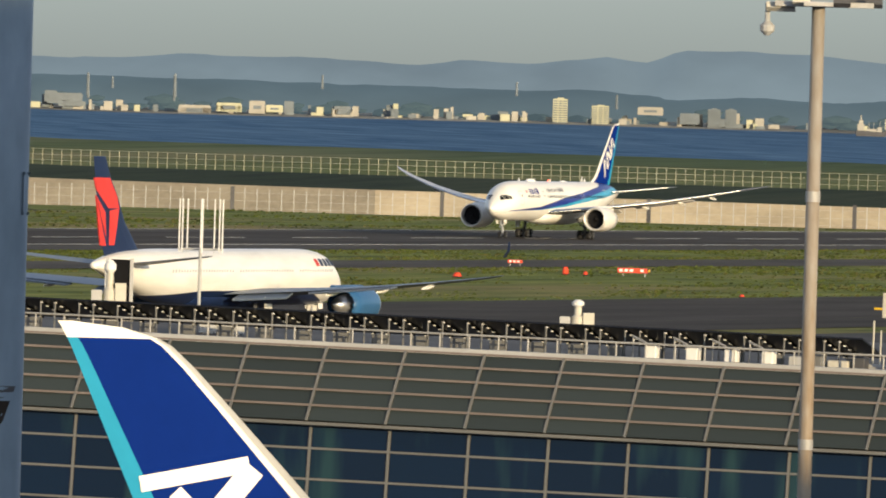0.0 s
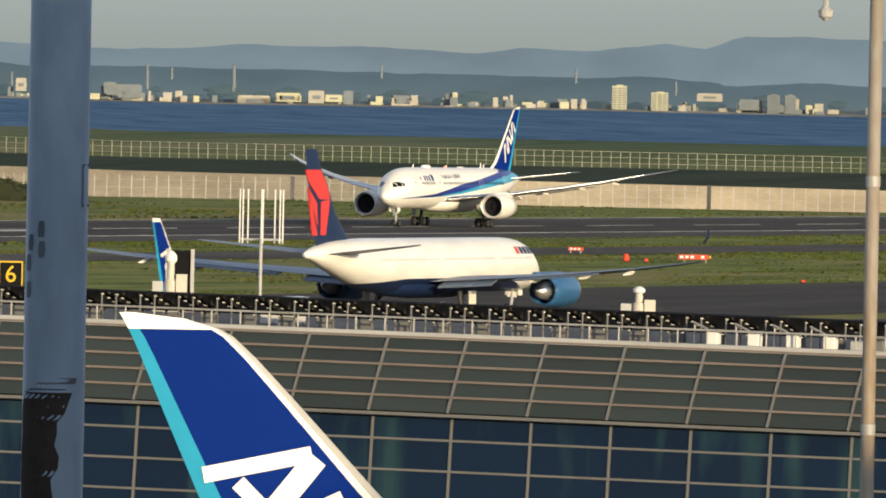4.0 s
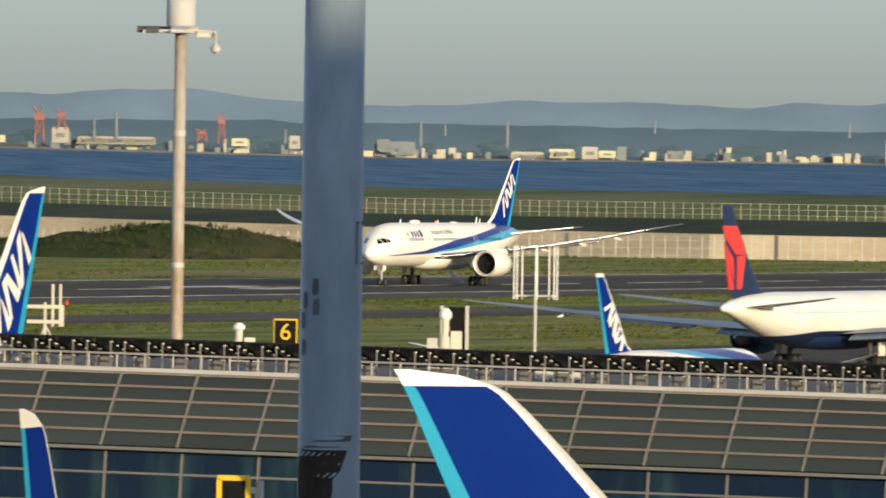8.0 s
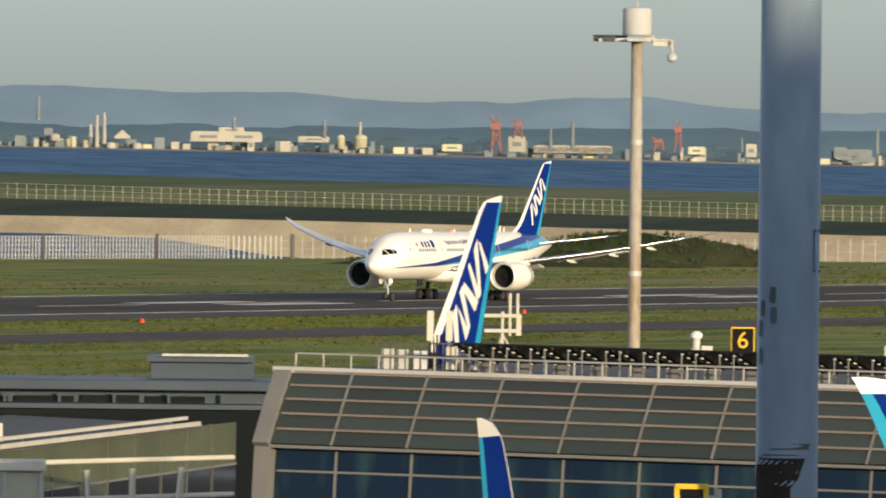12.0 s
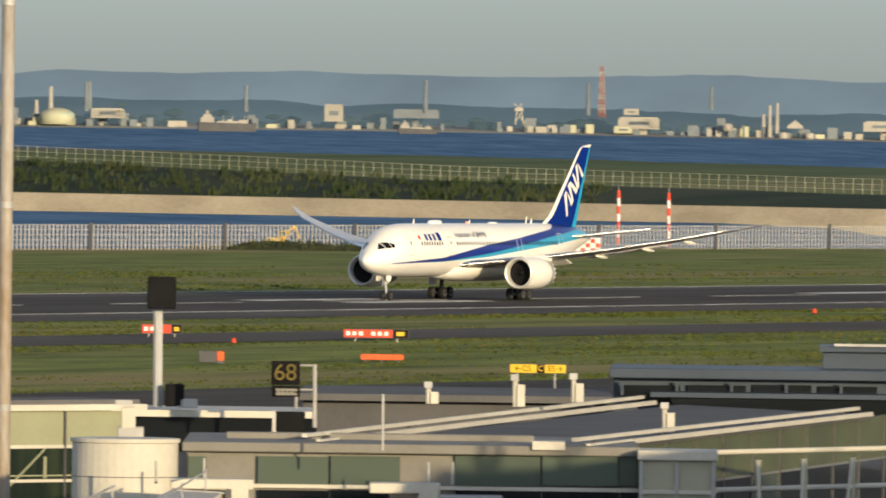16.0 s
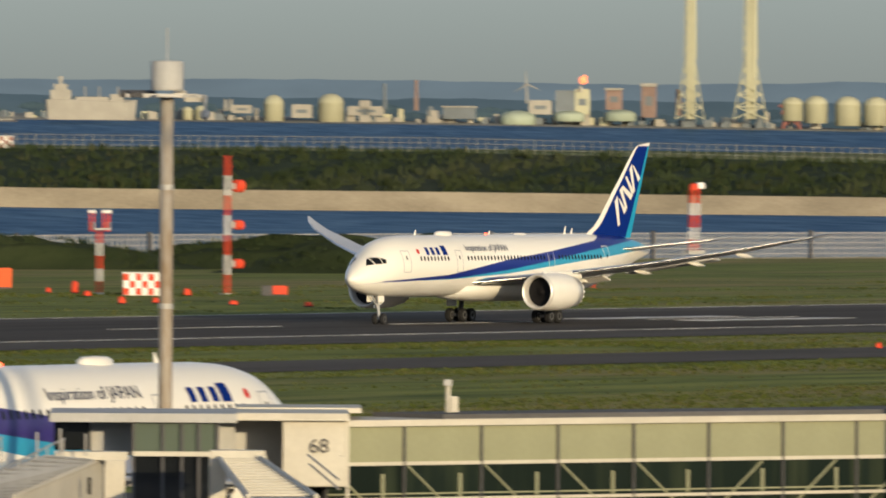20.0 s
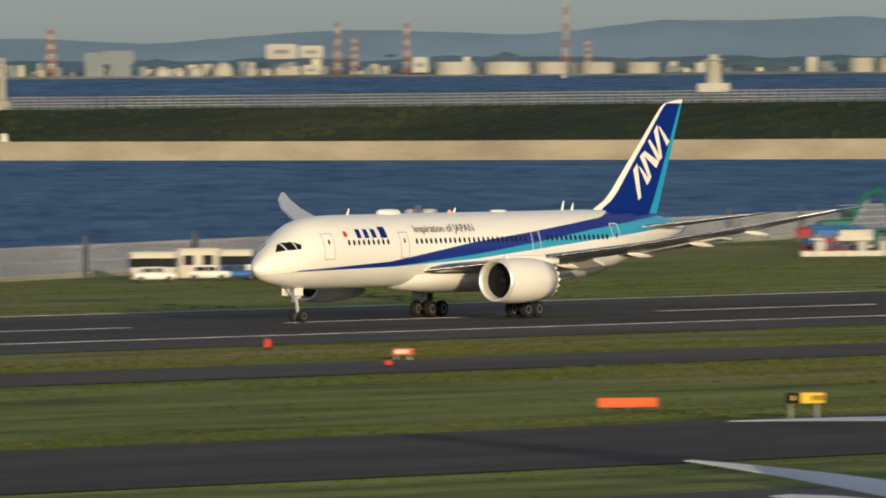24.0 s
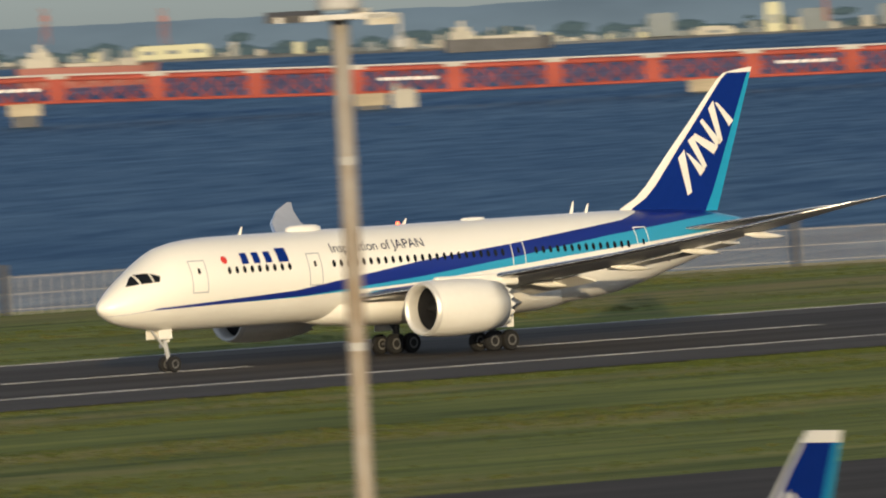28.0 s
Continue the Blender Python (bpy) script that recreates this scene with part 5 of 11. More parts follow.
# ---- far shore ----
def haze_glow_material(name, color, glow):
    """Hills and woods so far off that the air outshines them; that haze is put in as emission."""
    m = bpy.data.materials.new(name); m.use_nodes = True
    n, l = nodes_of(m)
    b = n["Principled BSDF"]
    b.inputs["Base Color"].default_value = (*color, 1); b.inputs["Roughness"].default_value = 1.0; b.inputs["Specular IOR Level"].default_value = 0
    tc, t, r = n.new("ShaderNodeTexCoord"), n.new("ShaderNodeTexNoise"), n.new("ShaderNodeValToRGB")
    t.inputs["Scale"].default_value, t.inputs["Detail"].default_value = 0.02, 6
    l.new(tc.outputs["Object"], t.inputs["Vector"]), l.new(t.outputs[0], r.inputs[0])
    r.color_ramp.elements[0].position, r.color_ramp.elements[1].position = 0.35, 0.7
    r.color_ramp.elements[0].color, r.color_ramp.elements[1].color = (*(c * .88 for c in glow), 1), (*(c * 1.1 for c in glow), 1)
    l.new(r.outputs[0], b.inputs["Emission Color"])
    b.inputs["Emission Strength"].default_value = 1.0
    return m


def hill_range(name, e_rows, r, color, glow, label, rough=1.0):
    m = haze_glow_material(name, color, glow)
    bm = bmesh.new()
    az = np.arange(28, 82, 0.06)
    top = [at_angle(a, r + 60, table(e_rows, a) + 0.006 * noise.fractal((a * 4.2, r * .01, 0), 1, 2, 4) + 0.003 * noise.noise((a * 22, 3, 0)) + .012 * (rough - 1) * noise.fractal((a * 2.6, 9, 0), 1, 2, 5)) for a in az]
    strip(bm, [[at_angle(a, r, table(E_SHORE, a) - 0.03) for a in az], top, [p + polar(a, 60) - Vector((0, 0, 40)) for p, a in zip(top, az)]])
    return tagged(put(name, bm, m, smooth=True), label, "hills", kind="structure")


HILL_FAR = [(80, .22)]
HILL_FAR += [(72.28, 0.28), (72.0, 0.312), (71.63, 0.318), (71.35, 0.316), (71.22, 0.258), (71.02, 0.276), (70.69, 0.235), (70.36, 0.247), (70.16, 0.212), (69.96, 0.227), (69.6, 0.236), (69.32, 0.232), (69.09, 0.237), (68.84, 0.211), (68.59, 0.204), (68.03, 0.224), (67.67, 0.272), (67.19, 0.254), (67.05, 0.234), (66.86, 0.242), (66.55, 0.237), (66.04, 0.274), (65.6, 0.267), (65.09, 0.294), (64.59, 0.284), (64.18, 0.274), (63.7, 0.274), (63.12, 0.289), (62.51, 0.271), (62.07, 0.281)]
HILL_FAR += [(61.49, 0.241), (60.99, 0.251), (60.83, 0.243), (60.07, 0.233), (59.31, 0.242), (58.62, 0.25), (57.78, 0.243), (56.77, 0.237), (56.25, 0.247), (56.01, 0.247), (55.49, 0.253), (54.84, 0.276), (54.61, 0.305), (54.34, 0.33), (53.91, 0.32), (53.41, 0.322), (52.88, 0.266), (52.5, 0.274), (52.0, 0.292), (51.62, 0.265), (51.11, 0.237), (50.73, 0.26), (50.23, 0.265), (49.72, 0.275), (48.48, 0.283), (47.97, 0.301), (47.21, 0.302), (46.91, 0.331), (46.76, 0.316), (46.33, 0.279)]
HILL_FAR += [(45.84, 0.283), (45.43, 0.25), (44.16, 0.261), (43.66, 0.239)]
HILL_FAR += [(43, .30), (28, .32)]
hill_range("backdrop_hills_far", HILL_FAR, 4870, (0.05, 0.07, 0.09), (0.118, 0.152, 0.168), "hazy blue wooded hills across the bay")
HILL_NEAR = [(80, .10), (70, .12), (68, .13), (66, .12), (63, .15), (60, .16), (57, .17), (54, .17), (50, .16), (46, .16), (28, .2)]
hill_range("backdrop_hills_near", HILL_NEAR, 4840, (0.05, 0.065, 0.06), (0.062, 0.088, 0.102), "low hills behind the shore, glowing blue-green for haze", 1.9)


def far_thing(name, bm, mat, label, category):
    ob = put(name, bm, mat)
    label = label if len(label.split()) > 3 else label + " on the far shore"
    return tagged(ob, label, category)


def far_frame(az, r, e):
    p = at_angle(az, r, e)
    return Matrix.Translation(p) @ Matrix.Rotation(radians(-az), 4, "Z")


def sizes(r, w, h_):
    return r * radians(w), r * radians(h_)


def far_block(name, az, e, w, h_, mat, label="pale low building on the far shore", r=4790, cap=None):
    ww, hh = sizes(r, w, h_ * 0.8)
    m = far_frame(az, r, e - 0.012)
    bm = bmesh.new()
    hh += r * radians(0.012)
    box(bm, -ww / 2, 0, 0, ww / 2, ww * 0.5 + 4, hh * 0.9, m)
    box(bm, -ww * (.56 if cap else .47), -1 if cap else 1, hh * .9, ww * (.56 if cap else .47), ww * 0.4 + 3, hh, m, 2 if cap else 0)
    k = max(1, int(ww / 9))
    for i in range(k):
        x = -ww / 2 + ww * (i + 0.25) / k
        box(bm, x, -0.25, hh * 0.35, x + ww / k * 0.5, 0.05, hh * 0.62, m, 1)
    return far_thing(name, bm, [mat, "far_grey", cap or mat], label, "building")


def far_tower(name, az, e, w, h_, mat, label="tall pale apartment tower", r=4790):
    ww, hh = sizes(r, w, h_)
    m = far_frame(az, r, e - 0.01)
    bm = bmesh.new()
    box(bm, -ww / 2, 0, 0, ww / 2, ww, hh, m)
    box(bm, -ww * .2, 1, hh, ww * .25, ww * .6, hh * 1.05, m)
    for i in range(10):
        for x0, x1 in ((-.46, -.18), (-.1, .14), (.2, .47)):
            z = hh * (0.06 + 0.092 * i)
            box(bm, ww * x0, -0.3, z, ww * x1, 0.05, z + hh * 0.045, m, 1)
    return far_thing(name, bm, [mat, "far_grey"], label, "building")


def far_chimney(name, az, e, w, h_, mat, label="slim tall chimney on the far shore", r=4790):
    ww, hh = sizes(r, min(w, 0.017), h_)
    bm = lathe(bmesh.new(), [(ww * .62, 0), (ww * .5, hh * .5), (ww * .42, hh), (ww * .3, hh)], 12, far_frame(az, r, e - .01))
    return far_thing(name, bm, mat, label, "chimney")


def far_tank(name, az, e, w, h_, mat, label="round tank on the far shore", r=4790):
    ww, hh = sizes(r, w, h_)
    a = ww / 2
    bm = lathe(bmesh.new(), [(a, -2), (a, hh * .62), (a * 1.02, hh * .63), (a * 1.02, hh * .66), (a * .9, hh * .8), (a * .6, hh * .94), (a * .2, hh), (.1, hh)], 24, far_frame(az, r, e))
    ob = far_thing(name, bm, mat, label, "tank")
    ob.data.polygons.foreach_set("use_smooth", [True] * len(ob.data.polygons))
    return ob


def far_flat(name, az, e, w, h_, mat, label="flat-topped tank on the far shore", r=4790):
    ww, hh = sizes(r, w, h_)
    a = ww / 2
    bm = lathe(bmesh.new(), [(a, -8), (a, hh * .9), (a * 1.02, hh * .9), (a * 1.02, hh * .95), (a * .5, hh), (.1, hh)], 26, far_frame(az, r, e))
    return far_thing(name, bm, mat, label, "tank")


def far_dome(name, az, e, w, h_, mat, label="low domed tank on the far shore", r=4790):
    ww, hh = sizes(r, w, h_)
    a = ww / 2
    bm = lathe(bmesh.new(), [(a, -1.5), (a, hh * .3)] + [(a * math.cos(t), hh * (.3 + .7 * math.sin(t))) for t in np.linspace(0.15, 1.5, 7)], 22, far_frame(az, r, e))
    ob = far_thing(name, bm, mat, label, "tank")
    ob.data.polygons.foreach_set("use_smooth", [True] * len(ob.data.polygons))
    return ob


def far_gable(name, az, e, w, h_, mat, label="gabled shed on the far shore", r=4790):
    ww, hh = sizes(r, w, h_)
    m = far_frame(az, r, e - .01)
    bm = bmesh.new()
    v = [bm.verts.new(m @ Vector(p)) for y in (0, 40) for p in ((-ww / 2, y, 0), (ww / 2, y, 0), (ww / 2, y, hh * .25), (0, y, hh), (-ww / 2, y, hh * .25))]
    bm.faces.new(v[:5]), bm.faces.new(v[5:][::-1])
    for i in range(5):
        j = (i + 1) % 5
        bm.faces.new((v[i], v[i + 5], v[j + 5], v[j]))
    return far_thing(name, bm, mat, label, "shed")


def lattice(bm, w0, w1, hh, n, t, m, mats=(0, 1), legs=4):
    """A braced four-legged tower in alternating bands."""
    for i in range(n):
        z0, z1 = hh * i / n, hh * (i + 1) / n
        a0, a1 = w0 + (w1 - w0) * i / n, w0 + (w1 - w0) * (i + 1) / n
        mt = mats[i % 2]
        c0 = [Vector((x * a0 / 2, y * a0 / 2, z0)) for x, y in ((-1, -1), (1, -1), (1, 1), (-1, 1))]
        c1 = [Vector((x * a1 / 2, y * a1 / 2, z1)) for x, y in ((-1, -1), (1, -1), (1, 1), (-1, 1))]
        for k in range(4):
            q = (k + 1) % 4
            for p, s in ((c0[k], c1[k]), (c0[k], c1[q]), (c0[q], c1[k]), (c1[k], c1[q])):
                tube(bm, m @ p, m @ s, t, n=4, mat=mt, caps=False)


def far_lattice(name, az, e, w, h_, mat, label="lattice tower on the far shore", r=4790):
    ww, hh = sizes(r, w, h_)
    bm = bmesh.new()
    lattice(bm, ww * 0.9, ww * 0.4, hh, 9, ww * 0.05, far_frame(az, r, e - .01))
    for k in range(9):
        z = hh * (k + .2) / 9; s = ww * (1.1 - .55 * k / 9) * .06
        box(bm, -s, -s, z, s, s, z + hh / 13, far_frame(az, r, e - .01), k % 2)
    return far_thing(name, bm, [mat, "far_white" if mat == "far_red" else mat], label, "tower")


def far_flare(name, az, e, w, h_, mat, label="tall flare stack with pale tip", r=4790):
    ww, hh = sizes(r, w, h_)
    m = far_frame(az, r, e - .01)
    bm = bmesh.new()
    lattice(bm, ww, ww * 0.3, hh * .3, 5, ww * 0.022, m, (0, 0))
    lattice(bm, ww * .42, ww * .3, hh * .7, 14, ww * 0.016, m @ Matrix.Translation((0, 0, hh * .3)), (0, 0))
    for x in (-.06, .11):
        tube(bm, m @ Vector((ww * x, -ww * .2, 0)), m @ Vector((ww * x, -ww * .2, hh * 1.02)), ww * .085, n=10)
    return far_thing(name, bm, mat, label, "tower")


def far_crane(name, az, e, w, h_, mat, label="red harbour crane in haze", r=4790):
    ww, hh = sizes(r, w, h_)
    m = far_frame(az, r, e - .01)
    bm = bmesh.new()
    t = ww * .07
    for x in (-.35, .35):
        tube(bm, m @ Vector((x * ww, 0, 0)), m @ Vector((x * ww * .6, 0, hh * .7)), t, n=5), tube(bm, m @ Vector((x * ww, 8, 0)), m @ Vector((x * ww * .6, 8, hh * .7)), t, n=5)
        tube(bm, m @ Vector((x * ww, 0, hh * .1)), m @ Vector((-x * ww * .6, 0, hh * .6)), t * .6, n=4)
    box(bm, -ww * .4, -2, hh * .62, ww * .35, 8, hh * .78, m)
    tube(bm, m @ Vector((0, 0, hh * .75)), m @ Vector((-ww * .5, 0, hh)), t, n=5), tube(bm, m @ Vector((0, 0, hh * .75)), m @ Vector((ww * .2, 0, hh * .98)), t, n=5)
    return far_thing(name, bm, mat, label, "crane")


def far_turbine(name, az, e, w, h_, mat, label="white wind turbine across the bay", r=4790):
    ww, hh = sizes(r, w, h_)
    m = far_frame(az, r, e)
    bm = bmesh.new()
    tube(bm, m @ Vector((0, 0, 0)), m @ Vector((0, 0, hh * .62)), ww * .045, ww * .03, 8)
    for a in (95, 215, 335):
        d = Vector((math.cos(radians(a)), 0, math.sin(radians(a)))) * ww * .55
        tube(bm, m @ Vector((0, -2, hh * .62)), m @ (Vector((0, -2, hh * .62)) + d), ww * .03, ww * .008, 6)
    box(bm, -ww * .05, -2, hh * .6, ww * .05, 3, hh * .65, m)
    return far_thing(name, bm, mat, label, "wind turbine")


def far_flame(name, az, e, w, h_, mat, label="small orange flame of a flare stack", r=4790):
    ww, hh = sizes(r, w, h_)
    bm = lathe(bmesh.new(), [(ww * .12, 0), (ww * .38, hh * .35), (ww * .3, hh * .6), (ww * .1, hh * .9), (.2, hh)], 10, far_frame(az, r, e) @ Matrix.Rotation(radians(28), 4, "Y"))
    return far_thing(name, bm, mat, label, "flame")


def far_ship(name, az, e, w, h_, mat, label="small pale ship on the bay", r=4700):
    ww, hh = sizes(r, w, h_)
    m = far_frame(az, r, e)
    bm = bmesh.new()
    d = ww * .16
    low = [(-.48, 0), (-.46, -.5), (.4, -.5), (.5, 0), (.4, .5), (-.46, .5)]
    a = [bm.verts.new(m @ Vector((x * ww * .96, y * d, -3))) for x, y in low]; b = [bm.verts.new(m @ Vector((x * ww, y * d, hh * (.34 if abs(x) > .45 else .26)))) for x, y in low]
    for i in range(6):
        j = (i + 1) % 6
        bm.faces.new((a[i], a[j], b[j], b[i]))
    bm.faces.new(b)
    s = -1 if name == "gas_tanker" else 1
    for x0, x1, z0, z1 in ((-.42, -.2, .26, .62), (-.38, -.24, .6, .78), (-.33, -.29, .78, 1.0), (-.15, .2, .26, .42), (.22, .36, .26, .5)):
        box(bm, x0 * ww, -d * .4, z0 * hh, x1 * ww, d * .4, z1 * hh, m, 1)
    for x in (-.05, .1, .3):
        tube(bm, m @ Vector((x * ww, 0, hh * .3)), m @ Vector((x * ww, 0, hh * .72)), ww * .008, n=5, mat=1)
    bmesh.ops.recalc_face_normals(bm, faces=bm.faces)
    return far_thing(name, bm, ["dark_grey" if mat == "far_grey" else mat, "far_white"], label, "ship")


# shore, woods and the many small houses
bm = bmesh.new()
az_ = np.arange(30, 80, 0.1)
strip(bm, [[at_angle(a, R_SHORE - 25, table(E_SHORE, a) - .016 - .003 * noise.noise((a * 5, 1, 0))) for a in az_], [at_angle(a, R_SHORE - 22, table(E_SHORE, a) - .004) for a in az_], [at_angle(a, R_SHORE + 60, table(E_SHORE, a) + .02) for a in az_]])
tagged(put("ground_far_shore", bm, plain("far_shore", (0.27, 0.27, 0.24), 0.95, vary=0.5, scale=0.03), smooth=True), "pale stone shoreline across the bay", "shore", kind="structure")
rng = random.Random(7)
bm = bmesh.new()
for i in range(1500):
    a = rng.uniform(36, 74)
    if noise.noise((a * 1.7, 5, 0)) < -0.15 and rng.random() < .8:
        continue
    e = table(E_SHORE, a) + abs(rng.gauss(0, .022)) + .004
    w, h_ = rng.uniform(0.9, 4.2), rng.uniform(0.4, 1.2)
    box(bm, -w / 2, 0, -4, w / 2, w * .7, h_, far_frame(a, 4795 + rng.uniform(-4, 8), e), rng.choice((0, 0, 1, 2, 2, 2)))
tagged(put("distant_town", bm, ["far_white", "tank_cream", "far_grey"]), "many small pale houses and sheds along the far shore", "town", kind="stuff")
# Tree clumps whose glow stands for the haze before them
bm = bmesh.new()
for i in range(1000):
    a = rng.uniform(36, 74)
    e = table(E_SHORE, a) + abs(rng.gauss(0, .03)) + .002
    w = rng.uniform(3, 10)
    bmesh.ops.create_icosphere(bm, subdivisions=1, radius=w / 2, matrix=far_frame(a, 4812 + rng.uniform(-3, 12), e) @ Matrix.Diagonal((1.5, .6, rng.uniform(.35, .7), 1))) 
tagged(put("distant_woods", bm, haze_glow_material("far_trees_haze", (0.02, 0.03, 0.028), (0.050, 0.072, 0.080))), "clumps of trees between the far houses, glowing faintly for haze", "woods", kind="stuff")
far_block("office_building", 69.460, -0.010, 0.071, 0.056, "far_white", "pale office block on the far shore")
far_tower("tower_block", 70.817, -0.020, 0.066, 0.114, "tank_cream", "tall pale apartment tower with dark floors")
far_tower("tower_block", 70.997, -0.021, 0.076, 0.089, "tank_cream", "broad pale apartment tower with dark floors")
far_tower("tower_block", 71.507, -0.034, 0.058, 0.101, "far_grey", "grey apartment tower in haze")
far_tower("tower_block", 71.582, -0.032, 0.051, 0.099, "far_grey", "grey apartment tower in haze")
far_block("warehouse", 69.180, -0.027, 0.147, 0.033, "far_white")
far_block("warehouse", 69.335, -0.005, 0.114, 0.023, "tank_cream")
far_block("warehouse", 69.838, -0.016, 0.081, 0.035, "far_white")
far_block("shed", 70.056, -0.036, 0.046, 0.020, "far_white")
far_block("warehouse", 68.623, -0.002, 0.106, 0.035, "far_grey")
far_block("warehouse", 71.398, -0.001, 0.089, 0.046, "far_grey")
far_block("warehouse", 71.675, -0.058, 0.081, 0.028, "far_white")
far_block("shed", 71.221, 0.035, 0.114, 0.030, "far_white")
far_block("shed", 71.532, -0.008, 0.101, 0.030, "far_grey")
far_ship("cargo_ship", 72.209, -0.053, 0.139, 0.104, "far_grey", "grey ship with cranes moored at the far shore")
far_chimney("chimney", 68.702, 0.035, 0.010, 0.111, "far_grey", "thin grey chimney in haze")
far_chimney("chimney", 69.091, 0.050, 0.010, 0.106, "far_grey", "thin grey chimney in haze")
far_chimney("chimney", 68.810, 0.083, 0.010, 0.051, "far_grey", "thin grey chimney in haze")
far_chimney("chimney", 71.069, 0.056, 0.010, 0.063, "far_grey", "thin grey chimney in haze")
far_chimney("chimney", 69.749, 0.106, 0.010, 0.063, "far_grey", "thin grey chimney in haze")
far_chimney("chimney", 70.620, 0.101, 0.010, 0.063, "far_grey", "thin grey chimney in haze")
far_crane("red_crane", 66.993, 0.024, 0.061, 0.167, "far_red", "red harbour crane in haze")
far_crane("red_crane", 67.092, 0.088, 0.056, 0.089, "far_red", "red harbour crane in haze")
far_block("silo_block", 67.087, 0.030, 0.076, 0.073, "far_white")
far_crane("red_crane", 67.809, 0.036, 0.043, 0.139, "far_red", "red harbour crane in haze")
far_crane("red_crane", 67.722, 0.040, 0.061, 0.058, "far_red", "red harbour crane in haze")
far_block("warehouse", 67.890, 0.027, 0.071, 0.028, "tank_cream")
far_block("office_building", 68.137, 0.018, 0.048, 0.058, "far_white")
far_block("warehouse", 69.180, -0.020, 0.144, 0.035, "far_white")
far_block("warehouse", 69.333, -0.000, 0.111, 0.028, "tank_cream")
far_block("shed", 67.337, 0.029, 0.352, 0.025, "far_white")
far_block("shed", 69.538, -0.002, 0.076, 0.025, "tank_cream")
far_block("shed", 69.842, -0.005, 0.076, 0.033, "far_grey")
far_block("shed", 68.598, 0.009, 0.159, 0.046, "far_grey")
far_block("silo_block", 68.535, 0.016, 0.056, 0.048, "far_grey")
far_chimney("chimney", 67.239, 0.040, 0.010, 0.101, "far_grey", "thin grey chimney in haze")
far_chimney("chimney", 67.335, 0.041, 0.010, 0.109, "far_grey", "thin grey chimney in haze")
far_chimney("chimney", 68.699, 0.049, 0.010, 0.101, "far_grey", "thin grey chimney in haze")
far_chimney("chimney", 69.087, 0.034, 0.010, 0.116, "far_grey", "thin grey chimney in haze")
far_chimney("chimney", 68.094, 0.040, 0.010, 0.063, "far_grey", "thin grey chimney in haze")
far_block("long_warehouse", 65.784, 0.061, 0.319, 0.043, "far_white", "long cream warehouse by the far jetty")
far_block("long_warehouse", 65.808, 0.102, 0.114, 0.015, "far_white", "low upper storey on a far warehouse")
far_block("tower_hut", 65.896, 0.012, 0.030, 0.078, "far_white")
far_gable("gable_shed", 65.319, 0.069, 0.071, 0.038, "far_white", "pale shed with a pointed roof")
far_chimney("chimney", 65.177, 0.075, 0.015, 0.056, "far_white", "slim pale chimney")
far_chimney("chimney", 65.205, 0.030, 0.015, 0.142, "far_white", "slim pale chimney")
far_chimney("chimney", 65.238, 0.045, 0.015, 0.137, "far_white", "slim pale chimney")
far_chimney("chimney", 66.224, 0.081, 0.015, 0.076, "far_grey", "slim pale chimney")
far_chimney("chimney", 66.384, 0.048, 0.015, 0.106, "far_white", "slim pale chimney")
far_chimney("chimney", 65.819, 0.107, 0.015, 0.063, "far_grey", "slim pale chimney")
far_chimney("chimney", 67.336, 0.053, 0.015, 0.116, "far_grey", "slim pale chimney")
far_chimney("chimney", 67.237, 0.052, 0.015, 0.081, "far_grey", "slim pale chimney")
far_tank("storage_tank", 66.298, 0.047, 0.035, 0.040, "tank_cream")
far_tank("storage_tank", 66.386, 0.053, 0.058, 0.035, "tank_cream")
far_block("warehouse", 66.796, 0.029, 0.089, 0.025, "tank_cream")
far_block("warehouse", 67.336, 0.027, 0.349, 0.023, "far_white")
far_block("shed", 66.176, 0.063, 0.139, 0.018, "far_white")
far_dome("dome_tank", 65.268, 0.025, 0.043, 0.018, "far_white")
far_dome("dome_tank", 65.385, 0.024, 0.041, 0.018, "far_white")
far_block("office_building", 64.618, 0.059, 0.185, 0.048, "far_white", "white stepped building by the water")
far_block("office_building", 64.585, 0.122, 0.068, 0.020, "far_white", "white roof on the low shore")
far_block("shed", 64.549, 0.040, 0.081, 0.025, "tank_cream")
far_dome("dome_tank", 65.017, 0.061, 0.046, 0.018, "far_white")
far_lattice("lattice_tower", 64.450, 0.115, 0.033, 0.220, "far_red", "faint red and white lattice tower")
far_chimney("chimney", 64.391, 0.115, 0.030, 0.144, "far_grey", "grey chimney in haze")
far_chimney("chimney", 63.662, 0.121, 0.030, 0.142, "far_grey", "broad grey chimney in haze")
far_chimney("chimney", 64.942, 0.146, 0.015, 0.106, "far_grey", "grey chimney in haze")
far_ship("cargo_ship", 63.623, 0.020, 0.172, 0.053, "far_grey", "grey ship on the far water")
far_crane("conveyor", 64.083, 0.071, 0.051, 0.096, "far_white", "pale conveyor gantry")
far_tank("storage_tank", 61.459, 0.043, 0.111, 0.127, "tank_cream", "pale green round tank with a domed top")
far_tank("storage_tank", 61.722, 0.051, 0.061, 0.121, "tank_cream", "pale green round tank with a domed top")
far_chimney("chimney", 61.322, 0.080, 0.020, 0.139, "far_grey", "chimney on the far shore")
far_chimney("chimney", 61.983, 0.094, 0.020, 0.116, "far_white", "chimney on the far shore")
far_chimney("chimney", 62.144, 0.106, 0.020, 0.129, "far_grey", "chimney on the far shore")
far_chimney("chimney", 61.920, 0.093, 0.020, 0.061, "far_white", "chimney on the far shore")
far_chimney("chimney", 62.858, 0.113, 0.020, 0.121, "far_grey", "chimney on the far shore")
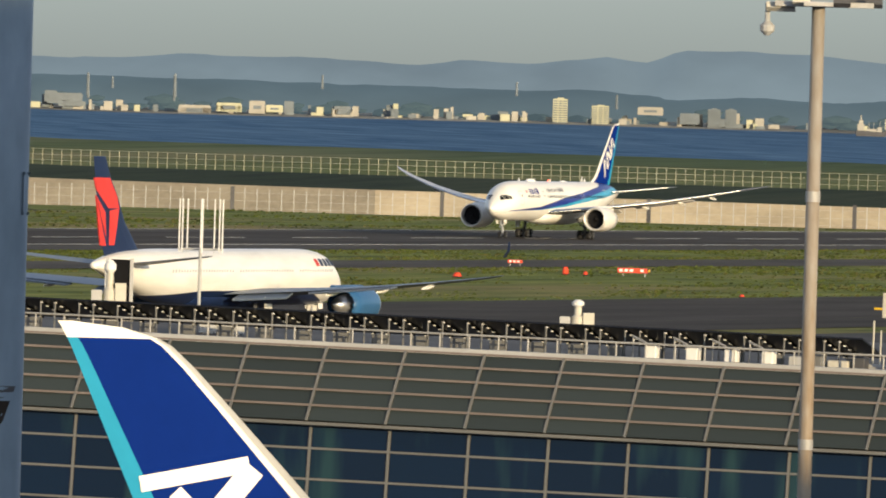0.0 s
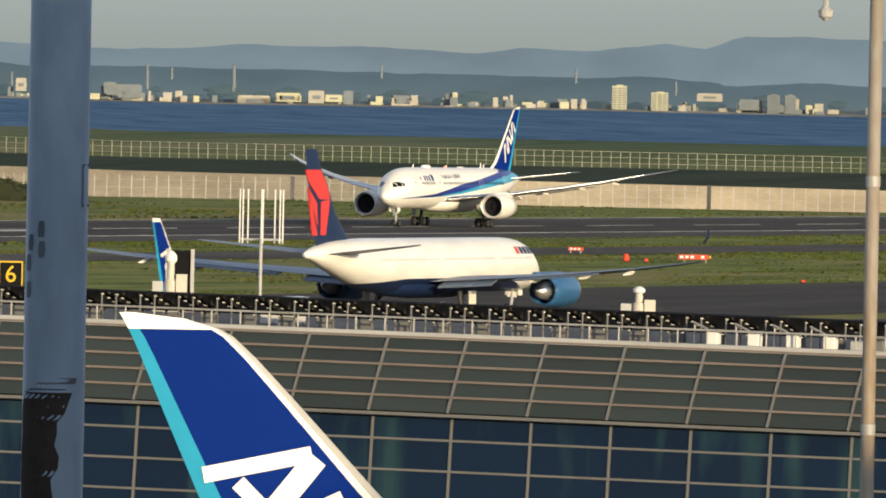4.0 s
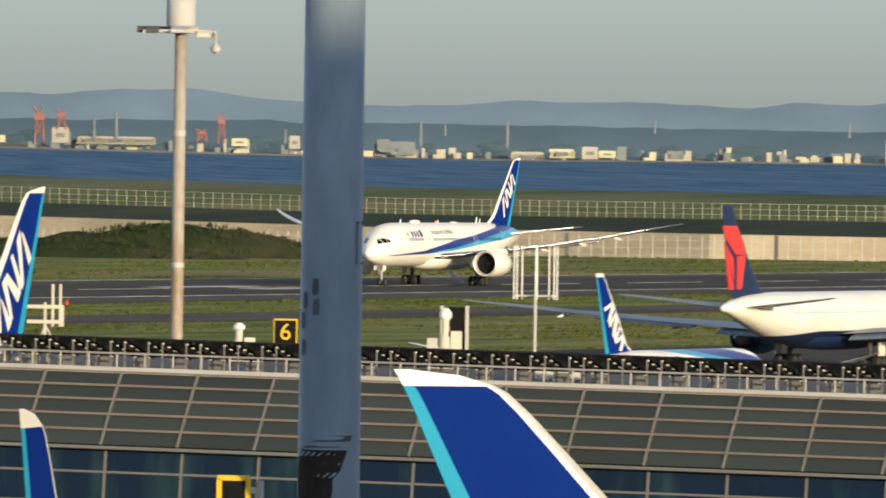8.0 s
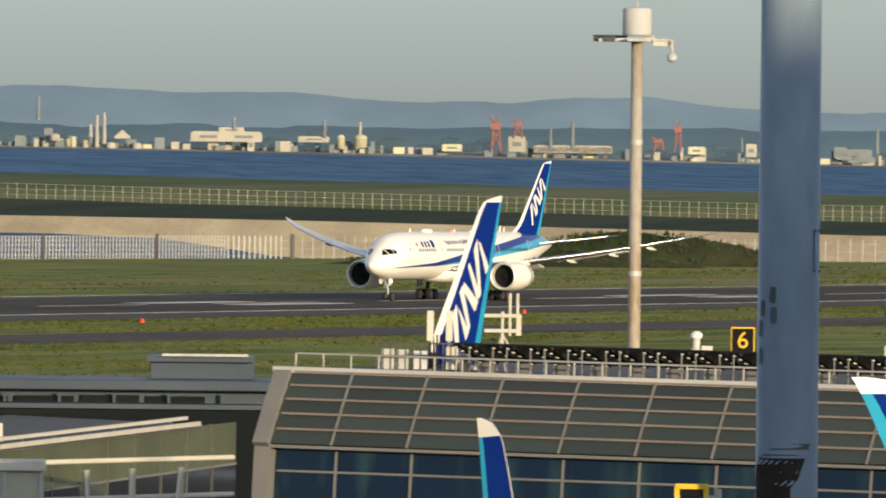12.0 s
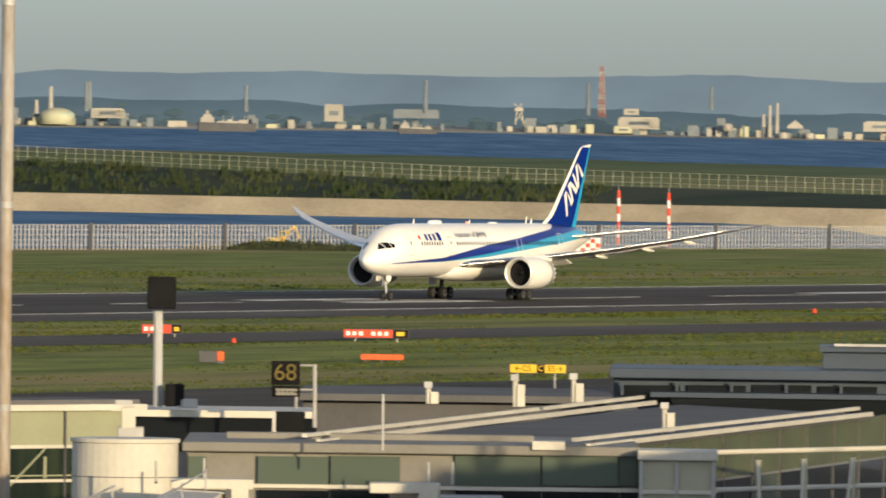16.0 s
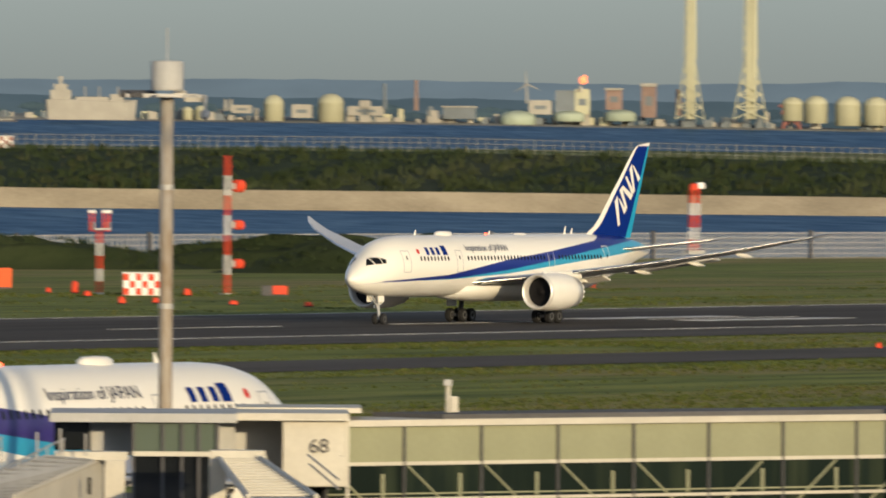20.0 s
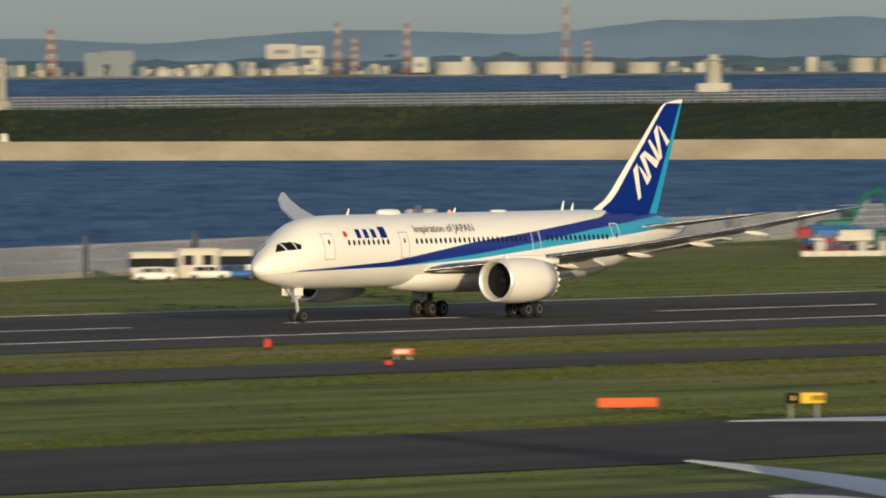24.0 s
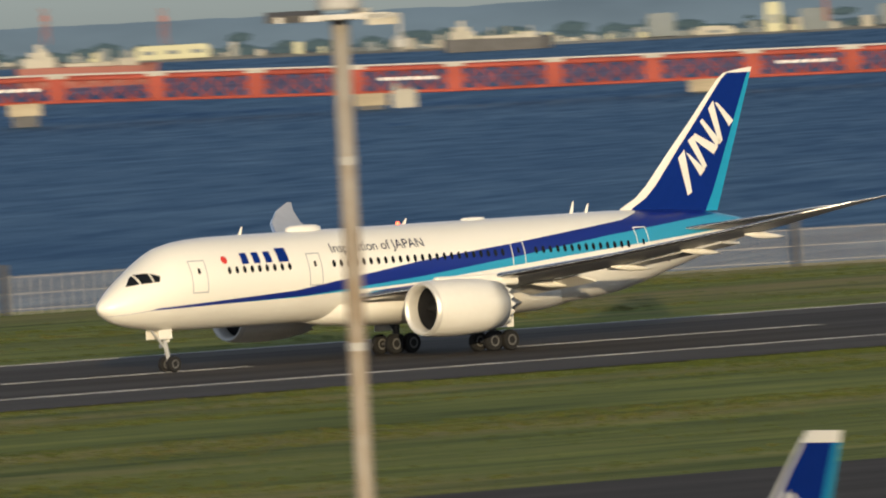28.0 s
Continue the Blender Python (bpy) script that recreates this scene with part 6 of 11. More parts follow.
far_chimney("chimney", 63.663, 0.116, 0.020, 0.147, "far_grey", "chimney on the far shore")
far_block("warehouse", 62.240, 0.079, 0.149, 0.035, "far_white")
far_block("office_building", 64.621, 0.064, 0.180, 0.046, "far_white")
far_block("office_building", 63.252, 0.076, 0.084, 0.081, "far_white")
far_block("warehouse", 63.621, 0.095, 0.203, 0.035, "far_grey")
far_ship("cargo_ship", 63.629, 0.017, 0.177, 0.048, "far_grey", "grey ship on the far water")
far_dome("dome_tank", 62.014, 0.054, 0.157, 0.056, "tank_cream")
far_ship("cargo_ship", 62.771, 0.026, 0.273, 0.081, "far_grey", "pale ship moored at the far quay")
far_lattice("lattice_tower", 64.455, 0.103, 0.030, 0.202, "far_red", "faint red and white lattice tower")
far_tank("storage_tank", 58.478, 0.066, 0.089, 0.111, "tank_cream", "pale green round tank with a domed top")
far_tank("storage_tank", 58.734, 0.070, 0.114, 0.114, "tank_cream", "pale green round tank with a domed top")
far_tank("storage_tank", 58.092, 0.079, 0.046, 0.043, "tank_cream", "small pale green round tank")
far_tank("storage_tank", 58.153, 0.079, 0.051, 0.048, "tank_cream", "small pale green round tank")
far_block("plant_block", 58.604, 0.087, 0.091, 0.060, "far_white", "pale low plant building by the quay")
far_block("plant_block", 58.335, 0.106, 0.091, 0.031, "far_white", "pale low plant building by the quay")
far_chimney("chimney", 58.262, 0.115, 0.015, 0.051, "far_white", "short white chimney at the quay")
far_chimney("chimney", 58.286, 0.115, 0.013, 0.053, "far_white", "short white chimney at the quay")
far_block("plant_block", 58.887, 0.066, 0.051, 0.111, "far_white", "narrow white plant tower by the quay")
far_block("plant_block", 58.891, 0.099, 0.165, 0.037, "far_white", "pale low plant building by the quay")
far_chimney("chimney", 58.975, 0.125, 0.015, 0.116, "far_grey", "thin grey chimney in haze")
far_chimney("chimney", 59.116, 0.121, 0.038, 0.137, "far_brick", "dull red chimney in haze")
far_dome("dome_tank", 59.571, 0.063, 0.162, 0.051, "far_green", "low pale green dome")
far_dome("dome_tank", 59.802, 0.084, 0.139, 0.030, "far_green", "low pale green dome")
far_dome("dome_tank", 60.031, 0.086, 0.142, 0.035, "far_green", "low pale green dome")
far_block("plant_block", 59.784, 0.109, 0.089, 0.120, "far_grey", "grey side of a square plant building")
far_block("plant_block", 59.860, 0.110, 0.068, 0.126, "tank_cream", "square cream plant building")
far_block("plant_block", 60.002, 0.131, 0.073, 0.107, "far_brick", "reddish open plant frame with a pale top", cap="far_white")
far_block("plant_block", 60.158, 0.097, 0.066, 0.177, "far_brick", "tall reddish plant frame with a pale top", cap="far_white")
far_block("plant_block", 60.292, 0.107, 0.025, 0.132, "far_brick", "narrow reddish plant frame")
far_block("plant_block", 59.672, 0.109, 0.101, 0.064, "far_white", "pale low plant building by the quay")
far_block("plant_block", 59.310, 0.086, 0.147, 0.057, "far_grey", "grey low plant building by the quay", cap="far_white")
far_tank("storage_tank", 60.802, 0.098, 0.094, 0.083, "tank_cream", "grey-green round tank with a domed top")
far_tank("storage_tank", 60.907, 0.088, 0.101, 0.099, "tank_cream", "grey-green round tank with a domed top")
far_tank("storage_tank", 61.049, 0.077, 0.114, 0.109, "tank_cream", "pale green round tank with a domed top")
far_tank("storage_tank", 61.176, 0.080, 0.109, 0.104, "tank_cream", "pale green round tank with a domed top")
far_flare("flare_tower", 60.342, 0.090, 0.127, 0.903, "tank_cream", "tall cream steel lattice tower of the gas works")
far_flare("flare_tower", 60.611, 0.092, 0.147, 0.903, "tank_cream", "tall cream steel lattice tower of the gas works")
far_crane("red_crane", 60.797, 0.045, 0.109, 0.109, "far_red", "small red jetty crane")
far_turbine("wind_turbine", 59.611, 0.146, 0.116, 0.139, "far_white", "white three-bladed wind turbine")
far_flame("flare_flame", 59.854, 0.234, 0.053, 0.046, "flame", "orange flare burning at the gas works")
far_chimney("chimney", 59.851, 0.206, 0.015, 0.030, "far_white", "thin flare tip above the plant")
far_tank("storage_tank", 61.457, 0.043, 0.106, 0.127, "tank_cream", "pale green round tank with a domed top")
far_tank("storage_tank", 61.723, 0.050, 0.071, 0.121, "tank_cream", "pale green round tank with a domed top")
far_chimney("chimney", 61.322, 0.080, 0.018, 0.139, "far_grey")
far_chimney("chimney", 61.987, 0.090, 0.013, 0.126, "far_white")
far_chimney("chimney", 62.158, 0.116, 0.030, 0.126, "far_grey")
far_dome("dome_tank", 62.017, 0.065, 0.152, 0.040, "far_green", "low pale green dome")
far_block("warehouse", 62.239, 0.084, 0.142, 0.033, "far_white")
far_ship("gas_tanker", 57.654, 0.097, 0.420, 0.157, "far_white", "long cream tanker ship with a tall bridge")
far_ship("small_boat", 58.634, -0.019, 0.051, 0.056, "far_white", "small white work boat")
far_ship("small_boat", 58.763, -0.028, 0.046, 0.035, "far_grey", "small dark work boat")
far_flat("storage_tank", 54.476, 0.085, 0.170, 0.063, "far_white", "cream oil tank")
far_flat("storage_tank", 54.323, 0.085, 0.116, 0.063, "far_white", "cream oil tank")
far_flat("storage_tank", 54.768, 0.102, 0.147, 0.046, "far_white", "cream oil tank")
far_flat("storage_tank", 55.028, 0.097, 0.129, 0.066, "far_white", "cream oil tank")
far_flat("storage_tank", 55.178, 0.091, 0.056, 0.076, "far_white", "cream oil tank")
far_dome("dome_tank", 55.282, 0.091, 0.081, 0.071, "tank_cream")
far_tank("dome_tank", 55.408, 0.091, 0.182, 0.104, "tank_cream", "large cream domed tank")
far_lattice("lattice_tower", 55.191, 0.162, 0.046, 0.271, "far_red", "tall red and white lattice tower")
far_lattice("lattice_tower", 56.545, 0.110, 0.046, 0.334, "far_red", "tall red and white lattice tower")
far_lattice("lattice_tower", 56.601, 0.110, 0.035, 0.326, "far_red", "tall red and white lattice tower")
far_flat("silo", 56.101, 0.073, 0.048, 0.129, "tank_cream", "tall cream silo")
far_flat("silo", 56.208, 0.070, 0.111, 0.137, "tank_cream", "group of tall cream silos")
far_chimney("chimney", 54.933, 0.117, 0.013, 0.172, "far_red", "thin plant chimney")
far_chimney("chimney", 54.963, 0.117, 0.013, 0.157, "far_red", "thin plant chimney")
far_chimney("chimney", 55.133, 0.117, 0.013, 0.202, "far_white", "thin plant chimney")
far_chimney("chimney", 55.738, 0.116, 0.013, 0.101, "far_red", "thin plant chimney")
far_chimney("chimney", 55.862, 0.116, 0.013, 0.106, "far_white", "thin plant chimney")
far_chimney("chimney", 55.945, 0.116, 0.013, 0.121, "far_red", "thin plant chimney")
far_chimney("chimney", 55.965, 0.116, 0.013, 0.111, "far_red", "thin plant chimney")
far_chimney("chimney", 56.041, 0.116, 0.013, 0.094, "far_red", "thin plant chimney")
far_chimney("chimney", 54.852, 0.117, 0.013, 0.164, "far_red", "thin plant chimney")
far_chimney("chimney", 55.292, 0.117, 0.013, 0.132, "far_red", "thin plant chimney")
far_block("warehouse", 55.593, 0.101, 0.137, 0.040, "far_white")
far_block("warehouse", 56.866, 0.110, 0.182, 0.040, "far_grey")
far_block("warehouse", 57.049, 0.110, 0.081, 0.038, "far_grey")
far_block("plant_block", 55.744, 0.091, 0.068, 0.076, "far_grey")
far_block("plant_block", 54.603, 0.092, 0.063, 0.096, "far_grey")
far_block("plant_block", 56.564, 0.090, 0.316, 0.046, "far_grey")
far_ship("small_boat", 56.906, 0.054, 0.114, 0.030, "far_grey", "small boat in haze")
far_ship("small_boat", 57.255, 0.049, 0.154, 0.028, "far_grey", "small boat in haze")
far_ship("small_boat", 55.780, -0.013, 0.066, 0.020, "far_white", "small white boat")
far_ship("small_boat", 56.069, 0.012, 0.046, 0.028, "far_white", "small white boat")
far_flare("flare_tower", 49.607, 0.119, 0.066, 0.430, "tank_cream", "cream gas flare tower")
far_flare("flare_tower", 49.980, 0.110, 0.073, 0.435, "tank_cream", "cream gas flare tower")
far_chimney("chimney", 49.499, 0.095, 0.025, 0.202, "far_white", "white chimney")
far_block("plant_block", 50.144, 0.124, 0.111, 0.121, "far_grey")
far_lattice("lattice_tower", 50.417, 0.122, 0.038, 0.218, "far_red", "red lattice tower in haze")
far_lattice("lattice_tower", 50.694, 0.114, 0.051, 0.197, "far_red", "red lattice tower in haze")
far_lattice("lattice_tower", 50.263, 0.118, 0.035, 0.159, "far_red", "red lattice tower in haze")
far_block("plant_block", 50.883, 0.102, 0.076, 0.121, "far_grey")
far_block("plant_block", 50.993, 0.157, 0.144, 0.061, "far_grey")
far_block("plant_block", 51.003, 0.091, 0.089, 0.078, "far_grey")
far_dome("dome_tank", 51.190, 0.074, 0.068, 0.061, "far_white", "white domed tank")
far_dome("dome_tank", 51.267, 0.073, 0.051, 0.056, "far_white", "white domed tank")
far_dome("dome_tank", 51.338, 0.078, 0.061, 0.056, "far_white", "white domed tank")
far_dome("dome_tank", 51.462, 0.076, 0.096, 0.076, "far_white", "white domed tank")
far_dome("dome_tank", 51.589, 0.085, 0.056, 0.046, "far_white", "white domed tank")
far_dome("dome_tank", 51.657, 0.085, 0.051, 0.038, "far_white", "white domed tank")
far_dome("dome_tank", 49.719, 0.093, 0.076, 0.040, "far_white", "white domed tank")
far_block("office_building", 51.726, 0.175, 0.137, 0.068, "far_white", "white buildings on the wooded hill")
far_block("office_building", 51.859, 0.179, 0.104, 0.053, "far_white", "white buildings on the wooded hill")
far_block("shed", 51.857, 0.103, 0.076, 0.040, "far_white")
far_block("shed", 52.347, 0.109, 0.068, 0.071, "far_white")
far_lattice("lattice_tower", 51.977, 0.097, 0.035, 0.240, "far_red", "red and white chimney")
far_lattice("lattice_tower", 52.053, 0.122, 0.035, 0.152, "far_red", "red and white chimney")
far_lattice("lattice_tower", 52.286, 0.104, 0.035, 0.223, "far_red", "red and white chimney")
far_lattice("lattice_tower", 53.000, 0.138, 0.035, 0.329, "far_red", "red and white chimney")
far_lattice("lattice_tower", 53.098, 0.122, 0.035, 0.132, "far_red", "red and white chimney")
far_flat("storage_tank", 52.499, 0.092, 0.170, 0.053, "far_white", "cream oil tank")
far_flat("storage_tank", 52.733, 0.090, 0.208, 0.053, "far_white", "cream oil tank")
far_flat("storage_tank", 52.935, 0.088, 0.147, 0.053, "far_white", "cream oil tank")
far_flat("storage_tank", 53.137, 0.086, 0.157, 0.053, "far_white", "cream oil tank")
far_flat("storage_tank", 53.342, 0.084, 0.152, 0.053, "far_white", "cream oil tank")
far_block("shed", 49.858, 0.091, 0.127, 0.035, "far_white")
far_ship("small_boat", 53.024, 0.011, 0.109, 0.089, "far_white", "small white boat with a mast")
far_chimney("chimney", 49.086, 0.104, 0.025, 0.207, "far_white", "white chimney")
far_chimney("chimney", 49.296, 0.102, 0.030, 0.202, "far_white", "white chimney")
far_chimney("chimney", 49.506, 0.099, 0.030, 0.202, "far_white", "white chimney")
far_flare("flare_tower", 49.216, 0.120, 0.076, 0.392, "tank_cream", "cream gas flare tower")
far_block("plant_block", 49.790, 0.122, 0.078, 0.132, "far_grey")
far_flat("storage_tank", 48.597, 0.094, 0.197, 0.096, "far_white", "cream oil tank")
far_lattice("lattice_tower", 50.415, 0.125, 0.046, 0.223, "far_red", "red lattice tower in haze")
far_flat("storage_tank", 46.453, 0.112, 0.235, 0.094, "far_white", "cream oil tank")
far_flat("storage_tank", 46.677, 0.095, 0.096, 0.073, "far_white", "cream oil tank")
far_flat("storage_tank", 46.812, 0.100, 0.089, 0.068, "far_white", "cream oil tank")
far_flat("storage_tank", 46.963, 0.102, 0.081, 0.066, "far_white", "cream oil tank")
far_flat("storage_tank", 47.134, 0.091, 0.129, 0.073, "far_white", "cream oil tank")
far_flat("storage_tank", 47.383, 0.094, 0.258, 0.073, "far_white", "cream oil tank")
far_flat("storage_tank", 47.665, 0.089, 0.246, 0.066, "far_white", "cream oil tank")
far_flat("storage_tank", 47.897, 0.092, 0.182, 0.073, "far_white", "cream oil tank")
far_block("plant_block", 48.386, 0.110, 0.208, 0.083, "tank_cream")
far_block("plant_block", 48.610, 0.114, 0.195, 0.076, "far_grey")
far_lattice("lattice_tower", 45.793, 0.102, 0.035, 0.207, "far_red", "red and white chimney")
far_lattice("lattice_tower", 47.848, 0.154, 0.041, 0.420, "far_red", "red lattice tower")
far_lattice("lattice_tower", 48.478, 0.177, 0.051, 0.334, "far_grey", "grey lattice tower")
far_block("shed", 45.950, 0.116, 0.114, 0.048, "far_red")
far_ship("cargo_ship", 46.887, 0.055, 0.094, 0.061, "far_grey", "grey ship on the water")
far_ship("cargo_ship", 47.124, 0.056, 0.147, 0.046, "far_grey", "grey barge on the water")
far_block("plant_block", 44.669, 0.192, 0.240, 0.058, "far_white")
far_block("plant_block", 44.484, 0.108, 0.152, 0.121, "far_grey")
far_chimney("chimney", 44.683, 0.116, 0.013, 0.169, "far_white")
far_block("warehouse", 44.985, 0.106, 0.306, 0.048, "far_white", "long white warehouse")
far_block("shed", 45.247, 0.110, 0.061, 0.046, "far_white")
far_block("shed", 44.366, 0.111, 0.094, 0.046, "tank_cream")
far_block("shed", 45.374, 0.092, 0.190, 0.028, "far_grey")
far_block("plant_block", 43.264, 0.132, 0.172, 0.126, "far_grey")
far_block("plant_block", 44.674, 0.198, 0.240, 0.061, "far_white")
far_block("plant_block", 44.546, 0.115, 0.190, 0.106, "far_grey")
far_block("warehouse", 44.987, 0.101, 0.309, 0.056, "far_white", "long white warehouse")
far_block("warehouse", 43.915, 0.113, 0.170, 0.058, "far_white")
far_block("shed", 44.379, 0.104, 0.096, 0.058, "tank_cream")
far_block("shed", 43.590, 0.124, 0.177, 0.046, "far_grey")
far_block("plant_block", 43.009, 0.129, 0.127, 0.101, "far_grey")
far_chimney("chimney", 44.009, 0.129, 0.015, 0.157, "far_grey", "thin plant chimney")
far_chimney("chimney", 44.080, 0.127, 0.015, 0.157, "far_grey", "thin plant chimney")
far_chimney("chimney", 44.687, 0.112, 0.015, 0.157, "far_grey", "thin plant chimney")
far_chimney("chimney", 44.773, 0.109, 0.015, 0.157, "far_grey", "thin plant chimney")
far_chimney("chimney", 43.212, 0.149, 0.015, 0.157, "far_grey", "thin plant chimney")
far_chimney("chimney", 43.275, 0.147, 0.015, 0.157, "far_grey", "thin plant chimney")
far_ship("cargo_ship", 41.228, 0.108, 0.506, 0.126, "far_grey", "long dark cargo ship with cream superstructure")
far_block("plant_block", 42.469, 0.108, 0.071, 0.169, "tank_cream")
far_block("plant_block", 42.659, 0.106, 0.139, 0.126, "far_grey")
far_chimney("chimney", 42.707, 0.156, 0.028, 0.152, "far_red", "red and white chimney")
far_block("plant_block", 43.273, 0.117, 0.177, 0.091, "tank_cream")
far_block("warehouse", 43.921, 0.116, 0.172, 0.061, "far_white")
far_block("shed", 44.377, 0.106, 0.094, 0.056, "far_white")
far_block("plant_block", 41.967, 0.129, 0.122, 0.114, "far_grey")
far_block("shed", 42.209, 0.116, 0.152, 0.040, "far_white")
far_block("shed", 39.775, 0.146, 0.329, 0.063, "tank_cream")
far_ship("container_ship", 39.381, 0.071, 0.658, 0.159, "far_red", "red and cream ship behind the trestle", r=4000)
far_crane("red_crane", 39.213, 0.240, 0.041, 0.164, "far_red", "red harbour crane in haze")
far_crane("red_crane", 39.743, 0.211, 0.041, 0.164, "far_red", "red harbour crane in haze")

far_ship("work_boat", 40.80, -0.088, 0.115, 0.075, "far_white", "small white work boat beside the trestle", r=3300)

# ---- fences ----
def run_points(points, step):
    out, carry = [], 0.0
    for (x0, y0), (x1, y1) in zip(points, points[1:]):
        d = math.hypot(x1 - x0, y1 - y0)
        s = carry
        while s < d:
            out.append((x0 + (x1 - x0) * s / d, y0 + (y1 - y0) * s / d, math.atan2(y1 - y0, x1 - x0)))
            s += step
        carry = s - d
    return out


FENCE_LINE = [(x, y - 12) for x, y in SHORE]
fence = thing("boundary_fence", None, "long pale steel slat fence along the water's edge", "fence")
bm = box(bmesh.new(), -0.11, -0.04, 0, 0.11, 0.04, 3.35); slat = bpy.data.meshes.new("slat"); bm.to_mesh(slat); bm.free(); slat.materials.append(M["fence_grey"])
bm = box(bmesh.new(), -0.07, -0.05, 0, 0.07, 0.05, 4.0); post = bpy.data.meshes.new("post"); bm.to_mesh(post); bm.free(); post.materials.append(M["white_paint"])
far_slats, far_posts, dark_posts, n_s = bmesh.new(), bmesh.new(), bmesh.new(), 0
for k, (x, y, a) in enumerate(run_points(FENCE_LINE, 1.1)):
    near_side = x < 1300
    if near_side and 640 < x < 960:
        shared("slat", slat, fence, pose(x, y, -0.1, 0, 0, math.degrees(a)))
    elif near_side:
        box(far_slats, -0.11, -0.04, -.1, 0.11, 0.04, 3.3, Matrix.Translation((x, y, 0)) @ Matrix.Rotation(a, 4, "Z"))
    else:
        if x > 2012 and k % 2:
            continue
        g = .06 if x > 2012 else .11
        box(far_posts, -g, -0.05, -.1, g, 0.05, 3.9, Matrix.Translation((x, y, 0)) @ Matrix.Rotation(a, 4, "Z"))
    if k % 34 == 0:
        box(dark_posts, -0.35, -0.3, -.1, 0.35, -0.05, 4.2, Matrix.Translation((x, y, 0)) @ Matrix.Rotation(a, 4, "Z"))
tagged(part("slat_run", far_slats, "fence_grey", fence), kind="stuff")
tagged(part("post_run", far_posts, "light_grey", fence, "thin pale posts"), kind="stuff")
tagged(part("gate_post_run", dark_posts, "dark_grey", fence, "dark wide posts"), kind="stuff")
for z in (0.7, 1.5, 2.3, 3.1, 3.8):
    bm = bmesh.new()
    for (x0, y0), (x1, y1) in zip(FENCE_LINE, FENCE_LINE[1:]):
        if 1290 < x0 < 2000:
            tube(bm, (x0, y0 + .06, z), (x1, y1 + .06, z), 0.06, n=4, caps=False)
    part("rail", bm, "fence_grey", fence)
for z in (0.4, 1.7, 3.1):
    for (x0, y0), (x1, y1) in zip(FENCE_LINE, FENCE_LINE[1:]):
        if not 1290 < x0 < 2000:
            part("low_rail", tube(bmesh.new(), (x0, y0 + .06, z), (x1, y1 + .06, z), 0.03, n=4, caps=False), "fence_grey", fence)
bank_fence = thing("bank_fence", None, "pale mesh fence on the crest of the far bank", "fence")
bm = bmesh.new()
prev = None
for az in np.arange(45.2, 79, 0.043):
    r = table(R_WALL, az) + 122
    e = table(E_CREST, az)
    p = at_angle(az, r, e)
    hgt = 3.4 if az > 57 else 3.1
    wd = 0.13 if az > 57 else 0.3
    box(bm, -wd / 2, -.05, -.6, wd / 2, .05, hgt, Matrix.Translation(p) @ Matrix.Rotation(radians(-az), 4, "Z"))
    q = p + Vector((0, 0, hgt))
    if prev is not None:
        for dz in ((0, -1.2, -2.4) if az > 57 else (0, -.8, -1.6, -2.3)):
            tube(bm, prev + Vector((0, 0, dz)), q + Vector((0, 0, dz)), 0.05 if az > 57 else .1, n=3, caps=False)
    prev = q
tagged(part("post_run", bm, plain("old_fence", (0.30, 0.29, 0.2), 0.7, vary=.2, scale=.1), bank_fence), kind="stuff")

# scrub on the bank, tufts on the airfield
def blade_material(name, colors):
    m = bpy.data.materials.new(name); m.use_nodes = True
    n, l = nodes_of(m)
    b = n["Principled BSDF"]
    b.inputs["Roughness"].default_value, b.inputs["Specular IOR Level"].default_value = 0.9, 0.1
    geo, r = n.new("ShaderNodeNewGeometry"), n.new("ShaderNodeValToRGB")
    t = n.new("ShaderNodeTexNoise"); t.inputs["Scale"].default_value, t.inputs["Detail"].default_value = 0.03, 4
    mix = n.new("ShaderNodeMath"); mix.operation = "MULTIPLY_ADD"; mix.inputs[1].default_value = 0.45
    l.new(geo.outputs["Position"], t.inputs["Vector"]), l.new(geo.outputs["Random Per Island"], mix.inputs[0]), l.new(t.outputs[0], mix.inputs[2])
    e = r.color_ramp.elements
    e[0].position, e[1].position = 0.35, 1.05
    e[0].color, e[1].color = (*colors[0], 1), (*colors[2], 1)
    k = e.new(0.75); k.color = (*colors[1], 1)
    l.new(mix.outputs[0], r.inputs[0]), l.new(r.outputs[0], b.inputs["Base Color"])
    return m


rng = random.Random(21)
def clump(bm, m, n, s, mat=0):
    """A tuft of small leaning blades and leaves."""
    for _ in range(n):
        p = Vector((rng.uniform(-s, s), rng.uniform(-s, s) * .6, 0))
        q = p + Vector((rng.uniform(-.35, .35) * s, rng.uniform(-.3, .3) * s, s * rng.uniform(.5, 1.2)))
        w = s * rng.uniform(.1, .22)
        v = [bm.verts.new(m @ c) for c in (p + Vector((-w, 0, 0)), p + Vector((w, 0, 0)), q + Vector((w * .5, w * .6, 0)), q + Vector((-w * .3, -w * .5, s * .1)))]
        bm.faces.new(v).material_index = mat


bm = bmesh.new()
for i in range(5200):
    az = rng.uniform(45.5, 64.5)
    f = rng.random()
    if az > 61.5 and rng.random() < .5:
        continue
    r = table(R_WALL, az) + 14 + 106 * f
    e0, e1 = table(E_WALL, az), table(E_CREST, az)
    p = at_angle(az, r, e0 + (e1 - e0) * f) - Vector((0, 0, .3))
    s = rng.uniform(.8, 2.2) if az > 56 else rng.uniform(.6, 1.3)
    clump(bm, Matrix.Translation(p) @ Matrix.Rotation(radians(-az), 4, "Z"), 5, s, rng.choice((0, 0, 1)))
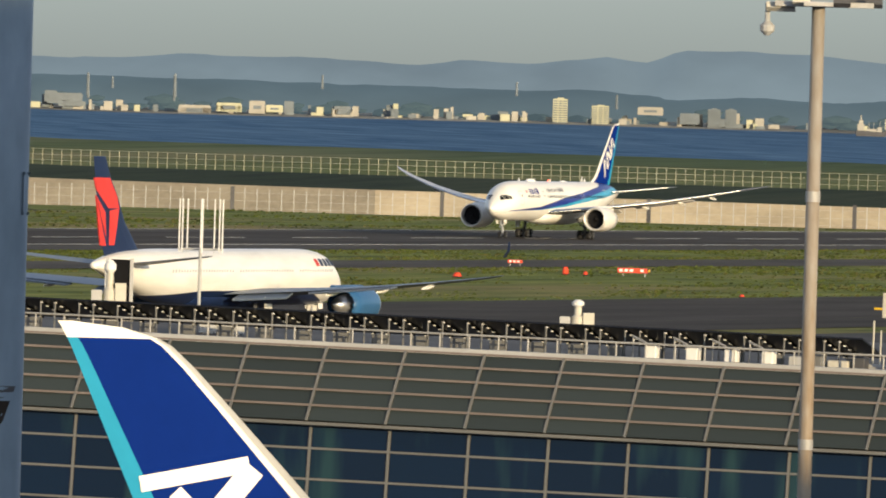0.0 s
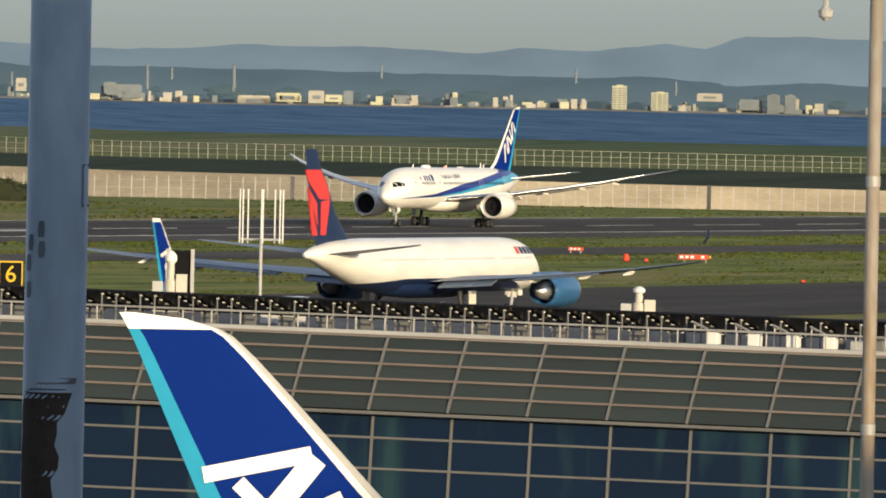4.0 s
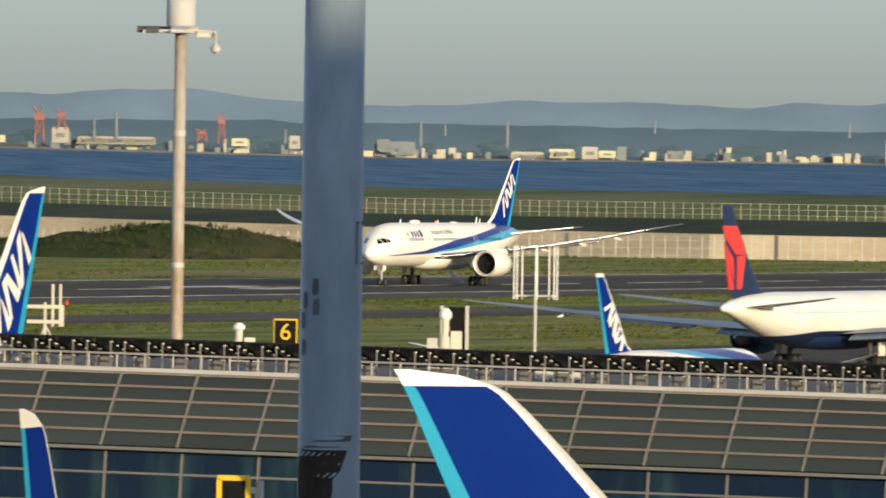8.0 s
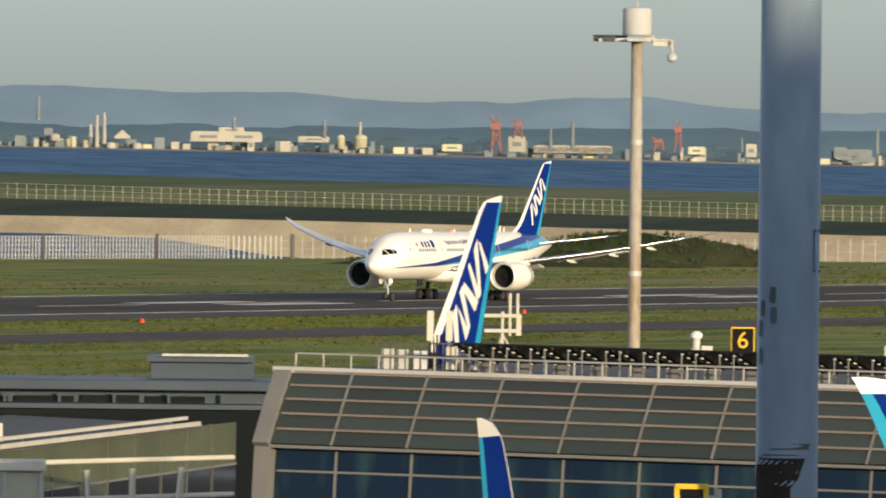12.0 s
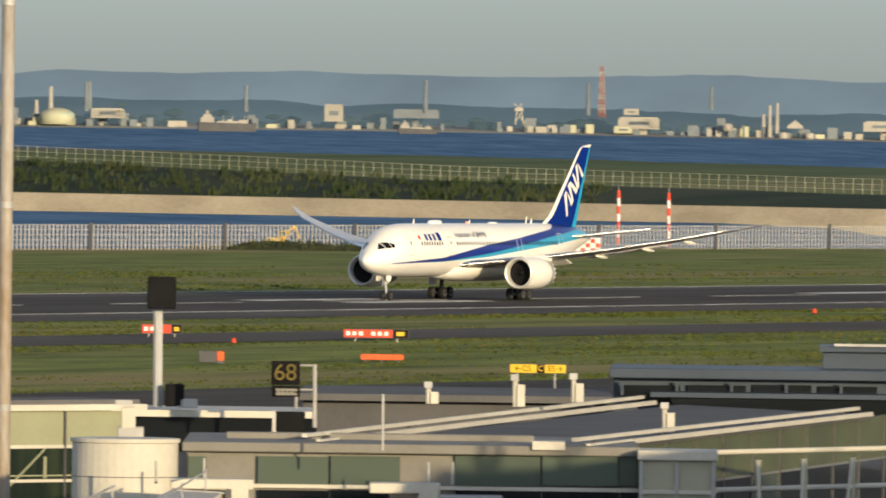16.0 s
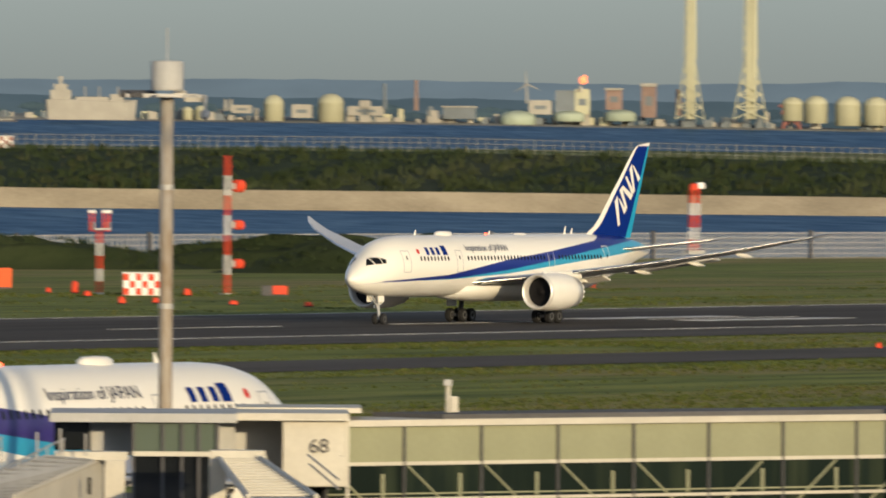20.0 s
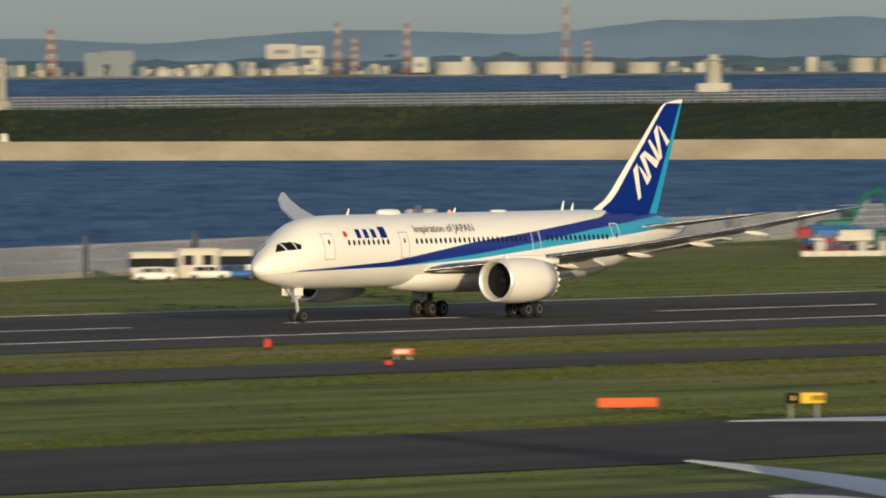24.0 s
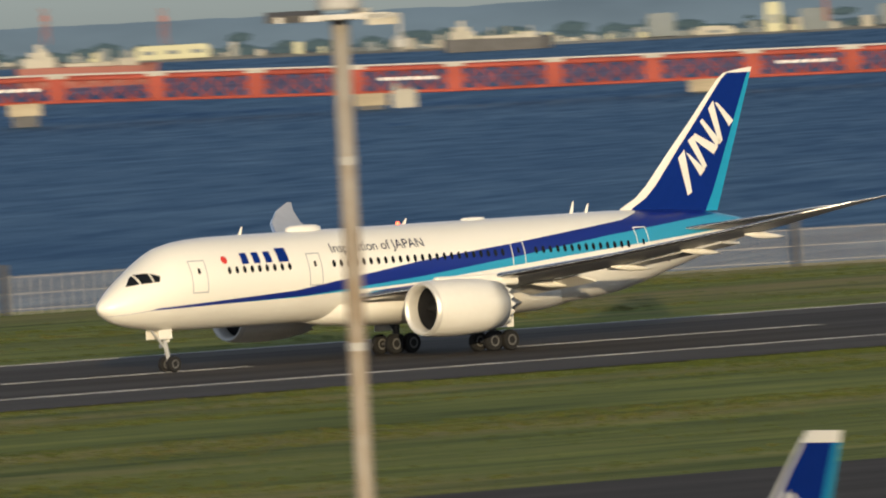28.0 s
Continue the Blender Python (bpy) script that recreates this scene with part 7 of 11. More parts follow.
tagged(put("bank_scrub", bm, ["scrub", "scrub_dry"]), "dense dark bushes and reeds on the bank", "scrub", kind="stuff")
M["blades"] = blade_material("grass_blades", ((0.036, 0.052, 0.012), (0.062, 0.078, 0.018), (0.078, 0.074, 0.027)))


def blades(name, count, seed, material, label):
    """Loose leaning blades, thick where the turf is rank, thin where it is worn."""
    g = np.random.default_rng(seed)
    az = np.radians(g.uniform(38, 73, count))
    band = g.random(count)
    y = np.where(band < .42, g.uniform(447, 521, count), np.where(band < .7, g.uniform(542, 575, count), g.uniform(684, 800, count)))
    y = np.where(g.random(count) < .05, g.uniform(378, 403, count), y)
    x = y * np.tan(az)
    limit = np.interp(x, [p[0] for p in SHORE], [p[1] for p in SHORE]) - 4
    patch = np.array([noise.noise((a * .012, b * .05, 3)) + .5 * noise.noise((a * .05, b * .2, 8)) for a, b in zip(x, y)])
    edge = np.max([np.exp(-np.abs(y - v) / 5) for v in (449, 519, 545, 573, 686)], axis=0)   # rank verges along the pavements
    keep = (y < limit) & (x > 300) & (x < 2120) & (g.random(count) < np.clip(.1 + 2.2 * patch + 1.3 * edge, .02, 1)) & ((y > 405) | (x < 690))
    x, y, patch = x[keep], y[keep], patch[keep]
    n = len(x)
    z = np.interp(y, [250, 400, 450, 560], [-2.3, -1.6, -1.2, 0.0]) - .08
    s = (.05 + .09 * np.hypot(x, y) / 1000) * g.uniform(.45, 1.2, n) * (1 + .5 * np.clip(patch, -.5, 1))
    w = s * g.uniform(.7, 1.8, n)
    turn = np.arctan2(x, y) + g.normal(0, .5, n)
    cx, cy = np.cos(turn) * w, -np.sin(turn) * w
    lx, ly = g.normal(0, .35, n) * s, g.normal(0, .35, n) * s
    v = np.stack([np.stack([x - cx, y - cy, z], 1), np.stack([x + cx, y + cy, z], 1), np.stack([x + cx * .6 + lx, y + cy * .6 + ly, z + s], 1), np.stack([x - cx * .5 + lx * 1.4, y - cy * .5 + ly, z + s * g.uniform(.5, 1.1, n)], 1)], 1).reshape(-1, 3)
    me = bpy.data.meshes.new(name)
    me.from_pydata(v.tolist(), [], np.arange(4 * n).reshape(n, 4).tolist())
    me.materials.append(material)
    return tagged(new(name, me), label, "grass", kind="stuff")


blades("grass_tufts", 190000, 21, M["blades"], "rough tufts of yellow-green grass and weeds on the airfield")


def hillock(name, x, y, lx, ly, hgt, turn, seed, label):
    bm = bmesh.new()
    n = 26
    rows = []
    for j in range(n + 1):
        row = []
        for i in range(n + 1):
            u, v = i / n * 2 - 1, j / n * 2 - 1
            d = min(1, math.hypot(u, v))
            z = hgt * (math.cos(d * math.pi) * .5 + .5) ** .6 * (1 + .45 * noise.fractal((u * 2.2 + seed, v * 2.2, seed), 1, 2, 4)) - .25
            row.append(Vector((u * lx / 2, v * ly / 2, z)))
        rows.append(row)
    strip(bm, rows)
    m = pose(x, y, 0, 0, 0, turn)
    for i in range(int(lx * 6)):
        u, v = rng.uniform(-.8, .8), rng.uniform(-.8, .8)
        d = min(1, math.hypot(u, v))
        z = hgt * (math.cos(d * math.pi) * .5 + .5) ** .6 - .3
        clump(bm, Matrix.Translation((u * lx / 2, v * ly / 2, z)), 4, rng.uniform(.25, .8), rng.choice((0, 1, 1)))
    bmesh.ops.transform(bm, matrix=m, verts=bm.verts)
    return tagged(put(name, bm, ["scrub_dry", "scrub", "grass"], smooth=True), label, "mound", kind="structure")


hillock("ground_mound", 1985, 818, 70, 22, 5.6, -78, 1, "overgrown earth mound near the fence")
hillock("ground_mound_low", 1945, 822, 70, 20, 3.0, -80, 2, "low overgrown earth bank")
hillock("ground_mound_east", 1450, 868, 62, 22, 4.6, -30, 3, "rounded grassy mound before the fence")
hillock("ground_mound_mid", 1480, 905, 66, 22, 4.4, -40, 4, "long grassy mound before the fence")
hillock("ground_mound_west", 1440, 925, 60, 22, 4.6, -40, 5, "rounded grassy mound beside the depot")
hillock("ground_spoil", 2060, 880, 46, 16, 2.0, -70, 6, "brown heap of earth beside the fence")
hillock("ground_spoil_small", 1800, 915, 40, 10, 1.3, -60, 8, "low heap of earth beside the excavator")

# ---- red trestle over the water ----
trestle = thing("light_trestle", None, "long red steel approach-light trestle on concrete piers", "trestle")
E_T0, E_T1 = [(50, -.165), (45, -.108), (44.1, -.098), (40.9, -.072), (39.2, -.03), (34, .01)], [(50, -.07), (45, -.012), (44.1, -.002), (40.9, .034), (39.2, .073), (34, .12)]
RT = 3600.0
stations = [47.262 - .4451 * i for i in range(27)]
PIERS = (47.07, 45.42, 43.76, 42.15, 40.65, 39.10, 37.5)
bm_c = bmesh.new()
for i, az in enumerate(stations):
    lo, hi = at_angle(az, RT, table(E_T0, az)), at_angle(az, RT, table(E_T1, az))
    m = Matrix.Translation(lo) @ Matrix.Rotation(radians(-az), 4, "Z")
    hh = hi.z - lo.z
    part("bent", box(bmesh.new(), -2.3, -.6, .3, 2.3, 4.5, hh, m), plain("trestle_red", (0.33, 0.07, 0.05), .7, vary=.25, scale=.3) if i == 0 else bpy.data.materials["trestle_red"], trestle)
    part("cap", box(bmesh.new(), -2.8, -1, hh, 2.8, 5, hh + 1.0, m), "concrete", trestle)
    if i:
        plo, phi = at_angle(stations[i - 1], RT, table(E_T0, stations[i - 1])), at_angle(stations[i - 1], RT, table(E_T1, stations[i - 1]))
        bm = bmesh.new()
        for k in range(4):
            a0, a1 = k / 4, (k + 1) / 4
            for dd in (0, polar(az, 4)):
                dd = Vector(dd) if dd else Vector((0, 0, 0))
                l0, l1, h0, h1 = plo.lerp(lo, a0) + dd, plo.lerp(lo, a1) + dd, phi.lerp(hi, a0) + dd, phi.lerp(hi, a1) + dd
                tube(bm, l0, h1, .3, n=4), tube(bm, h0, l1, .3, n=4), tube(bm, l0, h0, .3, n=4)
        part("bracing", bm, bpy.data.materials["trestle_red"], trestle)
        bm = bmesh.new(); tube(bm, phi, hi, .75, n=6); part("top_chord", bm, bpy.data.materials["trestle_red"], trestle)
        bm = bmesh.new(); tube(bm, plo, lo, .5, n=6); part("bottom_chord", bm, bpy.data.materials["trestle_red"], trestle)
        bm = bmesh.new(); tube(bm, phi + Vector((0, 0, 1.1)), hi + Vector((0, 0, 1.1)), .3, n=5); part("walkway_edge", bm, "light_grey", trestle)
        if i % 4 == 3:
            bm = bmesh.new()
            for k in range(6):
                p = plo.lerp(lo, .22 + .1 * k) + Vector((0, 0, hh * .45)) - polar(az, 1.2)
                box(bm, -.8, -.1, .3, .8, .1, 1.2, Matrix.Translation(p) @ Matrix.Rotation(radians(-az), 4, "Z"))
            part("notice_bars", bm, "white_paint", trestle, "plain white bars of a notice")

for az in PIERS:
    m = Matrix.Translation(at_angle(az, RT, table(E_T0, az))) @ Matrix.Rotation(radians(-az), 4, "Z")
    part("pier_block", box(bmesh.new(), -4.6, -1.5, -3.6, 4.6, 6, -.2, m), "seawall", trestle)
    part("pier_leg", box(bmesh.new(), -3.6, -.8, -8, 3.6, 5, -3.6, m), "dark_grey", trestle)

# ---- marks on the far bank ----
def bank_post(name, az, e, hgt, wid, mat, label):
    p = at_angle(az, table(R_WALL, az) + (125 if e > -.12 else 14), e)
    m = Matrix.Translation(p) @ Matrix.Rotation(radians(-az), 4, "Z")
    o = thing(name, m, label, "beacon")
    bm = lathe(bmesh.new(), [(wid * .6, -1), (wid * .5, hgt * .2), (wid * .4, hgt * .8), (wid * .6, hgt * .82), (wid * .6, hgt * .86), (wid * .35, hgt * .87), (wid * .3, hgt)], 14)
    part("tower", bm, mat, o)
    part("foot", boxes((-wid, -wid, -1.2, wid, wid, hgt * .12)), "concrete", o)
    return o


bank_post("light_beacon", 50.472, -.045, 12.8, 2.0, "far_white", "slim pale light beacon on the bank")
bank_post("light_beacon", 53.66, .02, 8.2, 4.0, "far_white", "stout white light beacon beyond the bank")
bank_post("wall_marker", 50.085, -.197, 4.2, 1.4, "white_paint", "small white marker on the sea wall")
bank_post("wall_marker", 50.48, -.2, 2.2, 1.6, "white_paint", "small white box on the sea wall")
bank_post("wall_marker", 45.59, -.2, 4.5, 1.4, "light_grey", "small grey marker at the end of the mole")
o = thing("signal_hut", far_frame(48.53, table(R_WALL, 48.5) + 126, -.07), "white square hut with a broad top on the bank", "hut")
part("base", boxes((-8, 0, -1, 8, 6, 4.5)), "far_white", o); part("cabin", boxes((-5, .5, 4.5, 5, 6, 7.6)), "far_white", o); part("roof", boxes((-5.6, 0, 7.6, 5.6, 6.6, 8.3)), "light_grey", o); part("window", boxes((-4, .4, 5.4, 4, .55, 6.9)), "far_grey", o)
o = thing("lattice_mast", far_frame(57.15, table(R_WALL, 57) + 130, -.04), "red and white lattice mast on the bank", "mast")
bm = bmesh.new(); lattice(bm, 2.4, 1.4, 13.5, 9, .2, Matrix()); part("lattice", bm, ["far_red", "white_paint"], o)
o = thing("chequered_hut", far_frame(57.25, table(R_WALL, 57) + 128, -.062), "red and white chequered hut on the bank", "hut")
part("body", boxes((-3.4, 0, -.5, 3.4, 4, 2.4)), "white_paint", o)
for i in range(6):
    for k in range(3):
        if (i + k) % 2:
            part("red_square", boxes((-3.4 + i * 1.13, -.05, -.4 + k * .93, -2.27 + i * 1.13, .02, .53 + k * .93)), "far_red", o)
part("roof", boxes((-3.6, -.2, 2.4, 3.6, 4.2, 2.7)), "light_grey", o)
o = thing("pale_screen", far_frame(50.08, table(R_WALL, 50) + 121, -.045), "pale solid screen in the bank fence", "screen")
part("panel", boxes((-9, 0, -.5, 9, .2, 4.4)), "stone_grey", o)
part("kerb", boxes((-9, -.1, -.7, 9, .4, -.5)), "concrete", o)

# ---- gate buildings ----
def bevelled(*rows, offset=0.05):
    bm = boxes(*rows)
    bmesh.ops.bevel(bm, geom=bm.edges, offset=offset, segments=1, affect="EDGES")
    return bm


def bevelled_box(*b):
    bm = boxes(b)
    bmesh.ops.bevel(bm, geom=bm.edges, offset=0.03, segments=1, affect="EDGES")
    return bm


def gbox(parent, name, az, r, w, z0, z1, d, mat, label=""):
    m = Matrix.Translation(polar(az, r)) @ Matrix.Rotation(radians(-az), 4, "Z")
    bm = box(bmesh.new(), -w / 2, 0, z0, w / 2, d, z1, m)
    if min(w, d, z1 - z0) > 0.35:
        bmesh.ops.bevel(bm, geom=bm.edges[:], offset=0.04, segments=1, affect="EDGES")
    return part(name, bm, mat, parent, label)


def gpipe(parent, name, p, q, rad, mat):
    return part(name, tube(bmesh.new(), p, q, rad, n=8), mat, parent, smooth=False)


def gslab(parent, name, pts, mat, label=""):
    bm = bmesh.new()
    n = (Vector(pts[1]) - Vector(pts[0])).cross(Vector(pts[3]) - Vector(pts[0])).normalized() * 0.15
    if n.dot(Vector(pts[0]) - Vector((0, 0, H0))) < 0:
        n = -n
    a = [bm.verts.new(p) for p in pts]; b = [bm.verts.new(Vector(p) + n) for p in pts]
    k = len(pts)
    bm.faces.new(a), bm.faces.new(b[::-1])
    for i in range(k):
        bm.faces.new((a[i], b[i], b[(i + 1) % k], a[(i + 1) % k]))
    bmesh.ops.recalc_face_normals(bm, faces=bm.faces)
    return part(name, bm, mat, parent, label)


def words(text, size, m, mat, parent, name="lettering"):
    cu = bpy.data.curves.new(name, "FONT"); cu.body, cu.size, cu.align_x, cu.align_y, cu.extrude = text, size, "CENTER", "CENTER", 0.01
    tx = new(name, cu)
    me = bpy.data.meshes.new_from_object(tx.evaluated_get(bpy.context.evaluated_depsgraph_get()))
    bpy.data.objects.remove(tx)
    me.materials.clear(); me.materials.append(M[mat])
    ob = new(name, me); ob.parent = parent
    ob.matrix_basis = m @ Matrix.Rotation(radians(90), 4, "X")
    return ob


def facing(az, r, z):
    return Matrix.Translation(polar(az, r, z)) @ Matrix.Rotation(radians(-az), 4, "Z")


gate_block = thing("gate_building", None, "low grey gate building with green windows and a flat roof deck", "building")
end_block = thing("pier_end_building", None, "pier end with ledges and a strip of windows, blue-grey deepened for shade", "building")
back_roof = thing("rear_hall", None, "dark low hall with a flat felt roof behind the gate", "building")
gate_tower = thing("gate_house", None, "cream and grey gate house with a glazed corner bay", "building")
jetbridge_left = thing("boarding_bridge", None, "cream boarding bridge with a railed tunnel roof", "boarding bridge", "boarding bridges")
jetbridge_mid = thing("boarding_bridge", None, "short cream boarding bridge beside the gate house", "boarding bridge", "boarding bridges")
jetbridge_right = thing("boarding_bridge", None, "cream boarding bridge with ribbed roof and pipe rails", "boarding bridge", "boarding bridges")
jetbridge_far = thing("boarding_bridge", None, "grey boarding bridge head with cream portal", "boarding bridge", "boarding bridges")
stand_sign = thing("stand_sign", None, "black stand sign with yellow figures on a steel frame", "sign")
tilted_panel = thing("display_panel", None, "black display panel leaning in a pale frame", "display")
docking_display = thing("docking_display", None, "black docking display on a tall grey post", "display")
camera_post_a, camera_post_b, camera_post_c, camera_post_d, camera_post_e = (thing("camera_post", None, "short cream post with a small round camera", "camera", "roof cameras") for _ in range(5))
roof_box = thing("roof_cabinet", None, "cream cabinet with a small camera on the roof", "cabinet")
gbox(gate_block, "body", 63.626, 470, 16.61, 4.46, 6.48, 14, "stone_grey")
gbox(gate_block, "fascia", 63.618, 469.5, 16.82, 6.47, 6.82, 15, "stone_grey")
gbox(gate_block, "parapet", 63.478, 476, 11.46, 6.63, 7.05, 1, "stone_grey")
gbox(gate_block, "corner_cap", 64.234, 469.3, 1.20, 6.69, 7.00, 2, "cream")
gbox(gate_block, "window", 62.661, 469.8, 0.66, 5.20, 6.28, 0.12, "green_glass")
gbox(gate_block, "lower_window", 62.663, 469.8, 0.66, 3.75, 5.03, 0.12, "dark_glass")
gbox(gate_block, "window", 63.090, 469.8, 2.59, 5.24, 6.32, 0.12, "green_glass")
gbox(gate_block, "lower_window", 63.092, 469.8, 2.59, 3.79, 5.08, 0.12, "dark_glass")
gbox(gate_block, "window", 63.414, 469.8, 2.55, 5.28, 6.36, 0.12, "green_glass")
gbox(gate_block, "lower_window", 63.416, 469.8, 2.55, 3.82, 5.11, 0.12, "dark_glass")
gbox(gate_block, "window", 64.006, 469.8, 3.13, 5.34, 6.42, 0.12, "green_glass")
gbox(gate_block, "lower_window", 64.008, 469.8, 3.13, 3.89, 5.17, 0.12, "dark_glass")
gbox(gate_block, "window", 64.377, 469.8, 2.78, 5.38, 6.46, 0.12, "green_glass")
gbox(gate_block, "lower_window", 64.379, 469.8, 2.78, 3.93, 5.21, 0.12, "dark_glass")
gbox(gate_block, "window", 64.594, 469.8, 0.64, 5.40, 6.48, 0.12, "green_glass")
gbox(gate_block, "lower_window", 64.596, 469.8, 0.64, 3.95, 5.24, 0.12, "dark_glass")
gbox(gate_block, "transom", 63.626, 469.7, 16.60, 5.16, 5.30, 0.2, "cream")
gbox(gate_block, "corner_bay", 64.814, 468.5, 2.77, 4.01, 6.39, 3.2, "sand_panel")
gbox(gate_block, "corner_fascia", 64.812, 468.2, 2.94, 6.38, 6.75, 3.6, "cream")
gbox(gate_block, "corner_transom", 64.815, 468.3, 2.79, 5.16, 5.30, 0.2, "cream")
gbox(gate_block, "corner_mullion", 64.649, 468.3, 0.12, 4.00, 6.38, 0.2, "light_grey")
gbox(gate_block, "corner_mullion", 64.809, 468.3, 0.12, 4.02, 6.40, 0.2, "light_grey")
gbox(gate_block, "corner_mullion", 64.973, 468.3, 0.12, 4.04, 6.42, 0.2, "light_grey")
# level roof deck between two railed edges that run away from the front
EDGE_R, EDGE_L = (Vector((423.87, 203.18, 6.7)), Vector((484.95, 219.43, 6.7))), (Vector((421.5, 212.9, 6.7)), Vector((497.03, 235.08, 6.7)))
gslab(gate_block, "roof_deck", [EDGE_R[0] + Vector((0, .4, 0)), EDGE_R[1] + Vector((4, 1.4, 0)), EDGE_L[1] + Vector((3, 0, 0)), EDGE_L[0]], "roof_felt", "flat brown-grey roof deck")
for p_, q_ in (EDGE_R, EDGE_L):
    run = (q_ - p_).normalized(); back = Vector((-run.y, run.x, 0))
    if (p_, q_) == EDGE_R:
        p_ = p_ + run * 1.0
    for name_, z0, z1, off, far in (("edge_trim", .02, .2, 0, 1.2), ("edge_rail", .29, .43, .35, 0)):
        m_ = Matrix.Translation(p_ + back * off) @ Matrix.Rotation(math.atan2(run.y, run.x), 4, "Z")
        part(name_, box(bmesh.new(), -1 if off else 0, -.09, z0, (q_ - p_).length + far, .09, z1, m_), "cream", gate_block)
    for k in range(9):
        c_ = p_ + run * ((q_ - p_).length * (k + .4) / 9) + back * .3
        part("rail_foot", box(bmesh.new(), -.06, -.06, 0, .06, .06, .3, Matrix.Translation(c_)), "dark_grey", gate_block)
# glass side wall below the edge, in panels between mullions
run = (EDGE_R[1] - EDGE_R[0]).normalized(); back = Vector((-run.y, run.x, 0))
WALL_M = Matrix.Translation(EDGE_R[0] + back * .5 - Vector((0, 0, 6.7))) @ Matrix.Rotation(math.atan2(run.y, run.x), 4, "Z")
wall_len = (EDGE_R[1] - EDGE_R[0]).length + 14
n_bay = 12
for k in range(n_bay):
    x0, x1 = wall_len * k / n_bay, wall_len * (k + 1) / n_bay
    part("side_pane", box(bmesh.new(), x0 + .06, 0, 4.9, x1 - .06, .1, 6.62, WALL_M), "olive_panel", gate_block, "olive green glass pane")
    # Beyond the eighth bay every lower pane is dark, for the pier's shadow
    part("lower_pane", box(bmesh.new(), x0 + .06, 0, -2.2, x1 - .06, .1, 4.8, WALL_M), "dark_glass" if k % 3 or k > 7 else "green_glass", gate_block)
    part("side_mullion", box(bmesh.new(), x0 - .06, -.06, -2.2, x0 + .06, .12, 6.65, WALL_M), "dark_grey", gate_block)
part("side_sill", box(bmesh.new(), 0, -.03, 4.8, wall_len, .11, 4.9, WALL_M), "trim_grey", gate_block)
# handrails with posts and braces standing before the glass
RAIL_A, RAIL_B = polar(64.985, 488), polar(65.83, 499.5)
for z_ in (6.23, 4.79):
    gpipe(gate_block, "side_transom", RAIL_A + Vector((0, 0, z_)), RAIL_B + Vector((0, 0, z_)), .1, "cream")
for f_ in (.22, .46, .72):
    c_ = RAIL_A.lerp(RAIL_B, f_)
    gpipe(gate_block, "side_post", c_ + Vector((0, 0, -2)), c_ + Vector((0, 0, 5.9)), .13, "sand_panel")
    gpipe(gate_block, "brace", c_ + Vector((-.5, -.2, 5.85)), c_.lerp(RAIL_A, .1) + Vector((-1.4, -.9, 3.6)), .06, "cream")
gbox(end_block, "body", 65.30, 556.50, 15.2, -2.0, 7.76, 8, "slate")
gbox(end_block, "ledge", 65.29, 555.45, 15.3, 7.76, 8.20, 10, "slate")
gbox(end_block, "upper_storey", 65.688, 560.70, 4.58, 8.09, 8.98, 5, "slate")
gbox(end_block, "upper_ledge", 65.681, 560.18, 4.70, 8.94, 9.18, 6, "slate")
# Dark glass instead of green, again for the shadow on this block
gbox(end_block, "window", 64.689, 556.29, 2.55, 6.72, 7.45, 0.1, "dark_glass")
gbox(end_block, "window", 64.983, 556.29, 2.55, 6.75, 7.48, 0.1, "dark_glass")
gbox(end_block, "window", 65.276, 556.29, 2.55, 6.79, 7.53, 0.1, "dark_glass")
gbox(back_roof, "body", 63.821, 545, 13.17, 4.96, 6.84, 16, "dark_grey")
gbox(back_roof, "edge", 63.817, 544, 13.34, 6.86, 7.15, 18, "roof_felt")
gbox(back_roof, "left_body", 62.788, 530, 7.49, 4.96, 6.42, 8, "dark_glass")
gbox(back_roof, "left_roof", 62.731, 529.5, 8.52, 6.40, 6.68, 9, "cream")
gbox(gate_tower, "number_wall", 58.669, 488, 2.44, 4.68, 7.23, 8, "cream")
gbox(gate_tower, "side_wall", 58.421, 492, 1.89, 4.56, 7.17, 8, "light_grey")
gbox(gate_tower, "roof", 58.538, 487.5, 4.87, 7.21, 7.49, 9, "cream")
gbox(gate_tower, "glass_bay", 58.046, 486, 3.24, 5.91, 7.16, 7, "green_glass")
gbox(gate_tower, "glass_bay_low", 58.047, 486.2, 3.16, 3.46, 5.90, 6, "dark_glass")
gbox(gate_tower, "left_wall", 57.761, 489, 1.64, 5.82, 7.14, 7, "light_grey")
gbox(gate_tower, "left_glass", 57.587, 489.2, 1.43, 6.00, 7.13, 6, "dark_glass")
gbox(gate_tower, "long_roof", 57.903, 485.5, 7.12, 7.16, 7.50, 9, "light_grey")
gbox(gate_tower, "bay_mullion", 57.858, 485.8, 0.11, 4.27, 7.15, 0.15, "dark_grey")
gbox(gate_tower, "bay_mullion", 57.990, 485.8, 0.11, 4.28, 7.16, 0.15, "dark_grey")
gbox(gate_tower, "bay_mullion", 58.076, 485.8, 0.11, 4.28, 7.16, 0.15, "dark_grey")
gbox(gate_tower, "bay_mullion", 58.152, 485.8, 0.11, 4.29, 7.16, 0.15, "dark_grey")
gbox(gate_tower, "bay_mullion", 58.235, 485.8, 0.11, 4.29, 7.17, 0.15, "dark_grey")
gbox(gate_tower, "inner_wall", 58.275, 490, 0.65, 5.95, 7.21, 6, "light_grey")
gbox(gate_tower, "sill", 58.047, 485.7, 3.24, 5.87, 6.05, 0.3, "cream")
gbox(gate_tower, "small_roof", 58.598, 495, 4.86, 7.35, 7.55, 6, "cream")
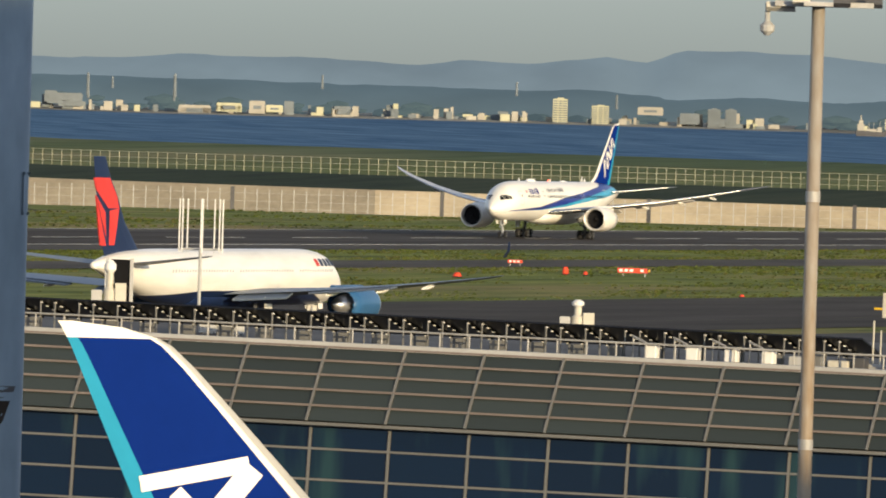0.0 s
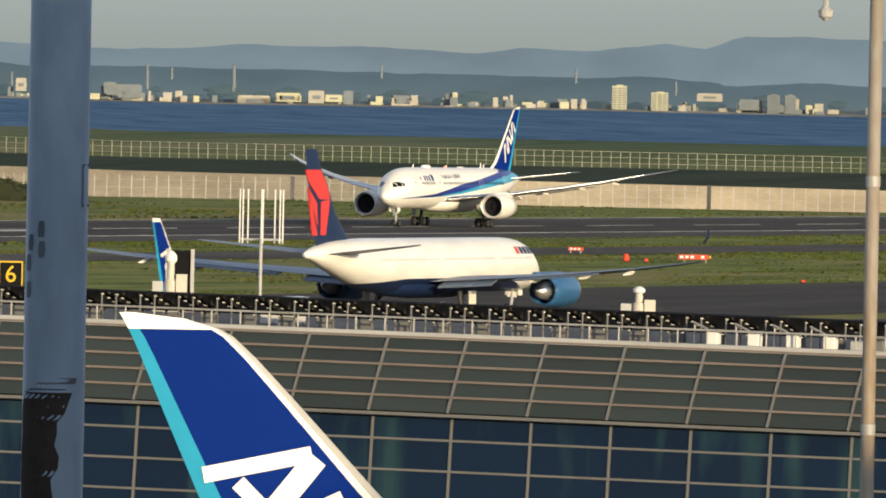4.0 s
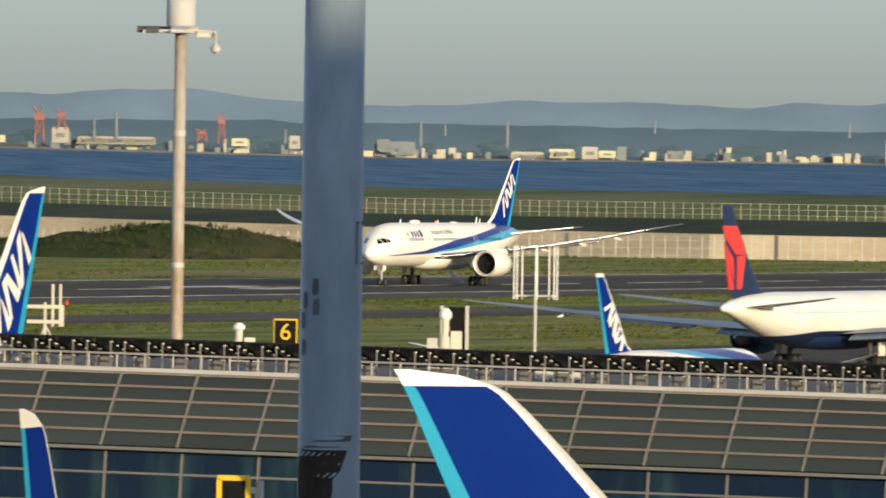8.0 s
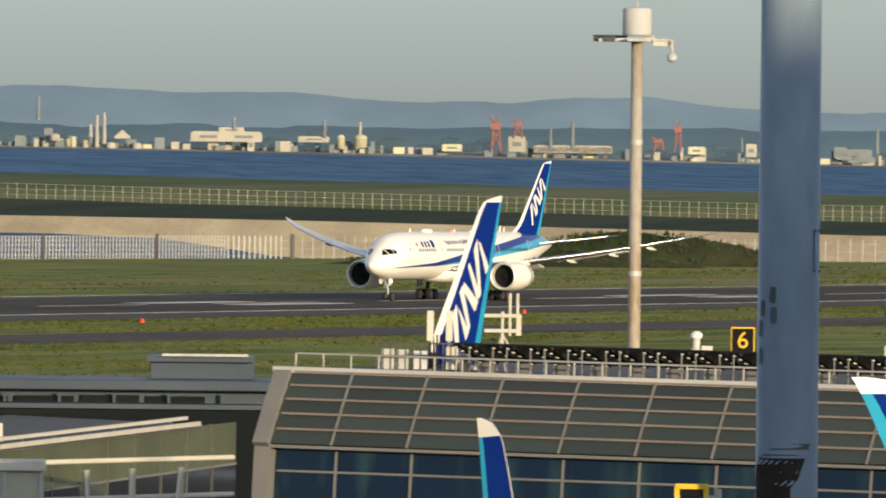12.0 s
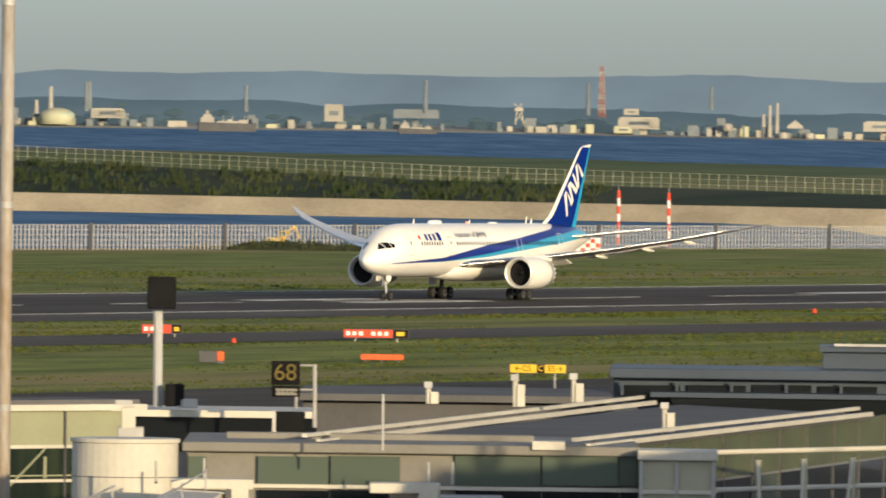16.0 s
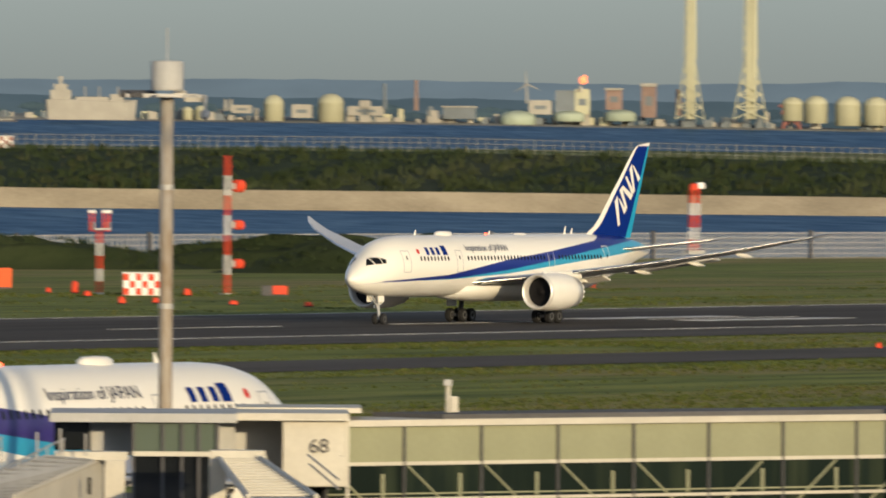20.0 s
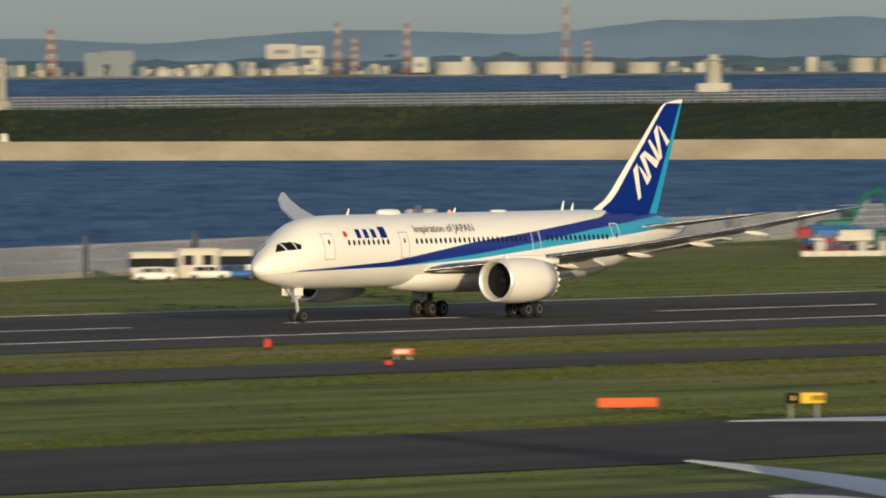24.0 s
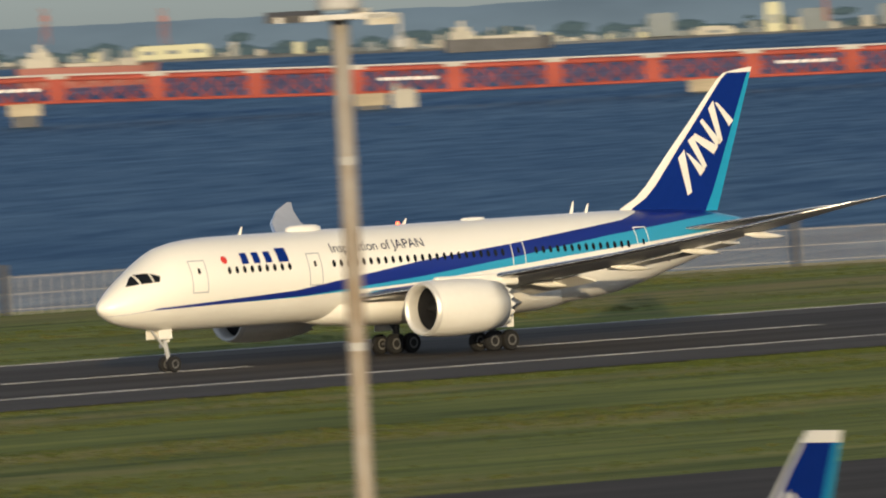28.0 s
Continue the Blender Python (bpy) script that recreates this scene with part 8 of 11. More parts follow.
gbox(gate_tower, "lower_front", 58.819, 488, 0.11, 4.26, 7.32, 0.3, "cream")
gslab(jetbridge_left, "tunnel_top", [(366.29, 239.84, 5.26), (387.9, 248.83, 4.95), (404.33, 255.36, 5.91), (394.36, 251.42, 6.35)], "light_grey", "grey ribbed tunnel roof")
gslab(jetbridge_left, "tunnel_side", [(387.9, 248.83, 4.95), (404.33, 255.36, 5.91), (404.33, 255.36, 3.86), (387.9, 248.83, 3.16)], "cream")
gpipe(jetbridge_left, "roof_kerb", (387.73, 248.72, 5.02), (404.16, 255.25, 5.96), 0.09, "cream")
gpipe(jetbridge_left, "roof_rib", (367.46, 240.32, 5.33), (388.58, 249.1, 5.01), 0.04, "galvanised")
gpipe(jetbridge_left, "roof_rib", (369.8, 241.29, 5.42), (389.95, 249.65, 5.09), 0.04, "galvanised")
gpipe(jetbridge_left, "roof_rib", (372.14, 242.25, 5.51), (391.32, 250.19, 5.17), 0.04, "galvanised")
gpipe(jetbridge_left, "roof_rib", (374.48, 243.22, 5.6), (392.69, 250.73, 5.25), 0.04, "galvanised")
gpipe(jetbridge_left, "roof_rib", (376.82, 244.18, 5.69), (394.06, 251.28, 5.33), 0.04, "galvanised")
gpipe(jetbridge_left, "roof_rib", (379.16, 245.15, 5.78), (395.43, 251.82, 5.41), 0.04, "galvanised")
gpipe(jetbridge_left, "roof_rib", (381.49, 246.11, 5.87), (396.8, 252.37, 5.49), 0.04, "galvanised")
gpipe(jetbridge_left, "roof_rib", (383.83, 247.08, 5.96), (398.17, 252.91, 5.57), 0.04, "galvanised")
gpipe(jetbridge_left, "roof_rib", (386.17, 248.04, 6.05), (399.54, 253.46, 5.65), 0.04, "galvanised")
gpipe(jetbridge_left, "roof_rib", (388.51, 249.01, 6.14), (400.91, 254.0, 5.73), 0.04, "galvanised")
gpipe(jetbridge_left, "roof_rib", (390.85, 249.97, 6.23), (402.28, 254.54, 5.81), 0.04, "galvanised")
gpipe(jetbridge_left, "roof_rib", (393.19, 250.94, 6.32), (403.65, 255.09, 5.89), 0.04, "galvanised")
gpipe(jetbridge_left, "handrail", (368.93, 240.96, 5.92), (385.85, 247.99, 7.22), 0.04, "galvanised")
gpipe(jetbridge_left, "handrail", (369.34, 241.14, 5.48), (385.85, 247.99, 6.8), 0.03, "galvanised")
gpipe(jetbridge_left, "rail_post", (369.34, 241.14, 5.95), (369.34, 241.14, 5.09), 0.035, "galvanised")
gpipe(jetbridge_left, "rail_post", (371.57, 242.08, 6.11), (371.57, 242.08, 5.25), 0.035, "galvanised")
gpipe(jetbridge_left, "rail_post", (373.81, 243.02, 6.28), (373.81, 243.02, 5.42), 0.035, "galvanised")
gpipe(jetbridge_left, "rail_post", (375.95, 243.91, 6.44), (375.95, 243.92, 5.57), 0.035, "galvanised")
gpipe(jetbridge_left, "rail_post", (378.09, 244.8, 6.61), (378.09, 244.81, 5.73), 0.035, "galvanised")
gpipe(jetbridge_left, "rail_post", (380.33, 245.73, 6.78), (380.33, 245.73, 5.9), 0.035, "galvanised")
gpipe(jetbridge_left, "rail_post", (383.19, 246.91, 7.01), (383.19, 246.91, 6.12), 0.035, "galvanised")
gpipe(jetbridge_left, "rail_post", (385.65, 247.91, 7.21), (385.65, 247.91, 6.31), 0.035, "galvanised")
gpipe(jetbridge_left, "handrail", (382.17, 246.49, 5.81), (397.13, 252.53, 6.88), 0.04, "galvanised")
gpipe(jetbridge_left, "handrail", (382.37, 246.57, 5.4), (397.13, 252.53, 6.46), 0.03, "galvanised")
gpipe(jetbridge_left, "rail_post", (382.58, 246.66, 5.84), (382.58, 246.66, 4.99), 0.035, "galvanised")
gpipe(jetbridge_left, "rail_post", (384.62, 247.49, 5.98), (384.62, 247.5, 5.13), 0.035, "galvanised")
gpipe(jetbridge_left, "rail_post", (386.67, 248.33, 6.12), (386.67, 248.33, 5.27), 0.035, "galvanised")
gpipe(jetbridge_left, "rail_post", (389.13, 249.32, 6.29), (389.13, 249.32, 5.44), 0.035, "galvanised")
gpipe(jetbridge_left, "rail_post", (391.59, 250.31, 6.47), (391.59, 250.32, 5.61), 0.035, "galvanised")
gpipe(jetbridge_left, "rail_post", (394.05, 251.3, 6.65), (394.05, 251.3, 5.78), 0.035, "galvanised")
gpipe(jetbridge_left, "rail_post", (396.92, 252.44, 6.86), (396.92, 252.44, 5.99), 0.035, "galvanised")
gpipe(jetbridge_left, "lamp_column", (367.31, 240.27, 5.62), (367.31, 240.27, 7.31), 0.2, "cream")
gpipe(jetbridge_left, "lamp_column", (381.05, 246.03, 5.4), (381.05, 246.03, 6.94), 0.2, "cream")
gpipe(jetbridge_left, "roof_pole", (392.2, 250.56, 6.05), (392.2, 250.56, 7.23), 0.045, "galvanised")
gpipe(jetbridge_left, "roof_pole", (396.41, 252.24, 6.27), (396.41, 252.24, 7.27), 0.045, "galvanised")
gpipe(jetbridge_left, "roof_pole", (401.04, 254.07, 6.15), (401.04, 254.07, 6.97), 0.045, "galvanised")
gpipe(jetbridge_left, "roof_pole", (403.92, 255.19, 6.07), (403.92, 255.19, 6.91), 0.045, "galvanised")
gbox(jetbridge_left, "portal", 57.775, 480.3, 0.79, 3.69, 5.86, 1.2, "cream")
gbox(jetbridge_left, "portal_top", 57.670, 476.2, 2.73, 5.96, 6.26, 1.6, "cream")
gbox(jetbridge_left, "portal_gap", 57.717, 478.1, 0.19, 3.76, 5.85, 0.4, "dark_grey")
gbox(jetbridge_left, "side_window", 57.662, 472.5, 0.13, 4.78, 5.41, 0.1, "dark_glass")
gslab(jetbridge_mid, "tunnel_top", [(406.40, 251.63, 5.99), (407.18, 250.38, 6.00), (380.15, 231.32, 5.43), (378.92, 233.34, 5.42)], "light_grey", "grey ribbed tunnel roof")
for k in range(15):   # its ribs and edge kerbs
    a_, b_ = Vector((406.40, 251.63, 6.07)).lerp(Vector((378.92, 233.34, 5.50)), (k + .3) / 15), Vector((407.18, 250.38, 6.08)).lerp(Vector((380.15, 231.32, 5.51)), (k + .3) / 15)
    gpipe(jetbridge_mid, "roof_rib", a_, b_, .06, "cream")
gpipe(jetbridge_mid, "roof_kerb", (406.40, 251.63, 6.10), (378.92, 233.34, 5.53), .09, "cream")
gpipe(jetbridge_mid, "roof_kerb", (407.18, 250.38, 6.11), (380.15, 231.32, 5.54), .09, "cream")
gbox(jetbridge_mid, "portal", 58.236, 476, 0.63, 3.77, 6.30, 1.2, "cream")
gbox(jetbridge_mid, "portal_top", 58.326, 476, 2.06, 6.01, 6.34, 1.5, "cream")
gbox(jetbridge_mid, "portal_right", 58.431, 475.8, 0.42, 4.92, 6.18, 1.0, "cream")
gslab(jetbridge_mid, "tunnel_side", [(407.18, 250.38, 6.00), (407.35, 250.11, 5.83), (380.36, 230.99, 5.32), (380.15, 231.32, 5.43)], "cream")
gpipe(jetbridge_mid, "handrail", (406.46, 247.72, 6.21), (401.94, 243.61, 5.43), 0.04, "galvanised")
gpipe(jetbridge_mid, "handrail", (406.50, 247.66, 5.85), (401.94, 243.61, 5.10), 0.04, "galvanised")
gpipe(jetbridge_mid, "handrail", (405.64, 249.06, 5.51), (401.51, 244.32, 4.80), 0.04, "galvanised")
gbox(jetbridge_mid, "lamp_box", 58.792, 474, 0.29, 5.28, 6.20, 0.5, "cream")
gslab(jetbridge_right, "tunnel_top", [(410.03, 212.89, 5.32), (410.87, 211.26, 5.25), (375.80, 198.49, 3.47), (374.66, 200.64, 3.64)], "light_grey", "ribbed grey tunnel roof")
gslab(jetbridge_right, "tunnel_side", [(410.87, 211.26, 5.25), (375.80, 198.49, 3.47), (375.81, 198.47, 1.40), (410.88, 211.24, 2.64)], "cream")
gbox(jetbridge_right, "portal", 62.847, 461, 0.71, 2.27, 5.49, 1.4, "cream")
gbox(jetbridge_right, "portal_top", 62.728, 461, 3.01, 5.32, 5.69, 1.6, "cream")
gbox(jetbridge_right, "window", 62.734, 460.5, 0.24, 3.79, 4.52, 0.1, "dark_glass")
gbox(jetbridge_right, "inner", 62.803, 460.8, 0.20, 2.88, 5.33, 0.4, "dark_grey")
gpipe(jetbridge_right, "rail_post", (402.79, 211.62, 4.65), (402.79, 211.63, 5.54), 0.04, "galvanised")
gpipe(jetbridge_right, "rail_post", (399.47, 210.42, 4.52), (399.47, 210.42, 5.40), 0.04, "galvanised")
gpipe(jetbridge_right, "rail_post", (396.15, 209.20, 4.40), (396.15, 209.21, 5.27), 0.04, "galvanised")
gpipe(jetbridge_right, "rail_post", (392.84, 207.98, 4.28), (392.84, 207.99, 5.14), 0.04, "galvanised")
gpipe(jetbridge_right, "rail_post", (389.53, 206.76, 4.16), (389.52, 206.76, 5.01), 0.04, "galvanised")
gpipe(jetbridge_right, "rail_post", (386.22, 205.53, 4.04), (386.22, 205.53, 4.89), 0.04, "galvanised")
gpipe(jetbridge_right, "rail_post", (382.91, 204.29, 3.93), (382.91, 204.29, 4.77), 0.04, "galvanised")
gpipe(jetbridge_right, "rail_post", (379.61, 203.04, 3.82), (379.61, 203.05, 4.66), 0.04, "galvanised")
gpipe(jetbridge_right, "rail_post", (376.31, 201.79, 3.72), (376.31, 201.79, 4.55), 0.04, "galvanised")
gpipe(jetbridge_right, "handrail", (402.81, 211.59, 5.56), (374.49, 200.95, 4.54), 0.045, "galvanised")
gpipe(jetbridge_right, "handrail", (402.81, 211.59, 5.10), (374.50, 200.94, 4.09), 0.035, "galvanised")
gpipe(jetbridge_right, "roof_rib", (409.14, 212.43, 5.27), (410.03, 210.71, 5.18), 0.05, "galvanised")
gpipe(jetbridge_right, "roof_rib", (405.25, 211.23, 4.99), (406.14, 209.53, 4.90), 0.05, "galvanised")
gpipe(jetbridge_right, "roof_rib", (401.37, 210.02, 4.72), (402.25, 208.33, 4.63), 0.05, "galvanised")
gpipe(jetbridge_right, "roof_rib", (397.50, 208.79, 4.45), (398.37, 207.12, 4.37), 0.05, "galvanised")
gpipe(jetbridge_right, "roof_rib", (393.63, 207.56, 4.20), (394.50, 205.90, 4.11), 0.05, "galvanised")
gpipe(jetbridge_right, "roof_rib", (389.77, 206.31, 3.95), (390.63, 204.67, 3.86), 0.05, "galvanised")
gpipe(jetbridge_right, "roof_rib", (385.91, 205.05, 3.70), (386.76, 203.43, 3.62), 0.05, "galvanised")
gpipe(jetbridge_right, "roof_rib", (382.05, 203.78, 3.47), (382.90, 202.17, 3.38), 0.05, "galvanised")
gpipe(jetbridge_right, "rail_post_right", (409.65, 211.44, 5.28), (409.65, 211.44, 6.05), 0.035, "galvanised")
gpipe(jetbridge_right, "rail_post_right", (403.94, 209.43, 4.93), (403.93, 209.44, 5.70), 0.035, "galvanised")
gpipe(jetbridge_right, "rail_post_right", (398.23, 207.41, 4.61), (398.22, 207.41, 5.36), 0.035, "galvanised")
gpipe(jetbridge_right, "rail_post_right", (392.53, 205.36, 4.29), (392.52, 205.36, 5.03), 0.035, "galvanised")
gpipe(jetbridge_right, "rail_post_right", (386.83, 203.29, 3.99), (386.83, 203.30, 4.72), 0.035, "galvanised")
gpipe(jetbridge_right, "rail_post_right", (381.15, 201.21, 3.70), (381.15, 201.21, 4.42), 0.035, "galvanised")
gpipe(jetbridge_right, "handrail_right", (409.68, 211.39, 6.01), (377.39, 199.76, 4.06), 0.035, "galvanised")
gbox(jetbridge_right, "pillar", 61.837, 424, 0.43, 3.39, 5.36, 0.5, "cream")
gbox(jetbridge_right, "pillar", 62.221, 440, 0.39, 3.54, 4.84, 0.5, "cream")
gpipe(jetbridge_right, "roof_pole", (411.40, 212.42, 6.39), (411.40, 212.41, 5.16), 0.05, "galvanised")
gpipe(jetbridge_right, "roof_pole", (410.60, 213.96, 6.27), (410.60, 213.95, 5.45), 0.05, "galvanised")
gbox(jetbridge_far, "head", 63.590, 462, 1.06, 2.29, 5.31, 2, "light_grey")
gbox(jetbridge_far, "portal", 63.699, 461, 0.77, 2.33, 5.55, 1.4, "cream")
gbox(jetbridge_far, "portal_top", 63.592, 461, 2.55, 5.25, 5.62, 1.8, "cream")
gbox(jetbridge_far, "tunnel", 63.889, 463, 2.29, 2.27, 5.10, 3, "light_grey")
gbox(jetbridge_far, "rib", 63.784, 462.8, 0.10, 2.27, 5.05, 0.2, "cream")
gbox(jetbridge_far, "rib", 63.847, 462.8, 0.10, 2.28, 5.06, 0.2, "cream")
gbox(jetbridge_far, "rib", 63.910, 462.8, 0.10, 2.28, 5.06, 0.2, "cream")
gpipe(jetbridge_far, "roof_pole", (414.31, 206.67, 8.79), (414.32, 206.66, 6.75), 0.05, "galvanised")
gpipe(jetbridge_far, "roof_pole", (415.06, 205.17, 6.35), (415.06, 205.16, 5.43), 0.05, "galvanised")
gpipe(jetbridge_far, "roof_pole", (415.45, 204.38, 6.36), (415.45, 204.38, 5.54), 0.05, "galvanised")
gbox(stand_sign, "panel", 63.053, 520, 1.15, 7.96, 8.90, 0.3, "black")
gbox(stand_sign, "sub_panel", 63.054, 520, 1.15, 7.47, 7.91, 0.3, "black")
gpipe(stand_sign, "post", (463.73, 235.27, 7.48), (463.73, 235.27, 7.02), 0.07, "galvanised")
gpipe(stand_sign, "post", (464.96, 235.06, 8.80), (464.97, 235.04, 6.22), 0.09, "galvanised")
gpipe(stand_sign, "arm", (464.69, 235.59, 8.75), (464.99, 234.99, 8.75), 0.05, "galvanised")
gpipe(stand_sign, "arm", (464.70, 235.58, 7.76), (465.00, 234.99, 7.76), 0.05, "galvanised")
# Bars greyed in the colour, since this face of the sign is unlit
gbox(stand_sign, "number_bars", 63.056, 519.8, 0.87, 7.71, 7.82, 0.05, "stone_grey", "thin bars, greyed for shade")
gbox(stand_sign, "number_bars", 63.056, 519.8, 0.87, 7.55, 7.66, 0.05, "stone_grey", "thin bars, greyed for shade")
gbox(tilted_panel, "panel", 63.072, 518, 1.24, 6.05, 6.92, 0.5, "black")
gbox(tilted_panel, "frame", 63.002, 517.9, 0.14, 6.00, 6.96, 0.5, "galvanised")
gbox(tilted_panel, "foot", 63.070, 518.1, 0.18, 5.64, 6.05, 0.2, "galvanised")
gpipe(docking_display, "post", (470.01, 244.93, 12.05), (470.03, 244.89, 6.80), 0.2, "light_grey")
gbox(docking_display, "display", 62.492, 529, 1.19, 10.87, 12.20, 0.5, "black", "black display box")
gbox(docking_display, "foot_box", 62.555, 529, 0.79, 6.83, 7.77, 0.8, "black")
gbox(docking_display, "arm", 62.611, 529, 0.89, 6.79, 7.16, 0.4, "light_grey")
gpipe(camera_post_a, "post", (466.14, 230.47, 7.98), (466.14, 230.46, 7.27), 0.1, "cream")
gbox(camera_post_a, "head", 63.691, 519.7, 0.32, 7.92, 8.17, 0.4, "light_grey")
gbox(camera_post_a, "box", 63.720, 519.8, 0.32, 7.28, 7.76, 0.4, "cream")
gpipe(camera_post_b, "post", (467.68, 227.31, 8.33), (467.69, 227.30, 7.20), 0.1, "cream")
gbox(camera_post_b, "head", 64.078, 519.7, 0.32, 8.26, 8.52, 0.4, "light_grey")
gbox(camera_post_b, "box", 64.107, 519.8, 0.32, 7.21, 8.10, 0.4, "cream")
gpipe(camera_post_c, "post", (468.72, 225.16, 8.40), (468.73, 225.15, 7.42), 0.1, "cream")
gbox(camera_post_c, "head", 64.341, 519.7, 0.32, 8.34, 8.59, 0.4, "light_grey")
gbox(camera_post_c, "box", 64.370, 519.8, 0.32, 7.42, 8.18, 0.4, "cream")
gpipe(camera_post_d, "post", (452.23, 213.28, 7.68), (452.24, 213.27, 6.64), 0.1, "cream")
gbox(camera_post_d, "head", 64.751, 499.7, 0.31, 7.62, 7.86, 0.4, "light_grey")
gbox(camera_post_d, "box", 64.779, 499.8, 0.31, 6.64, 7.46, 0.4, "cream")
gpipe(camera_post_e, "post", (429.78, 255.52, 8.40), (429.78, 255.52, 7.29), 0.1, "cream")
gbox(camera_post_e, "head", 59.266, 499.7, 0.31, 8.34, 8.58, 0.4, "light_grey")
gbox(camera_post_e, "box", 59.295, 499.8, 0.31, 7.30, 7.92, 0.4, "cream")
gbox(roof_box, "cabinet", 62.350, 500, 0.55, 6.53, 7.41, 0.8, "cream")
gbox(roof_box, "camera", 62.330, 500, 0.66, 7.48, 7.68, 0.3, "light_grey")
gbox(roof_box, "foot", 62.360, 500, 1.04, 6.16, 6.64, 1, "galvanised")
# Dark glass on the link wall carries the shadow of the pier
gbox(end_block, "link_wall", 65.42, 553.5, 12.4, -2.0, 6.98, 3, "dark_glass")
gbox(end_block, "lower_ledge", 65.38, 553.2, 13.4, 7.0, 7.2, 3.4, "slate")
for k in range(6):
    gbox(end_block, "window_mullion", 64.56 + k * .245, 555.9, .12, 7.0, 7.62, .2, "slate")
gbox(end_block, "window", 65.57, 556.3, 2.55, 6.76, 7.5, .1, "dark_glass")
gbox(end_block, "pipe_run", 65.70, 559.86, 3.78, 9.19, 9.30, .2, "galvanised")
gbox(stand_sign, "backing", 63.050, 520.05, 1.14, 7.98, 8.94, .12, "black")
gbox(stand_sign, "lower_board", 63.050, 520.05, 1.10, 7.5, 7.93, .12, "black")
for k in range(4):
    gbox(stand_sign, "bar", 63.02 + k * .02, 519.98, .12, 7.6, 7.82, .02, "stone_grey", "plain bar in place of a character, greyed for shade")

# Yellow dimmed in the colour for figures that stand unlit
M["unlit_yellow"] = plain("unlit_yellow", (0.15, 0.115, 0.03), 0.7, vary=0.2, scale=2)
words("68", 0.95, facing(63.050, 519.9, 8.45), "unlit_yellow", stand_sign, "number")
words("68", 0.78, facing(58.69, 487.9, 6.22), "dark_grey", gate_tower, "number")
rot = thing("rotunda", pose(*polar(62.337, 470), 0, 0, -62.3), "round cream stair drum with panel joints", "rotunda")
part("drum", lathe(bmesh.new(), [(1.95, -2), (1.95, 6.75), (2.02, 6.78), (2.02, 6.92), (.2, 6.92)], 40), "cream", rot, smooth=False)
for z in (5.5, 4.0):
    part("joint", lathe(bmesh.new(), [(1.955, z), (1.96, z + .03)], 40, closed_ends=False), "dark_grey", rot)
# diagonal braces, posts and legs of the walkway
for i in range(11):
    x = i * 3.87
    lo, hi = (x + 2.5, x + .2) if i < 5 else (x + .5, x + 2.8)
    part("brace", tube(bmesh.new(), (lo, -.02, 3.5), (hi, -.02, 5.3), .045, n=6), "walk_panel", walkway)
    part("inner_post", boxes((x + 2.75, -.03, 4.1, x + 2.9, -.005, 5.0)), "walk_panel", walkway)
    part("low_rail", boxes((x + .1, -.03, 4.2, x + 3.8, -.005, 4.26)), "walk_panel", walkway)
for i in range(5):
    part("leg", boxes((2 + i * 9.5, 1.5, -2.3, 2.9 + i * 9.5, 2.4, 2.5)), "dark_grey", walkway)
part("roof_ledge", boxes((6, .2, 7.1, WL, 4.6, 7.28)), "roof_felt", walkway)
# apron vehicles below the walkway
def van(name, az, r, turn, mat, label, lx=4.6):
    p = polar(az, r)
    o = thing(name, pose(p.x, p.y, ground_z(p.y), 0, 0, turn), label, "vehicle", "apron vehicles")
    bm = bmesh.new()
    prof = [(-.5, .45), (-.5, 1.9), (-.42, 2.15), (.22, 2.15), (.36, 1.35), (.5, 1.15), (.5, .45)]
    a = [bm.verts.new((x * lx, -.95, z)) for x, z in prof]; b = [bm.verts.new((x * lx, .95, z)) for x, z in prof]
    bm.faces.new(a), bm.faces.new(b[::-1])
    for i in range(len(prof)):
        bm.faces.new((a[i], b[i], b[(i + 1) % len(prof)], a[(i + 1) % len(prof)]))
    bmesh.ops.recalc_face_normals(bm, faces=bm.faces)
    bmesh.ops.bevel(bm, geom=bm.edges[:], offset=.07, segments=1, affect="EDGES")
    part("body", bm, mat, o)
    for x0, x1 in ((-.42, -.2), (-.17, .05), (.08, .24)):
        part("side_window", boxes((x0 * lx, -.975, 1.35, x1 * lx, -.94, 1.95)), "dark_glass", o)
    tm, rm = wheel_mesh(.36, .22)
    for x in (-.32, .32):
        for y in (-.85, .85):
            w = thing("wheel", pose(x * lx, y, .36)); w.parent = o
            shared("tyre", tm, w), shared("rim", rm, w)
    return o


def tractor(az, r, turn):
    p = polar(az, r)
    o = thing("tow_tractor", pose(p.x, p.y, ground_z(p.y), 0, 0, turn), "low pale tow tractor parked in the shade", "vehicle", "apron vehicles")
    part("body", boxes((-2.4, -1.1, .4, 2.4, 1.1, 1.25)), "light_grey", o)
    part("cab", boxes((-.4, -.9, 1.25, .9, .9, 2.3)), "dark_glass", o)
    part("boom", tube(bmesh.new(), (-2.2, 0, 1.4), (2.6, .3, 2.3), .18, n=8), "light_grey", o)
    tm, rm = wheel_mesh(.45, .3)
    for x in (-1.6, 1.6):
        for y in (-1, 1):
            w = thing("wheel", pose(x, y, .45)); w.parent = o
            shared("tyre", tm, w), shared("rim", rm, w)


van("service_van", 61.52, 553, -14, "white_paint", "white service van parked behind the walkway", 5.4)
van("service_van", 61.86, 558, 8, "light_grey", "grey service van parked in the shade", 5.0)
for az, r, turn in ((59.42, 556, 15), (59.75, 560, -20), (60.08, 557, 40), (60.4, 561, 8), (60.72, 556, -12), (61.0, 563, 25)):
    tractor(az, r, turn)

